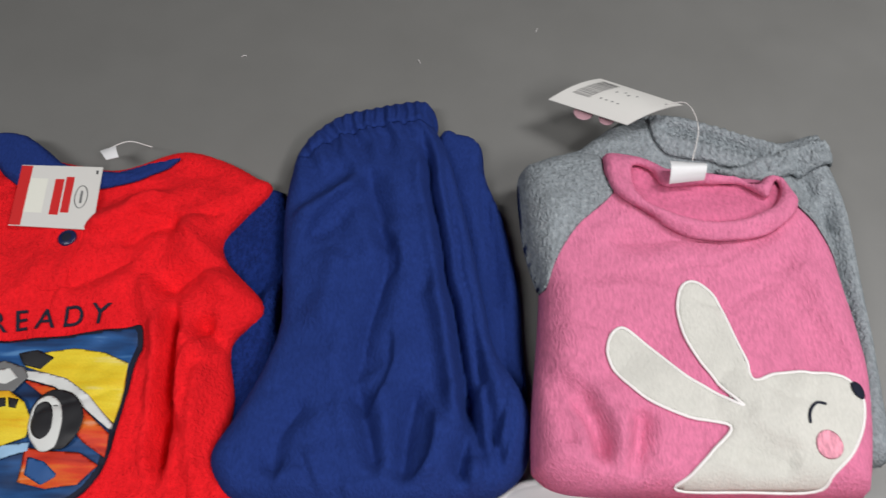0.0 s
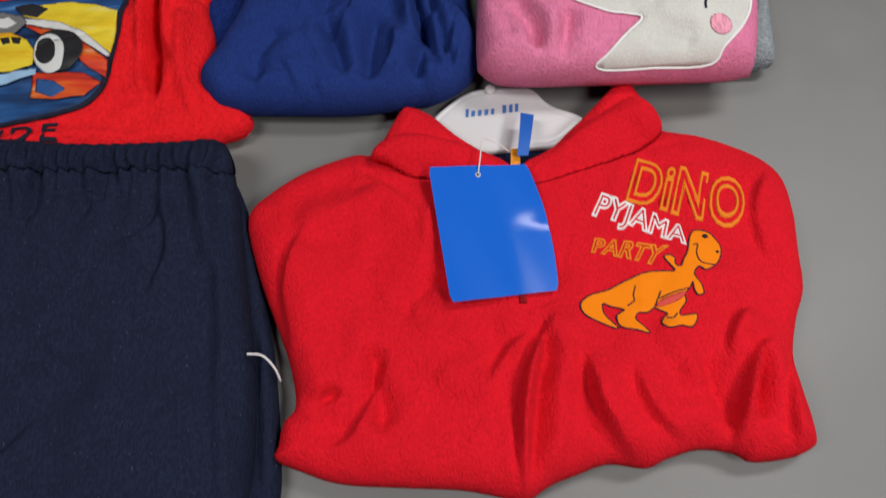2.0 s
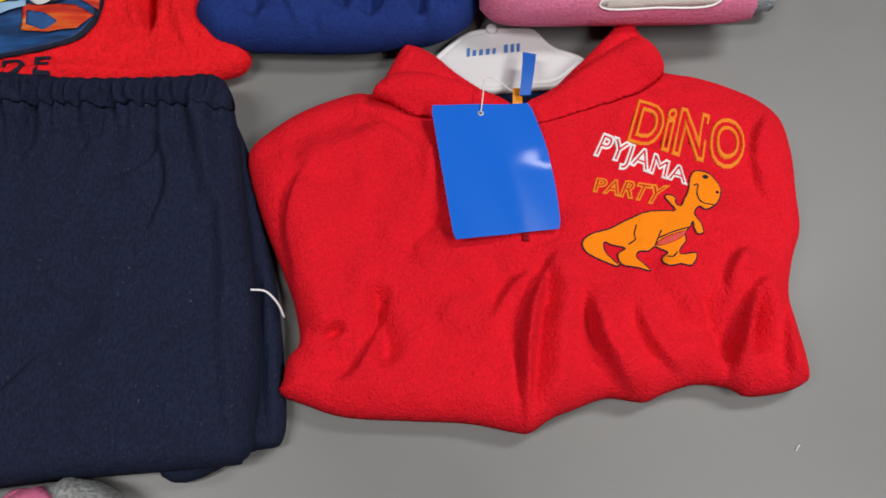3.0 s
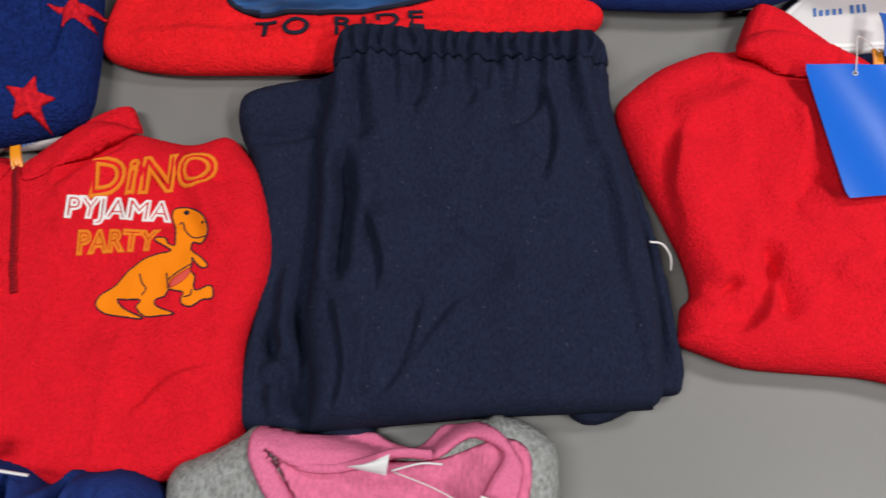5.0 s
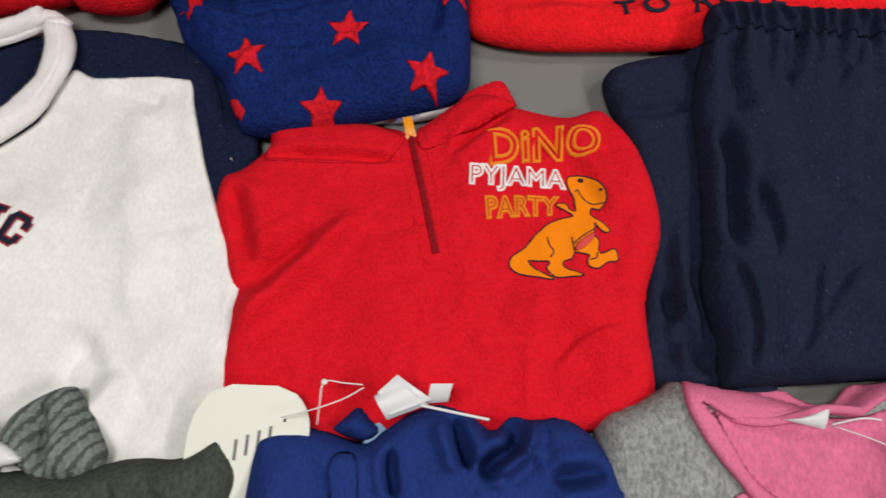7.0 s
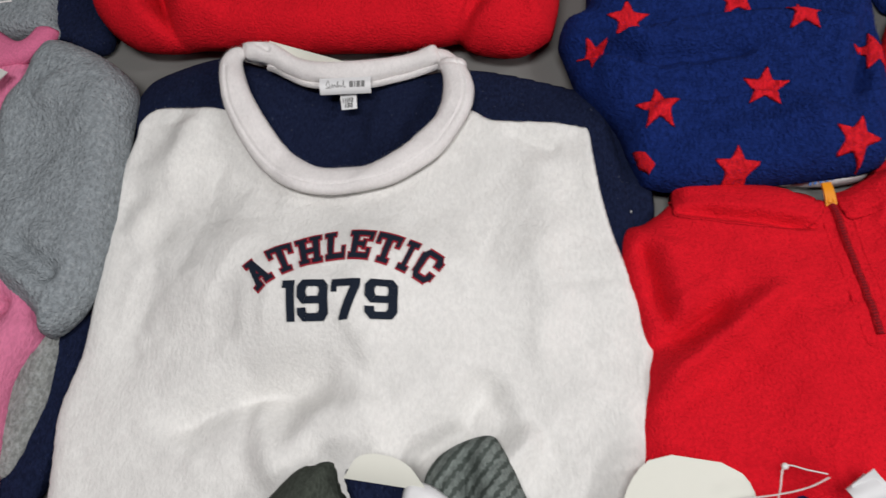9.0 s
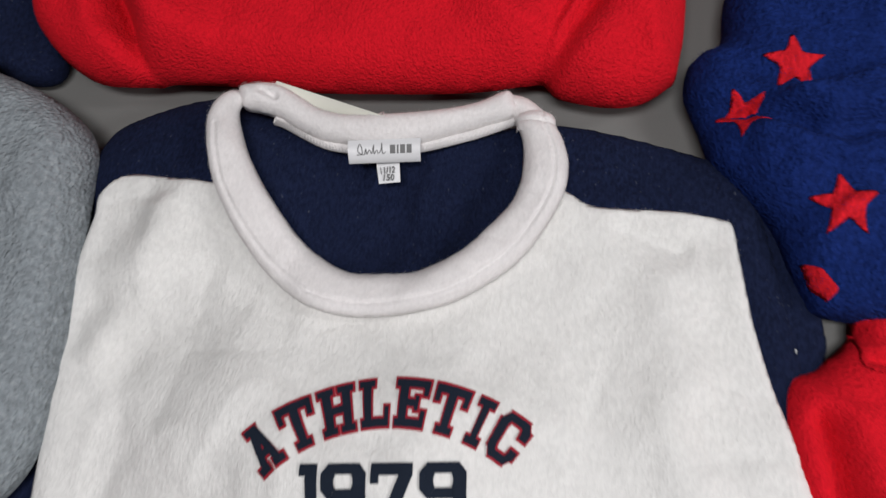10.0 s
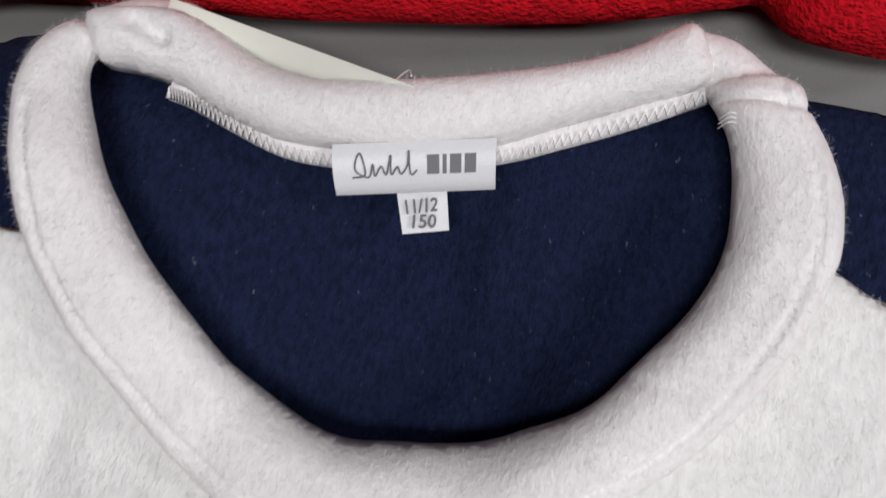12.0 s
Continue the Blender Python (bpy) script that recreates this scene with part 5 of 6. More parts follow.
def navy_trousers():
    t = thing("pyjama_trousers", "folded navy fleece pyjama trousers with a gathered waistband", "trousers", -0.26, -0.08)
    Cloth(loop([(-0.462, 0.020), (-0.446, 0.034), (-0.393, 0.044), (-0.34, 0.04), (-0.34, -0.25), (-0.40, -0.262), (-0.445, -0.258), (-0.450, -0.221), (-0.440, -0.164), (-0.436, -0.099), (-0.447, -0.04), (-0.460, -0.006)]), 0.0, 0.026, 0.012, seed=71,
          folds=[(-0.45, -0.02, -0.39, -0.015, 0.005, -0.004), (-0.43, -0.18, -0.40, -0.25, 0.006, -0.008), (-0.41, -0.13, -0.42, -0.25, 0.006, 0.006), (-0.40, -0.16, -0.395, -0.25, 0.005, -0.007), (-0.43, -0.22, -0.41, -0.2, 0.005, 0.005)]).mesh("folded_leg", NAVY, t, 0.004, "second leg folded beneath")
    Cloth(loop([(-0.16, 0.05), (-0.138, 0.02), (-0.122, -0.05), (-0.109, -0.12), (-0.103, -0.19), (-0.104, -0.235), (-0.125, -0.243), (-0.2, -0.245), (-0.2, 0.0)]), 0.0, 0.022, 0.009, seed=73, rough=0.002,
          folds=[(-0.125, -0.1, -0.115, -0.235, 0.004, -0.005)]).mesh("folded_leg", NAVY, t, 0.004, "leg layer folded beneath")
    front = Cloth(loop([(-0.372, 0.068), (-0.350, 0.078), (-0.27, 0.068), (-0.193, 0.066), (-0.160, 0.067), (-0.146, 0.056), (-0.141, 0.030), (-0.134, -0.037), (-0.126, -0.097), (-0.121, -0.145), (-0.12, -0.195), (-0.124, -0.238), (-0.132, -0.251), (-0.147, -0.254), (-0.267, -0.256), (-0.38, -0.262), (-0.394, -0.258), (-0.393, -0.224), (-0.399, -0.181), (-0.394, -0.137), (-0.391, -0.091), (-0.391, -0.016), (-0.376, 0.040)]),
                  lambda x, y: 0.004 + 0.026 * np.clip((y - 0.0) / 0.05, 0, 1) ** 2 * (3 - 2 * np.clip((y - 0.0) / 0.05, 0, 1)), 0.042, 0.018, seed=72, rough=0.0025, crease=0.002, ledges=[(-0.342, -0.159, -0.350, -0.095, 0.03, 0.008), (-0.377, -0.253, -0.376, -0.162, 0.02, 0.008), (-0.344, -0.244, -0.305, -0.164, 0.05, 0.005), (-0.202, -0.070, -0.200, 0.011, 0.02, 0.006), (-0.235, -0.027, -0.196, 0.005, 0.02, 0.004), (-0.309, -0.013, -0.317, 0.032, 0.015, 0.004), (-0.274, -0.166, -0.316, -0.218, 0.05, -0.004), (-0.271, -0.009, -0.256, 0.030, 0.015, 0.003)], taper=(-0.26, 0.08, -0.26, -0.02, 0.62),
                  folds=[(-0.366, -0.04, -0.372, -0.15, 0.007, -0.011), (-0.36, 0.04, -0.355, -0.03, 0.008, -0.005), (-0.24, 0.045, -0.25, 0.01, 0.006, -0.005), (-0.30, 0.045, -0.31, 0.0, 0.006, -0.005), (-0.17, 0.04, -0.155, -0.05, 0.008, 0.004), (-0.30, -0.1, -0.24, -0.15, 0.02, -0.003), (-0.34, -0.02, -0.33, -0.12, 0.012, 0.004), (-0.15, -0.04, -0.135, -0.24, 0.006, 0.003), (-0.35, -0.17, -0.36, -0.25, 0.010, -0.004), (-0.28, 0.03, -0.29, -0.02, 0.01, 0.002)],
                  lines=[([(-0.375, 0.035), (-0.35, 0.041), (-0.27, 0.036), (-0.19, 0.033), (-0.144, 0.032)], 0.003, -0.0018)],
                  gathers=[(-0.26, 0.05, 1, -0.04, 0.045, 0.0125, 0.0046), (-0.26, 0.018, 1, -0.04, 0.045, 0.03, 0.003)])
    front.over = False
    front.mesh("front_leg", NAVY, t, 0.0023, "folded navy fleece leg")
    Cloth(loop([(-0.373, 0.066), (-0.350, 0.080), (-0.27, 0.070), (-0.193, 0.068), (-0.159, 0.069), (-0.146, 0.056), (-0.144, 0.032), (-0.19, 0.033), (-0.27, 0.036), (-0.35, 0.041), (-0.375, 0.035)]), front.height, 0.0018, 0.006, rough=0.0, seed=74, mid=0.4).mesh("waistband", NAVY, t, 0.002, "gathered elastic waistband")
    band(curve_pts([(-0.125, -0.125, 0.040), (-0.114, -0.126, 0.036), (-0.106, -0.134, 0.028), (-0.103, -0.142, 0.016)]), False, 0.0009, WHITE_LINE, t, "thread", "loose white thread end")


navy_trousers()


def star_trousers():
    t = thing("pyjama_trousers", "folded royal blue plush trousers with red stars", "trousers", -0.72, 0.15)
    body = Cloth(loop([(-0.845, 0.178), (-0.847, 0.147), (-0.865, 0.133), (-0.869, 0.108), (-0.862, 0.090), (-0.850, 0.059), (-0.836, 0.042), (-0.812, 0.018), (-0.802, -0.006), (-0.793, -0.025), (-0.785, -0.034), (-0.752, -0.036), (-0.701, -0.028), (-0.651, -0.019), (-0.602, -0.007), (-0.586, 0.010), (-0.583, 0.04), (-0.584, 0.084), (-0.592, 0.2), (-0.6, 0.42), (-0.83, 0.42), (-0.835, 0.25)]),
                 0.0, 0.050, 0.026, seed=81, rough=0.0035, crease=0.004, ledges=[(-0.838, 0.083, -0.60, 0.122, 0.06, 0.013), (-0.806, 0.012, -0.830, 0.088, 0.03, 0.009), (-0.80, 0.02, -0.62, 0.035, 0.03, 0.004)],
                 folds=[(-0.865, 0.095, -0.79, 0.073, 0.007, -0.010), (-0.79, 0.073, -0.70, 0.094, 0.008, -0.008), (-0.73, 0.01, -0.64, 0.03, 0.01, 0.004), (-0.80, 0.0, -0.76, 0.04, 0.012, 0.004), (-0.62, 0.05, -0.60, 0.14, 0.008, -0.007)])
    body.mesh("body", ROYAL_PLUSH, t, 0.004, "blue plush cloth")
    fuzz(body, 40000, 0.0036, 0.00026, ROYAL_PLUSH, t, (-0.87, -0.04, -0.58, 0.2), 13, 0.6)
    for x, y, turn, size in ((-0.780, 0.027, 8, 0.0215), (-0.692, 0.053, -4, 0.0215), (-0.622, 0.007, -12, 0.0215), (-0.714, -0.022, 0, 0.0215), (-0.836, 0.085, 30, 0.018), (-0.5995, 0.096, 12, 0.0215), (-0.808, 0.119, 6, 0.0215), (-0.712, 0.15, 4, 0.0215), (-0.66, 0.125, 0, 0.0215), (-0.76, 0.2, 9, 0.0215), (-0.64, 0.22, 15, 0.0215)):
        patch(body, star(x, y, size, turn), STAR_RED, t, "star", "red plush star", 0.002, 0.0014, 0.0014)
    patch(body, loop([(-0.799, -0.006), (-0.789, -0.010), (-0.780, -0.022), (-0.785, -0.029), (-0.793, -0.021)], sharp=True), STAR_RED, t, "star_edge", "red plush star end at the fold", 0.002, 0.0014, 0.0014)


star_trousers()


# ---- block letters with slab serifs, in a cell one wide and one high ----
def slab(*rects):
    return [((x0, y0), (x1, y0), (x1, y1), (x0, y1)) for x0, y0, x1, y1 in rects]


def eight_side(x0, y0, x1, y1, c, t):
    """A ring with cut corners, as eight strokes of width t."""
    out = [(x0 + c, y0), (x1 - c, y0), (x1, y0 + c), (x1, y1 - c), (x1 - c, y1), (x0 + c, y1), (x0, y1 - c), (x0, y0 + c)]
    k = c * 0.55
    s = t * 0.62
    inn = [(x0 + t + k * 0.4, y0 + s), (x1 - t - k * 0.4, y0 + s), (x1 - t, y0 + s + k), (x1 - t, y1 - s - k), (x1 - t - k * 0.4, y1 - s), (x0 + t + k * 0.4, y1 - s), (x0 + t, y1 - s - k), (x0 + t, y0 + s + k)]
    return [(out[q], out[(q + 1) % 8], inn[(q + 1) % 8], inn[q]) for q in range(8)]


GLYPH = {
    "A": [((0.08, 0.0), (0.34, 0.0), (0.62, 1.0), (0.40, 1.0)), ((0.66, 0.0), (0.92, 0.0), (0.62, 1.0), (0.40, 1.0))] + slab((0.0, 0.0, 0.42, 0.16), (0.58, 0.0, 1.0, 0.16), (0.28, 0.3, 0.72, 0.46), (0.25, 0.85, 0.6, 1.0)),
    "T": slab((0.38, 0.0, 0.62, 1.0), (0.24, 0.0, 0.76, 0.15), (0.0, 0.82, 1.0, 1.0), (0.0, 0.62, 0.15, 1.0), (0.85, 0.62, 1.0, 1.0)),
    "H": slab((0.1, 0.0, 0.34, 1.0), (0.66, 0.0, 0.9, 1.0), (0.1, 0.42, 0.9, 0.58), (0.0, 0.0, 0.44, 0.15), (0.56, 0.0, 1.0, 0.15), (0.0, 0.85, 0.44, 1.0), (0.56, 0.85, 1.0, 1.0)),
    "L": slab((0.12, 0.0, 0.38, 1.0), (0.0, 0.0, 1.0, 0.17), (0.0, 0.85, 0.5, 1.0), (0.85, 0.0, 1.0, 0.42)),
    "E": slab((0.12, 0.0, 0.38, 1.0), (0.0, 0.0, 1.0, 0.17), (0.0, 0.83, 1.0, 1.0), (0.38, 0.42, 0.72, 0.58), (0.85, 0.0, 1.0, 0.36), (0.85, 0.66, 1.0, 1.0), (0.62, 0.34, 0.74, 0.66)),
    "I": slab((0.34, 0.0, 0.66, 1.0), (0.1, 0.0, 0.9, 0.16), (0.1, 0.84, 0.9, 1.0)),
    "C": [q for k, q in enumerate(eight_side(0.0, 0.0, 1.0, 1.0, 0.2, 0.27)) if k != 2] + slab((0.73, 0.18, 1.0, 0.36), (0.73, 0.62, 1.0, 0.82)),
    "1": slab((0.32, 0.0, 0.68, 1.0), (0.14, 0.80, 0.5, 1.0)),
    "9": eight_side(0.0, 0.40, 1.0, 1.0, 0.16, 0.29) + [((0.71, 0.16), (1.0, 0.16), (1.0, 0.6), (0.71, 0.6)), ((0.84, 0.0), (1.0, 0.16), (0.71, 0.26), (0.64, 0.18)), ((0.16, 0.0), (0.84, 0.0), (0.66, 0.18), (0.34, 0.18)), ((0.0, 0.16), (0.16, 0.0), (0.34, 0.18), (0.29, 0.2)), ((0.0, 0.16), (0.29, 0.16), (0.29, 0.31), (0.0, 0.31))],
    "7": slab((0.0, 0.8, 1.0, 1.0), (0.0, 0.66, 0.2, 1.0)) + [((0.22, 0.0), (0.56, 0.0), (1.0, 0.8), (0.70, 0.84))],
}


def block_word(text, place, mat, parent, surface, lift, grow=0.0, name="letter", label=""):
    """Each letter is one mesh: its strokes cut into strips and laid on the cloth. place(i, u, v) gives a letter's point in the plan."""
    for i, ch in enumerate(text):
        if ch not in GLYPH:
            continue
        verts, faces = [], []
        for s, poly in enumerate(GLYPH[ch]):
            p = np.array(poly, float)
            c = p.mean(0)
            p = p + np.sign(np.where(abs(p - c) < 0.02, 0, p - c)) * grow
            n = 4
            b = len(verts)
            for a in range(n + 1):
                for w in range(n + 1):
                    f, g = a / n, w / n
                    u, v = (p[0] * (1 - f) + p[1] * f) * (1 - g) + (p[3] * (1 - f) + p[2] * f) * g
                    x, y = place(i, u, v)
                    verts.append((x, y, lift + 0.00006 * s))
            for a in range(n):
                for w in range(n):
                    k = b + a * (n + 1) + w
                    faces.append((k, k + n + 1, k + n + 2, k + 1))
        xy = np.array(verts)
        z = surface(xy[:, 0], xy[:, 1]) + xy[:, 2]
        part(name, [(x, y, h) for (x, y, _), h in zip(verts, z)], faces, mat, parent, label, False)


def athletic_top():
    t = thing("pyjama_shirt", "white fleece top with navy shoulders and printed word and year", "pyjama top", -1.03, -0.15)
    for pts, sd in (([(-1.25, -0.10), (-1.235, -0.2), (-1.25, -0.3), (-1.30, -0.40), (-1.33, -0.36), (-1.325, -0.28), (-1.30, -0.2), (-1.275, -0.14)], 91),
                    ([(-0.825, 0.045), (-0.79, 0.0), (-0.775, -0.05), (-0.79, -0.12), (-0.80, -0.2), (-0.84, -0.2), (-0.86, 0.0)], 92)):
        Cloth(loop(pts), 0.0, 0.022, 0.012, seed=sd).mesh("sleeve", NAVY_JERSEY, t, 0.004, "navy sleeve tucked beneath")
    back = Cloth(loop([(-1.270, -0.02), (-1.280, 0.007), (-1.277, 0.036), (-1.258, 0.059), (-1.195, 0.080), (-1.15, 0.07), (-1.07, 0.06), (-0.99, 0.075), (-0.949, 0.082), (-0.882, 0.072), (-0.828, 0.054), (-0.811, 0.011), (-0.793, -0.06), (-0.781, -0.125), (-0.769, -0.175), (-0.764, -0.237), (-0.785, -0.3), (-0.82, -0.42), (-0.95, -0.45), (-1.2, -0.44), (-1.262, -0.3), (-1.258, -0.22), (-1.263, -0.15), (-1.271, -0.07)]),
                 lambda x, y: 0.020 * np.exp(-((x + 1.175) / 0.062) ** 2 - ((y - 0.01) / 0.075) ** 2) + 0.036 * np.exp(-((x + 1.07) / 0.12) ** 2 - ((y + 0.155) / 0.065) ** 2), 0.028, 0.02, seed=93, rough=0.0022, crease=0.002, mid=0.6,
                 folds=[(-1.16, -0.03, -1.18, -0.15, 0.024, -0.0035), (-1.2, 0.0, -1.23, -0.12, 0.016, 0.005), (-1.22, -0.05, -1.2, -0.25, 0.020, -0.0025), (-0.88, -0.02, -0.86, -0.2, 0.02, 0.004), (-0.91, 0.01, -0.86, -0.005, 0.01, -0.003),
                        (-1.16, -0.28, -1.03, -0.22, 0.016, -0.007), (-1.08, -0.30, -0.98, -0.25, 0.03, 0.010), (-0.96, -0.29, -0.89, -0.22, 0.018, -0.009), (-0.90, -0.31, -0.86, -0.25, 0.014, 0.006), (-1.0, -0.15, -1.12, -0.2, 0.03, 0.003), (-1.09, 0.02, -1.01, -0.02, 0.05, -0.006)])
    back.over = False
    back.mesh("back", NAVY_JERSEY, t, 0.0032, "navy back and shoulders")
    front = Cloth(loop([(-1.2620, -0.0220), (-1.2600, -0.0040), (-1.2460, 0.0090), (-1.2270, 0.0125), (-1.2000, 0.0095), (-1.1630, 0.0070), (-1.150, 0.002), (-1.145, -0.018), (-1.11, -0.050), (-1.07, -0.058), (-1.02, -0.054), (-0.975, -0.025), (-0.955, 0.015), (-0.944, 0.029), (-0.925, 0.020), (-0.90, 0.020), (-0.872, 0.022), (-0.843, 0.020), (-0.836, 0.014), (-0.831, -0.01), (-0.816, -0.068), (-0.794, -0.127), (-0.776, -0.175), (-0.766, -0.237), (-0.787, -0.3), (-0.822, -0.42), (-0.95, -0.448), (-1.2, -0.438), (-1.26, -0.3), (-1.256, -0.22), (-1.261, -0.15), (-1.269, -0.07)], 10),
                  back.height, 0.0048, 0.005, rough=0.0011, seed=94)
    front.mesh("front_panel", WHITE, t, 0.0026, "white brushed fleece front")
    rim_out = [(-1.136, 0.086), (-1.152, 0.088), (-1.166, 0.084), (-1.174, 0.074), (-1.179, 0.06), (-1.179, 0.045), (-1.172, 0.025), (-1.164, 0.004), (-1.15, -0.019), (-1.133, -0.04), (-1.115, -0.055), (-1.095, -0.066), (-1.075, -0.07), (-1.055, -0.069), (-1.031, -0.064), (-1.007, -0.055), (-0.986, -0.041), (-0.967, -0.023), (-0.952, 0.0), (-0.942, 0.025), (-0.941, 0.044), (-0.945, 0.059), (-0.951, 0.071), (-0.953, 0.079), (-0.962, 0.087), (-0.973, 0.094), (-0.986, 0.095)]
    rim_in = [(-0.988, 0.087), (-0.98, 0.076), (-0.977, 0.069), (-0.972, 0.058), (-0.97, 0.042), (-0.971, 0.027), (-0.977, 0.012), (-0.99, -0.005), (-1.003, -0.02), (-1.02, -0.03), (-1.034, -0.036), (-1.055, -0.039), (-1.074, -0.04), (-1.092, -0.033), (-1.108, -0.022), (-1.126, -0.002), (-1.141, 0.018), (-1.152, 0.037), (-1.160, 0.054), (-1.160, 0.064), (-1.150, 0.069), (-1.136, 0.070)]
    tilt = lambda x: 0.012 * np.clip((-1.055 - x) / 0.1, -0.5, 1)
    rise = lambda x, y: back.height(x, y) + 0.0085 + 0.25 * tilt(x)
    strip = Cloth(loop([(-1.165, 0.077), (-1.141, 0.081), (-1.127, 0.077), (-1.109, 0.068), (-1.089, 0.066), (-1.057, 0.071), (-1.024, 0.079), (-1.003, 0.087), (-0.986, 0.096), (-0.979, 0.089), (-0.979, 0.077), (-1.001, 0.068), (-1.022, 0.059), (-1.037, 0.052), (-1.061, 0.046), (-1.085, 0.044), (-1.104, 0.045), (-1.122, 0.051), (-1.134, 0.057), (-1.148, 0.06), (-1.16, 0.062)]),
                  lambda x, y: 0.033 + tilt(x), 0.018, 0.010, seed=96, rough=0.0006, mid=0.3, folds=[(-1.15, 0.075, -1.135, 0.068, 0.003, -0.003)])
    strip.over = False
    strip.mesh("collar_back", WHITE_RIB, t, 0.0018, "white fleece neckband at the back of the neck")
    stitch = [(-1.060 + (x + 1.060) * 0.925, 0.012 + (y - 0.012) * (0.90 if y < 0.03 else 0.96)) for x, y in rim_out[5:-3]]
    collar = Cloth(loop(rim_out + rim_in), rise, 0.015, 0.011, rough=0.0008, seed=95, mid=0.3, lines=[(stitch, 0.0009, -0.0022), ([(-0.948, 0.0705), (-0.977, 0.0715)], 0.0010, -0.0028)])
    collar.mesh("collar", WHITE_RIB, t, 0.0013, "rolled white fleece neckband")
    seam(collar, stitch, 0.0006, WHITE_LINE, t, "collar_stitching", "white topstitched line", False, -0.0001)
    fuzz(collar, 60000, 0.0030, 0.00008, WHITE_RIB, t, (-1.20, -0.065, -0.935, 0.095), 7, 0.75)
    fuzz(strip, 20000, 0.0030, 0.00008, WHITE_RIB, t, (-1.19, 0.035, -0.97, 0.095), 8, 0.75)
    fuzz(front, 60000, 0.0034, 0.00009, WHITE, t, (-1.25, -0.12, -0.83, 0.03), 9, 0.4)
    fuzz(back, 40000, 0.0026, 0.00010, NAVY_FIBRE, t, (-1.17, -0.045, -0.95, 0.06), 10, 0.5)
    # overlocked seam inside the back of the neck
    base = curve_pts([(-1.138, 0.055), (-1.13, 0.053), (-1.118, 0.048), (-1.101, 0.042), (-1.083, 0.041), (-1.059, 0.043), (-1.036, 0.049), (-1.021, 0.055), (-1.0, 0.064), (-0.979, 0.074)], 16)
    zz = []
    for k, q in enumerate(base):
        zz.append((q[0], q[1] + (0.0016 if k % 2 else -0.0014), 0.0405 + float(tilt(q[0])) + 0.0012 * (k % 2)))
    band(zz, False, 0.0006, WHITE_LINE, t, "overlock_stitching", "white overlocked seam", 1.0, 5)
    band([(q[0], q[1] + 0.0022, 0.0385 + float(tilt(q[0]))) for q in base[::4]], False, 0.0038, WHITE_RIB, t, "seam_allowance", "", 0.7)
    for k in range(3):
        band(curve_pts([(-0.970, 0.064 + 0.0012 * k, 0.044), (-0.9745, 0.0635 + 0.0014 * k, 0.047), (-0.9765, 0.0625 + 0.0013 * k, 0.043)]), False, 0.0002, WHITE_LINE, t, "loose_stitch", "loose white overlock thread")
    arc_x, arc_y, turn = -1.0138, -0.2322, math.radians(9.6)

    def on_arc(i, u, v):
        span = math.radians(83)
        widths = [1.06, 1.0, 1.06, 0.92, 0.98, 1.0, 0.62, 0.98]
        total = sum(widths) + 0.20 * 7
        start = sum(widths[:i]) + 0.20 * i
        a = turn + span * (0.5 - (start + u * widths[i]) / total)
        r = 0.1012 + 0.0275 * v
        return arc_x - r * math.sin(a), arc_y + r * math.cos(a)

    for grow, mat, lift, nm in ((0.055, RED_PRINT, 0.0012, "letter_edge"), (0.0, NAVY_PRINT, 0.0018, "letter")):
        block_word("ATHLETIC", on_arc, mat, t, front.height, lift, grow, nm, "dark red letter edge" if grow else "navy printed letter")

    def on_line(i, u, v):
        x0 = (-0.028, 0.133, 0.431, 0.724)[i]
        w = (0.20, 0.271, 0.253, 0.276)[i]
        s = x0 + u * w
        ax, ay, bx, by = -1.069, -0.1905, -0.979, -0.1775
        return ax + (bx - ax) * s - 0.0035 * v, ay + (by - ay) * s + 0.032 * v

    block_word("1979", on_line, NAVY_PRINT, t, front.height, 0.0016, 0.0, "numeral", "navy printed numeral")
    lab = [(-1.083, 0.0307), (-1.037, 0.0387), (-1.038, 0.0527), (-1.085, 0.0447)]
    lz = float(back.height([-1.06], [0.035])[0])
    hs = tuple(max(lz + 0.014, float(strip.height([x], [y])[0]) + 0.0035) for x, y in lab)
    label = card("brand_label", lab, hs, SATIN, t, "white satin neck label with grey word marks", 0.0006, 10, 5, 0.0022)
    at = on_card(lab, hs, 0.0022)
    mark = [at(u, v, 0.0010) for u, v in curve_pts([(0.12, 0.30), (0.20, 0.36), (0.17, 0.78), (0.14, 0.45), (0.22, 0.30), (0.25, 0.55), (0.26, 0.32), (0.30, 0.50), (0.33, 0.34), (0.36, 0.72), (0.36, 0.34), (0.40, 0.48), (0.42, 0.34), (0.46, 0.50), (0.47, 0.80), (0.48, 0.34), (0.52, 0.40)])]
    band(mark, False, 0.00028, INK, label, "word_mark", "grey flowing word mark", 0.4, 5)
    for u0, u1 in ((0.58, 0.655), (0.675, 0.70), (0.72, 0.79), (0.81, 0.88)):
        bar(at, u0, 0.32, u1, 0.70, INK, label, "word_bar", 0.0009, 2)
    siz = [(-1.064, 0.0227), (-1.05, 0.0257), (-1.052, 0.0387), (-1.067, 0.0357)]
    hz = (lz + 0.0160, lz + 0.0150, lz + 0.0190, lz + 0.0200)
    tab = card("size_tab", siz, hz, SATIN, t, "small white size tab", 0.0005, 4, 4)
    flat = lambda x, y: lz + 0.0168 + (y - 0.0227 - 0.2 * (x + 1.064)) * 0.3
    lettering("11/12", [(-1.063, 0.0287), (-1.054, 0.0307), (-1.054, 0.0347), (-1.064, 0.0327)], INK, tab, "letter", flat, 0.0, 0.0, 0.0005, "", 1.0, 0.004)
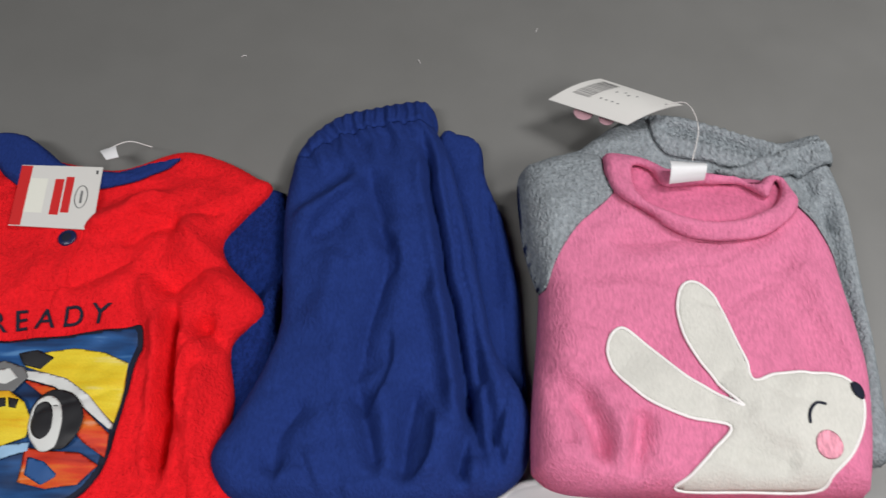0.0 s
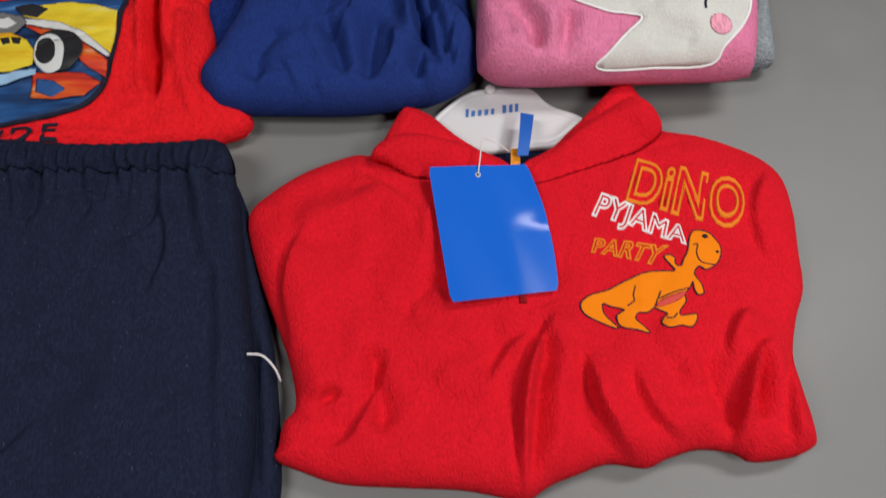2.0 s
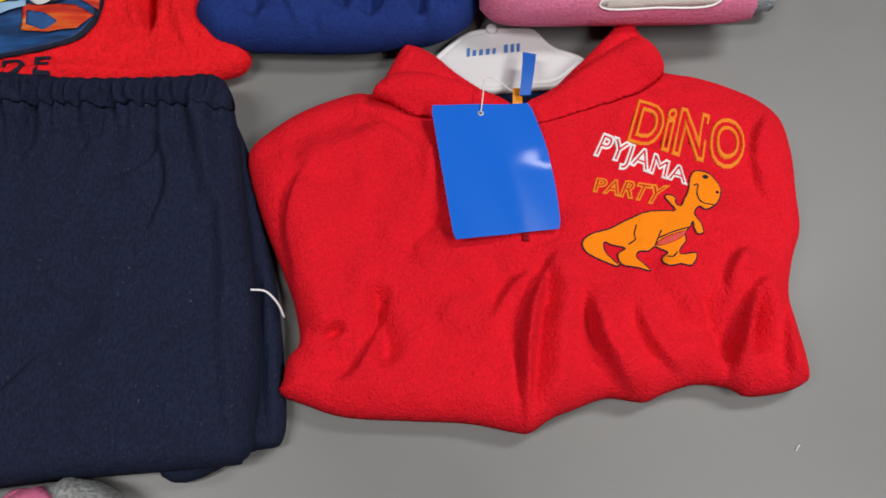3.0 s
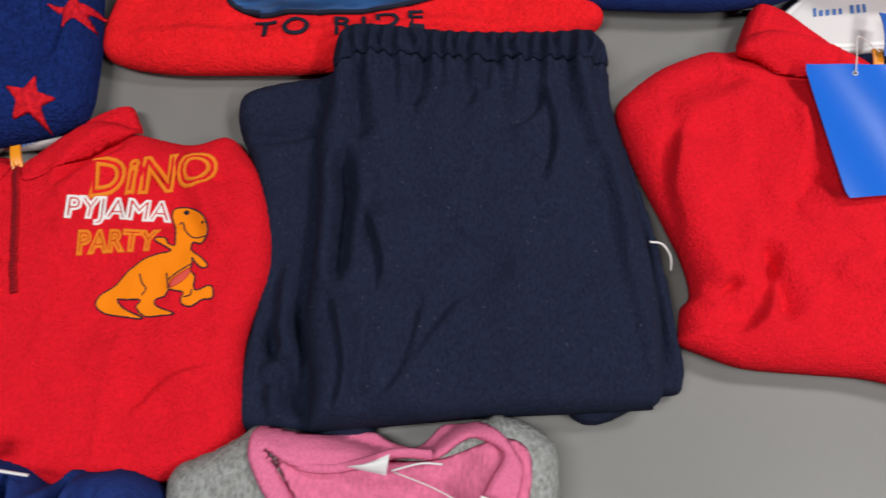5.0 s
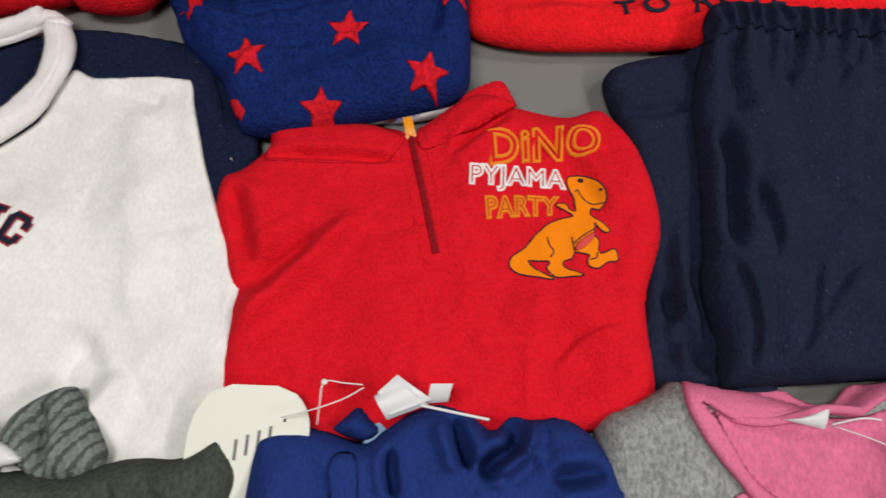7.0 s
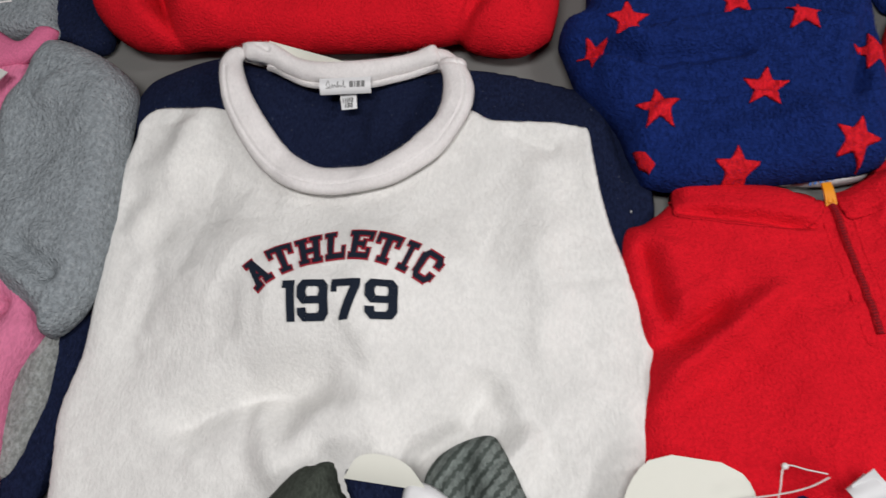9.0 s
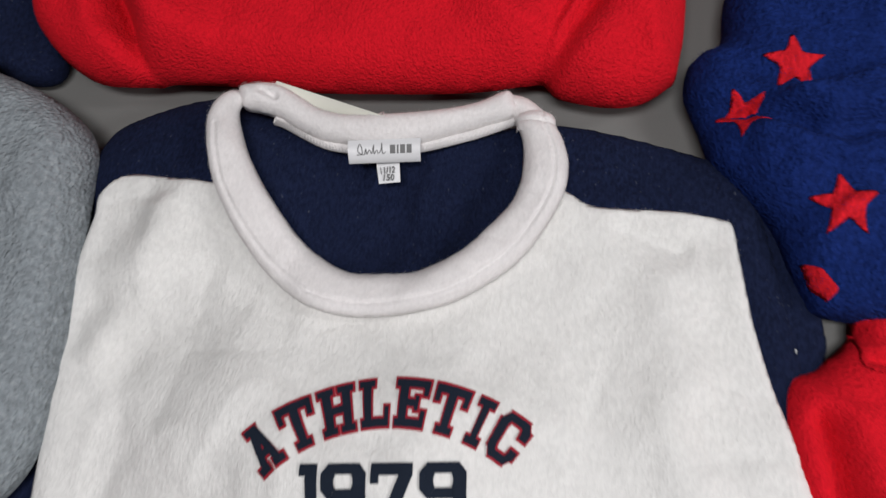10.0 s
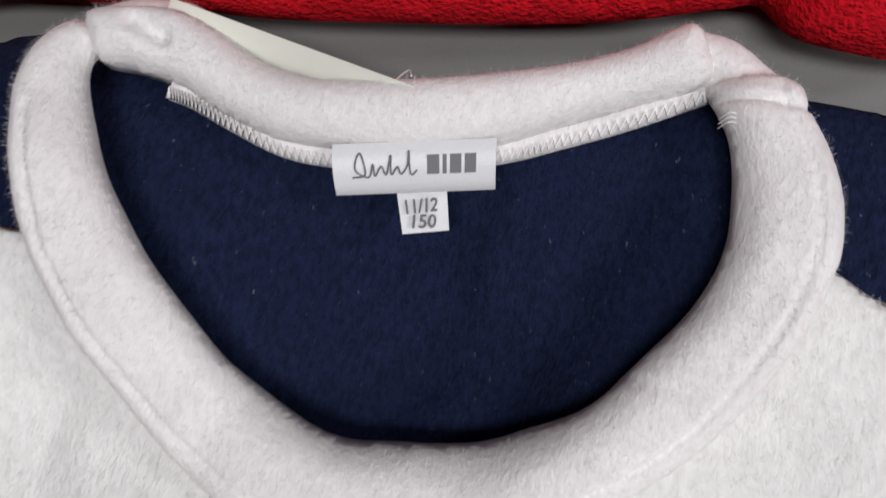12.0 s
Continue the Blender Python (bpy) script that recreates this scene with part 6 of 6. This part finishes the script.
    lettering("150", [(-1.061, 0.0247), (-1.054, 0.0257), (-1.054, 0.0297), (-1.061, 0.0287)], INK, tab, "letter", flat, 0.0, 0.0, 0.0005, "", 1.0, 0.004)
    band(curve_pts([(-1.071, 0.0475, lz + 0.024), (-1.0715, 0.056, lz + 0.0275), (-1.071, 0.066, lz + 0.027), (-1.0685, 0.073, lz + 0.020), (-1.0665, 0.070, lz + 0.024)]), False, 0.00035, THREAD, t, "thread", "nylon thread through the label")
    card("sleeve_label", [(-0.8022, -0.0667), (-0.7961, -0.0661), (-0.7961, -0.0562), (-0.8027, -0.0541)], (0.012, 0.012, 0.022, 0.020), PALE_P, t, "pale label at the sleeve", 0.0006, 4, 4, 0.002)
    tg = thing("hang_tag", "cream card hang tag standing behind the white collar", "hang tag", -1.1, 0.085, 0.02)
    card("card", [(-1.150, 0.072), (-1.066, 0.058), (-1.063, 0.0640), (-1.142, 0.0845)], (0.036, 0.036, 0.050, 0.050), CARD_CREAM, tg, "cream card", 0.0012, 8, 6, 0.001)


athletic_top()


def back_red_top():
    t = thing("pyjama_shirt", "red fleece top folded behind the white top", "pyjama top", -1.1, 0.27)
    body = Cloth(loop([(-1.357, 0.15), (-1.334, 0.113), (-1.297, 0.089), (-1.265, 0.085), (-1.242, 0.089), (-1.209, 0.091), (-1.154, 0.092), (-1.122, 0.091), (-1.082, 0.093), (-1.038, 0.096), (-1.004, 0.100), (-0.976, 0.106), (-0.963, 0.109), (-0.953, 0.099), (-0.937, 0.095), (-0.915, 0.094), (-0.897, 0.098), (-0.881, 0.110), (-0.874, 0.125), (-0.872, 0.2), (-0.89, 0.45), (-1.34, 0.45), (-1.37, 0.25)]),
          0.0, 0.060, 0.03, seed=101, rough=0.002, crease=0.0015, ledges=[(-0.966, 0.10, -0.925, 0.18, 0.03, 0.009), (-1.24, 0.085, -1.275, 0.17, 0.03, 0.009)],
          folds=[(-1.30, 0.18, -1.235, 0.083, 0.010, -0.014), (-0.93, 0.17, -0.968, 0.095, 0.012, -0.010), (-1.26, 0.16, -1.2, 0.10, 0.016, 0.006), (-1.02, 0.17, -0.98, 0.12, 0.014, 0.004), (-0.90, 0.16, -0.885, 0.1, 0.010, 0.004)])
    body.mesh("body", RED, t, 0.0024, "red fleece body")


def grey_word_top():
    t = thing("pyjama_shirt", "grey melange top with white outlined word and navy sleeve", "pyjama top", -1.5, 0.25)
    Cloth(loop([(-1.42, 0.2), (-1.37, 0.19), (-1.35, 0.15), (-1.331, 0.107), (-1.345, 0.088), (-1.385, 0.095), (-1.43, 0.12)]), 0.0, 0.026, 0.012, seed=111).mesh("sleeve", NAVY_JERSEY, t, 0.004, "navy sleeve")
    body = Cloth(loop([(-1.402, 0.17), (-1.389, 0.12), (-1.383, 0.102), (-1.41, 0.094), (-1.5, 0.098), (-1.62, 0.11), (-1.65, 0.2), (-1.63, 0.42), (-1.43, 0.42), (-1.41, 0.25)]), 0.0, 0.042, 0.018, seed=112)
    body.mesh("body", GREY, t, 0.0045, "grey melange body")
    lettering("ALL", [(-1.498, 0.124), (-1.443, 0.133), (-1.449, 0.163), (-1.504, 0.154)], WHITE_LINE, t, "letter", body.height, 0.0009, 0.0, 0.0006, "white outlined letters")


def pink_side_top():
    t = thing("pyjama_shirt", "pink fleece top with grey sleeve beside the white top", "pyjama top", -1.45, -0.15)
    # edge of grey trousers lying under the top, built as one of its parts
    low = Cloth(loop([(-1.31, -0.18), (-1.285, -0.205), (-1.275, -0.25), (-1.283, -0.32), (-1.31, -0.34), (-1.38, -0.33), (-1.38, -0.2)]), 0.0, 0.03, 0.014, seed=121)
    low.mesh("trouser_edge", GREY_WARM, t, 0.004, "dark grey trouser edge beneath")
    body = Cloth(loop([(-1.36, 0.03), (-1.33, -0.05), (-1.31, -0.15), (-1.296, -0.195), (-1.291, -0.208), (-1.3, -0.24), (-1.306, -0.266), (-1.3, -0.32), (-1.31, -0.44), (-1.62, -0.44), (-1.66, -0.1), (-1.62, 0.06), (-1.52, 0.09), (-1.447, 0.092), (-1.40, 0.075)]), 0.006, 0.048, 0.024, seed=122,
                 folds=[(-1.32, -0.19, -1.38, -0.23, 0.012, -0.007), (-1.36, -0.25, -1.33, -0.32, 0.014, 0.005)])
    body.mesh("body", PINK, t, 0.0042, "pink fleece body")
    sl = Cloth(loop([(-1.389, 0.035), (-1.387, 0.06), (-1.372, 0.083), (-1.336, 0.076), (-1.297, 0.057), (-1.273, 0.034), (-1.266, -0.001), (-1.258, -0.085), (-1.253, -0.144), (-1.258, -0.186), (-1.275, -0.212), (-1.29, -0.215), (-1.302, -0.198), (-1.345, -0.175), (-1.378, -0.09), (-1.402, -0.004)]), 0.012, 0.050, 0.024, seed=123, rough=0.003,
               folds=[(-1.33, -0.14, -1.28, -0.17, 0.010, -0.006), (-1.35, -0.17, -1.30, -0.19, 0.007, -0.006), (-1.35, 0.02, -1.29, -0.02, 0.02, 0.004)])
    sl.mesh("sleeve", GREY, t, 0.0035, "grey melange fleece sleeve")
    neck = Cloth(loop([(-1.52, 0.09), (-1.455, 0.096), (-1.40, 0.072), (-1.383, 0.09), (-1.362, 0.084), (-1.384, 0.05), (-1.43, 0.035), (-1.5, 0.03), (-1.54, 0.06)]), lambda x, y: np.full(len(x), 0.045), 0.017, 0.010, seed=124, rough=0.001)
    neck.over = False
    neck.mesh("collar", PINK_RIB, t, 0.003, "pink rib-knit neckband")
    tg = thing("hang_tag", "white card hang tag with printed lines on the pink top", "hang tag", -1.43, 0.01, 0.055)
    c = [(-1.475, -0.035), (-1.412, -0.013), (-1.385, 0.026), (-1.448, 0.052)]
    h = (0.066, 0.068, 0.070, 0.068)
    card("card", c, h, CARD, tg, "white card", 0.0008)
    at = on_card(c, h)
    for k, (u0, u1) in enumerate(((0.35, 0.8), (0.3, 0.74), (0.45, 0.6), (0.35, 0.7))):
        bar(at, u0, 0.62 - 0.13 * k, u1, 0.66 - 0.13 * k, INK, tg, "text_bar", 0.0012)


back_red_top()
grey_word_top()
pink_side_top()


# ---- front row ----
def front_pink_top():
    t = thing("pyjama_shirt", "grey sweat top with a pink front and a wide pink neckband", "pyjama top", -0.34, -0.42)
    body = Cloth(loop([(-0.493, -0.308), (-0.491, -0.289), (-0.482, -0.279), (-0.458, -0.27), (-0.437, -0.259), (-0.428, -0.255), (-0.37, -0.266), (-0.315, -0.279), (-0.285, -0.262), (-0.261, -0.256), (-0.253, -0.253), (-0.236, -0.257), (-0.217, -0.268), (-0.208, -0.282), (-0.209, -0.31), (-0.211, -0.329), (-0.21, -0.45), (-0.24, -0.62), (-0.46, -0.62), (-0.49, -0.45)]), 0.0, 0.052, 0.022, seed=131,
                 folds=[(-0.40, -0.30, -0.27, -0.30, 0.05, -0.006)])
    body.mesh("body", GREY_WARM, t, 0.0042, "grey melange sweat body")
    patch(body, loop([(-0.40, -0.34), (-0.36, -0.36), (-0.30, -0.37), (-0.25, -0.352), (-0.235, -0.4), (-0.25, -0.6), (-0.42, -0.6), (-0.44, -0.42)]), PINK, t, "front_panel", "pink front panel", 0.004, 0.002, 0.002)
    patch(body, loop([(-0.41, -0.275), (-0.35, -0.282), (-0.30, -0.285), (-0.25, -0.272), (-0.232, -0.29), (-0.25, -0.34), (-0.31, -0.36), (-0.37, -0.345)]), PINK_DEEP, t, "neck_lining", "deep pink brushed inside of the neck", 0.0035, 0.001, 0.002)
    neck = Cloth(loop([(-0.4, -0.328), (-0.411, -0.315), (-0.423, -0.295), (-0.43, -0.276), (-0.427, -0.258), (-0.414, -0.258), (-0.398, -0.262), (-0.374, -0.264), (-0.346, -0.263), (-0.333, -0.27), (-0.315, -0.275), (-0.305, -0.27), (-0.294, -0.26), (-0.281, -0.259), (-0.267, -0.259), (-0.254, -0.267), (-0.244, -0.28), (-0.239, -0.294), (-0.245, -0.316), (-0.254, -0.332), (-0.262, -0.352), (-0.305, -0.372), (-0.355, -0.366), (-0.385, -0.348)]),
                 body.height, 0.0075, 0.004, [loop([(-0.386, -0.326), (-0.397, -0.308), (-0.409, -0.288), (-0.418, -0.275), (-0.399, -0.287), (-0.375, -0.292), (-0.348, -0.289), (-0.324, -0.283), (-0.3, -0.285), (-0.281, -0.274), (-0.27, -0.272), (-0.253, -0.283), (-0.262, -0.299), (-0.271, -0.314), (-0.28, -0.328), (-0.3, -0.348), (-0.335, -0.352), (-0.37, -0.342)])], seed=132, rough=0.0012, grooves=[(0.009, 0.001, -0.001)])
    neck.mesh("collar", PINK_RIB, t, 0.0025, "wide pink rib neckband")
    nz = float(body.height([-0.35], [-0.29])[0])
    band(curve_pts([(-0.4150, -0.2720, nz + 0.006), (-0.3970, -0.2850, nz + 0.006), (-0.3750, -0.2890, nz + 0.006), (-0.3510, -0.2860, nz + 0.006), (-0.3270, -0.2800, nz + 0.006), (-0.3020, -0.2820, nz + 0.006)]), False, 0.0036, PINK_RIB, t, "neck_tape", "pink taped seam inside the neck", 0.7, 8)
    card("size_label", [(-0.362, -0.288), (-0.334, -0.295), (-0.331, -0.281), (-0.348, -0.287)], (nz + 0.012, nz + 0.013, nz + 0.018, nz + 0.013), SATIN, t, "white folded satin label", 0.0006, 6, 4, 0.002)
    band(curve_pts([(-0.33, -0.292, nz + 0.016), (-0.31, -0.288, nz + 0.02), (-0.295, -0.289, nz + 0.018)]), False, 0.0008, SATIN, t, "thread", "white thread")
    band(curve_pts([(-0.328, -0.293, nz + 0.016), (-0.30, -0.305, nz + 0.022), (-0.28, -0.318, nz + 0.022), (-0.268, -0.335, nz + 0.018)]), False, 0.0005, THREAD, t, "tag_thread", "thin nylon thread")
    tg = thing("hang_tag", "white card hang tag with printed lines on the pink neckband", "hang tag", -0.235, -0.35, nz)
    c = [(-0.283, -0.40), (-0.205, -0.41), (-0.192, -0.335), (-0.270, -0.310)]
    h = (nz + 0.016, nz + 0.018, nz + 0.022, nz + 0.022)
    card("card", c, h, CARD, tg, "white card", 0.0008)
    at = on_card(c, h)
    for k in range(5):
        bar(at, 0.25 + 0.14 * k, 0.30, 0.28 + 0.14 * k, 0.62 - 0.05 * (k % 2), INK_DARK, tg, "text_bar", 0.0011)
    for k in range(3):
        bar(at, 0.50 + 0.10 * k, 0.66, 0.525 + 0.10 * k, 0.80 - 0.03 * k, INK, tg, "text_bar", 0.0011)
    bar(at, 0.12, 0.80, 0.16, 0.88, INK_DARK, tg, "punched_hole", 0.0011)
    part("card_lobe", *disc(-0.285, -0.352, nz + 0.012, 0.012, 0.001), CARD, tg, "rounded white card end")


def front_blue_top():
    t = thing("pyjama_shirt", "royal blue fleece top with light blue neck tape", "pyjama top", -0.62, -0.42)
    body = Cloth(loop([(-0.759, -0.343), (-0.756, -0.313), (-0.751, -0.297), (-0.738, -0.29), (-0.72, -0.288), (-0.698, -0.292), (-0.671, -0.301), (-0.654, -0.291), (-0.636, -0.279), (-0.619, -0.273), (-0.606, -0.273), (-0.588, -0.28), (-0.572, -0.292), (-0.558, -0.282), (-0.541, -0.284), (-0.52, -0.283), (-0.503, -0.291), (-0.488, -0.307), (-0.478, -0.331), (-0.473, -0.36), (-0.48, -0.6), (-0.6, -0.64), (-0.76, -0.62), (-0.768, -0.45)]), 0.0, 0.062, 0.022, seed=141, rough=0.0025, crease=0.003,
                 folds=[(-0.602, -0.284, -0.589, -0.32, 0.006, -0.022), (-0.559, -0.286, -0.553, -0.303, 0.005, -0.016), (-0.553, -0.303, -0.582, -0.326, 0.006, -0.018), (-0.543, -0.288, -0.546, -0.307, 0.005, 0.014), (-0.546, -0.307, -0.57, -0.325, 0.005, 0.014), (-0.572, -0.295, -0.563, -0.311, 0.006, 0.01), (-0.531, -0.327, -0.49, -0.322, 0.006, -0.014), (-0.648, -0.307, -0.645, -0.34, 0.004, -0.012), (-0.72, -0.31, -0.74, -0.36, 0.012, 0.004)])
    body.mesh("body", ROYAL, t, 0.0024, "royal blue fleece body")
    Cloth(loop([(-0.695, -0.291), (-0.684, -0.281), (-0.673, -0.273), (-0.663, -0.283), (-0.656, -0.293), (-0.667, -0.301), (-0.684, -0.297)]), 0.01, 0.045, 0.014, seed=143).mesh("collar_flap", ROYAL, t, 0.0035, "raised back of the neck")
    patch(body, loop([(-0.690, -0.315), (-0.672, -0.313), (-0.670, -0.36), (-0.672, -0.45), (-0.692, -0.45), (-0.690, -0.36)]), ROYAL, t, "placket", "narrow front placket", 0.003, 0.004, 0.003)
    bz = float(body.height([-0.665], [-0.295])[0])
    band(curve_pts([(-0.6560, -0.2880, bz + 0.010), (-0.6640, -0.2970, bz + 0.009), (-0.6650, -0.3070, bz + 0.004), (-0.6580, -0.3090, bz - 0.003)]), False, 0.0055, SKY_TAPE, t, "neck_tape", "light blue neck tape", 0.7, 8)
    card("care_label", [(-0.649, -0.287), (-0.619, -0.276), (-0.644, -0.259), (-0.658, -0.271)], (0.066, 0.064, 0.070, 0.074), SATIN, t, "crumpled white satin care label", 0.0006, 10, 10, 0.007)
    card("care_label", [(-0.646, -0.284), (-0.616, -0.273), (-0.641, -0.256), (-0.655, -0.268)], (0.072, 0.070, 0.078, 0.076), SATIN, t, "crumpled white satin care label", 0.0006, 8, 8, -0.005)
    card("size_label", [(-0.62, -0.275), (-0.605, -0.274), (-0.601, -0.262), (-0.617, -0.262)], (0.062, 0.062, 0.072, 0.072), SATIN, t, "white satin size label", 0.0006, 4, 4, 0.002)
    band(curve_pts([(-0.628, -0.276, 0.066), (-0.60, -0.282, 0.066), (-0.575, -0.287, 0.062)]), False, 0.0012, SATIN, t, "label_edge", "folded white label edge")
    tg = thing("hang_tag", "cream card hang tag with rounded end under the blue top", "hang tag", -0.76, -0.29, 0.05)
    c = [(-0.807, -0.36), (-0.713, -0.345), (-0.705, -0.262), (-0.795, -0.258)]
    h = (0.040, 0.042, 0.056, 0.056)
    card("card", c, h, CARD_CREAM, tg, "cream card", 0.0009, 14, 16, 0.002, True)
    at = on_card(c, h, 0.002)
    for k in range(4):
        bar(at, 0.40 + 0.09 * k, 0.42 + 0.03 * k, 0.425 + 0.09 * k, 0.58 + 0.03 * k, INK, tg, "text_bar", 0.0014)
    for k in range(12):
        bar(at, 0.12 + 0.022 * k, 0.20, 0.13 + 0.022 * k, 0.42, INK_DARK, tg, "barcode_line", 0.0014, 1)
    bar(at, 0.78, 0.70, 0.80, 0.73, INK_DARK, tg, "punched_hole", 0.0014, 1)
    band(curve_pts([(-0.726, -0.285, 0.068), (-0.70, -0.279, 0.072), (-0.68, -0.272, 0.072), (-0.666, -0.264, 0.07)]), False, 0.00055, THREAD, tg, "thread", "thin nylon thread")
    band(curve_pts([(-0.70, -0.29, 0.066), (-0.698, -0.275, 0.07), (-0.695, -0.260, 0.072), (-0.68, -0.261, 0.072), (-0.667, -0.262, 0.07)]), False, 0.00055, THREAD, tg, "thread", "thin nylon thread")
    part("thread_knot", *disc(-0.695, -0.260, 0.071, 0.0022, 0.002), THREAD, tg, "nylon fastener end")


def front_green_top():
    t = thing("pyjama_shirt", "dark grey-green fleece top with a ribbed grey cuff", "pyjama top", -0.92, -0.44)
    body = Cloth(loop([(-1.1, -0.38), (-1.051, -0.305), (-1.032, -0.293), (-1.015, -0.289), (-1.001, -0.314), (-0.957, -0.32), (-0.916, -0.319), (-0.889, -0.321), (-0.859, -0.313), (-0.837, -0.311), (-0.815, -0.312), (-0.798, -0.306), (-0.777, -0.293), (-0.767, -0.305), (-0.759, -0.326), (-0.768, -0.36), (-0.775, -0.45), (-0.8, -0.62), (-1.08, -0.62), (-1.11, -0.45)]), 0.0, 0.064, 0.022, seed=151, rough=0.003, crease=0.005,
                 folds=[(-1.01, -0.31, -1.03, -0.36, 0.006, -0.008), (-0.83, -0.32, -0.81, -0.36, 0.007, -0.006), (-0.85, -0.33, -0.84, -0.4, 0.006, -0.004)])
    body.mesh("body", OLIVE, t, 0.0036, "dark grey-green fleece body")
    # no hollow here: the opening's dark depth is put in as navy cloth
    Cloth(loop([(-1.005, -0.295), (-0.985, -0.29), (-0.957, -0.297), (-0.948, -0.314), (-0.952, -0.326), (-0.983, -0.327), (-0.999, -0.315)]), 0.02, 0.040, 0.01, seed=152).mesh("neck_dark_fill", NAVY_JERSEY, t, 0.003, "dark patch in place of the neck opening")
    cuff = Cloth(loop([(-0.944, -0.301), (-0.938, -0.281), (-0.92, -0.266), (-0.898, -0.258), (-0.887, -0.267), (-0.872, -0.291), (-0.863, -0.31), (-0.872, -0.326), (-0.906, -0.329), (-0.93, -0.317)]), 0.024, 0.040, 0.020, seed=153, gathers=[(-0.91, -0.29, 0.85, -0.52, 0.09, 0.008, 0.0016)], crease=0.003,
                 folds=[(-0.915, -0.272, -0.905, -0.325, 0.006, -0.008), (-0.885, -0.28, -0.89, -0.33, 0.008, 0.005)])
    cuff.mesh("cuff", STRIPED, t, 0.0022, "ribbed light grey-green cuff")
    lab = Cloth(loop([(-0.955, -0.305), (-0.949, -0.298), (-0.931, -0.301), (-0.916, -0.312), (-0.922, -0.317), (-0.941, -0.32), (-0.954, -0.316)]), lambda x, y: np.full(len(x), 0.058), 0.011, 0.006, rough=0.002, seed=154)
    lab.mesh("care_label", SATIN, t, 0.002, "folded white satin label")
    tg = thing("hang_tag", "cream card standing behind the grey-green neck", "hang tag", -0.98, -0.29, 0.05)
    card("card", [(-1.0, -0.302), (-0.937, -0.304), (-0.955, -0.284), (-0.989, -0.282)], (0.064, 0.066, 0.074, 0.072), CARD_CREAM, tg, "cream card", 0.0010, 12, 10, 0.002, True)


front_pink_top()
front_blue_top()
front_green_top()


# ---- lint on the table and the clothes ----
for lx, ly, lz, turn in ((-0.226, 0.62, 0.0, 0.3), (0.12, 0.66, 0.0, 1.2), (0.30, -0.27, 0.0, 0.8), (-0.02, 0.61, 0.0, 2.0)):
    fibre = thing("lint", "tiny white lint fibre lying on the grey table", "lint", lx, ly, lz)
    c, s = math.cos(turn), math.sin(turn)
    band(curve_pts([(lx - 0.003 * c, ly - 0.003 * s, 0.0006), (lx, ly + 0.0008, 0.0012), (lx + 0.003 * c, ly + 0.003 * s, 0.0006)]), False, 0.0004, WHITE_LINE, fibre, "fibre")
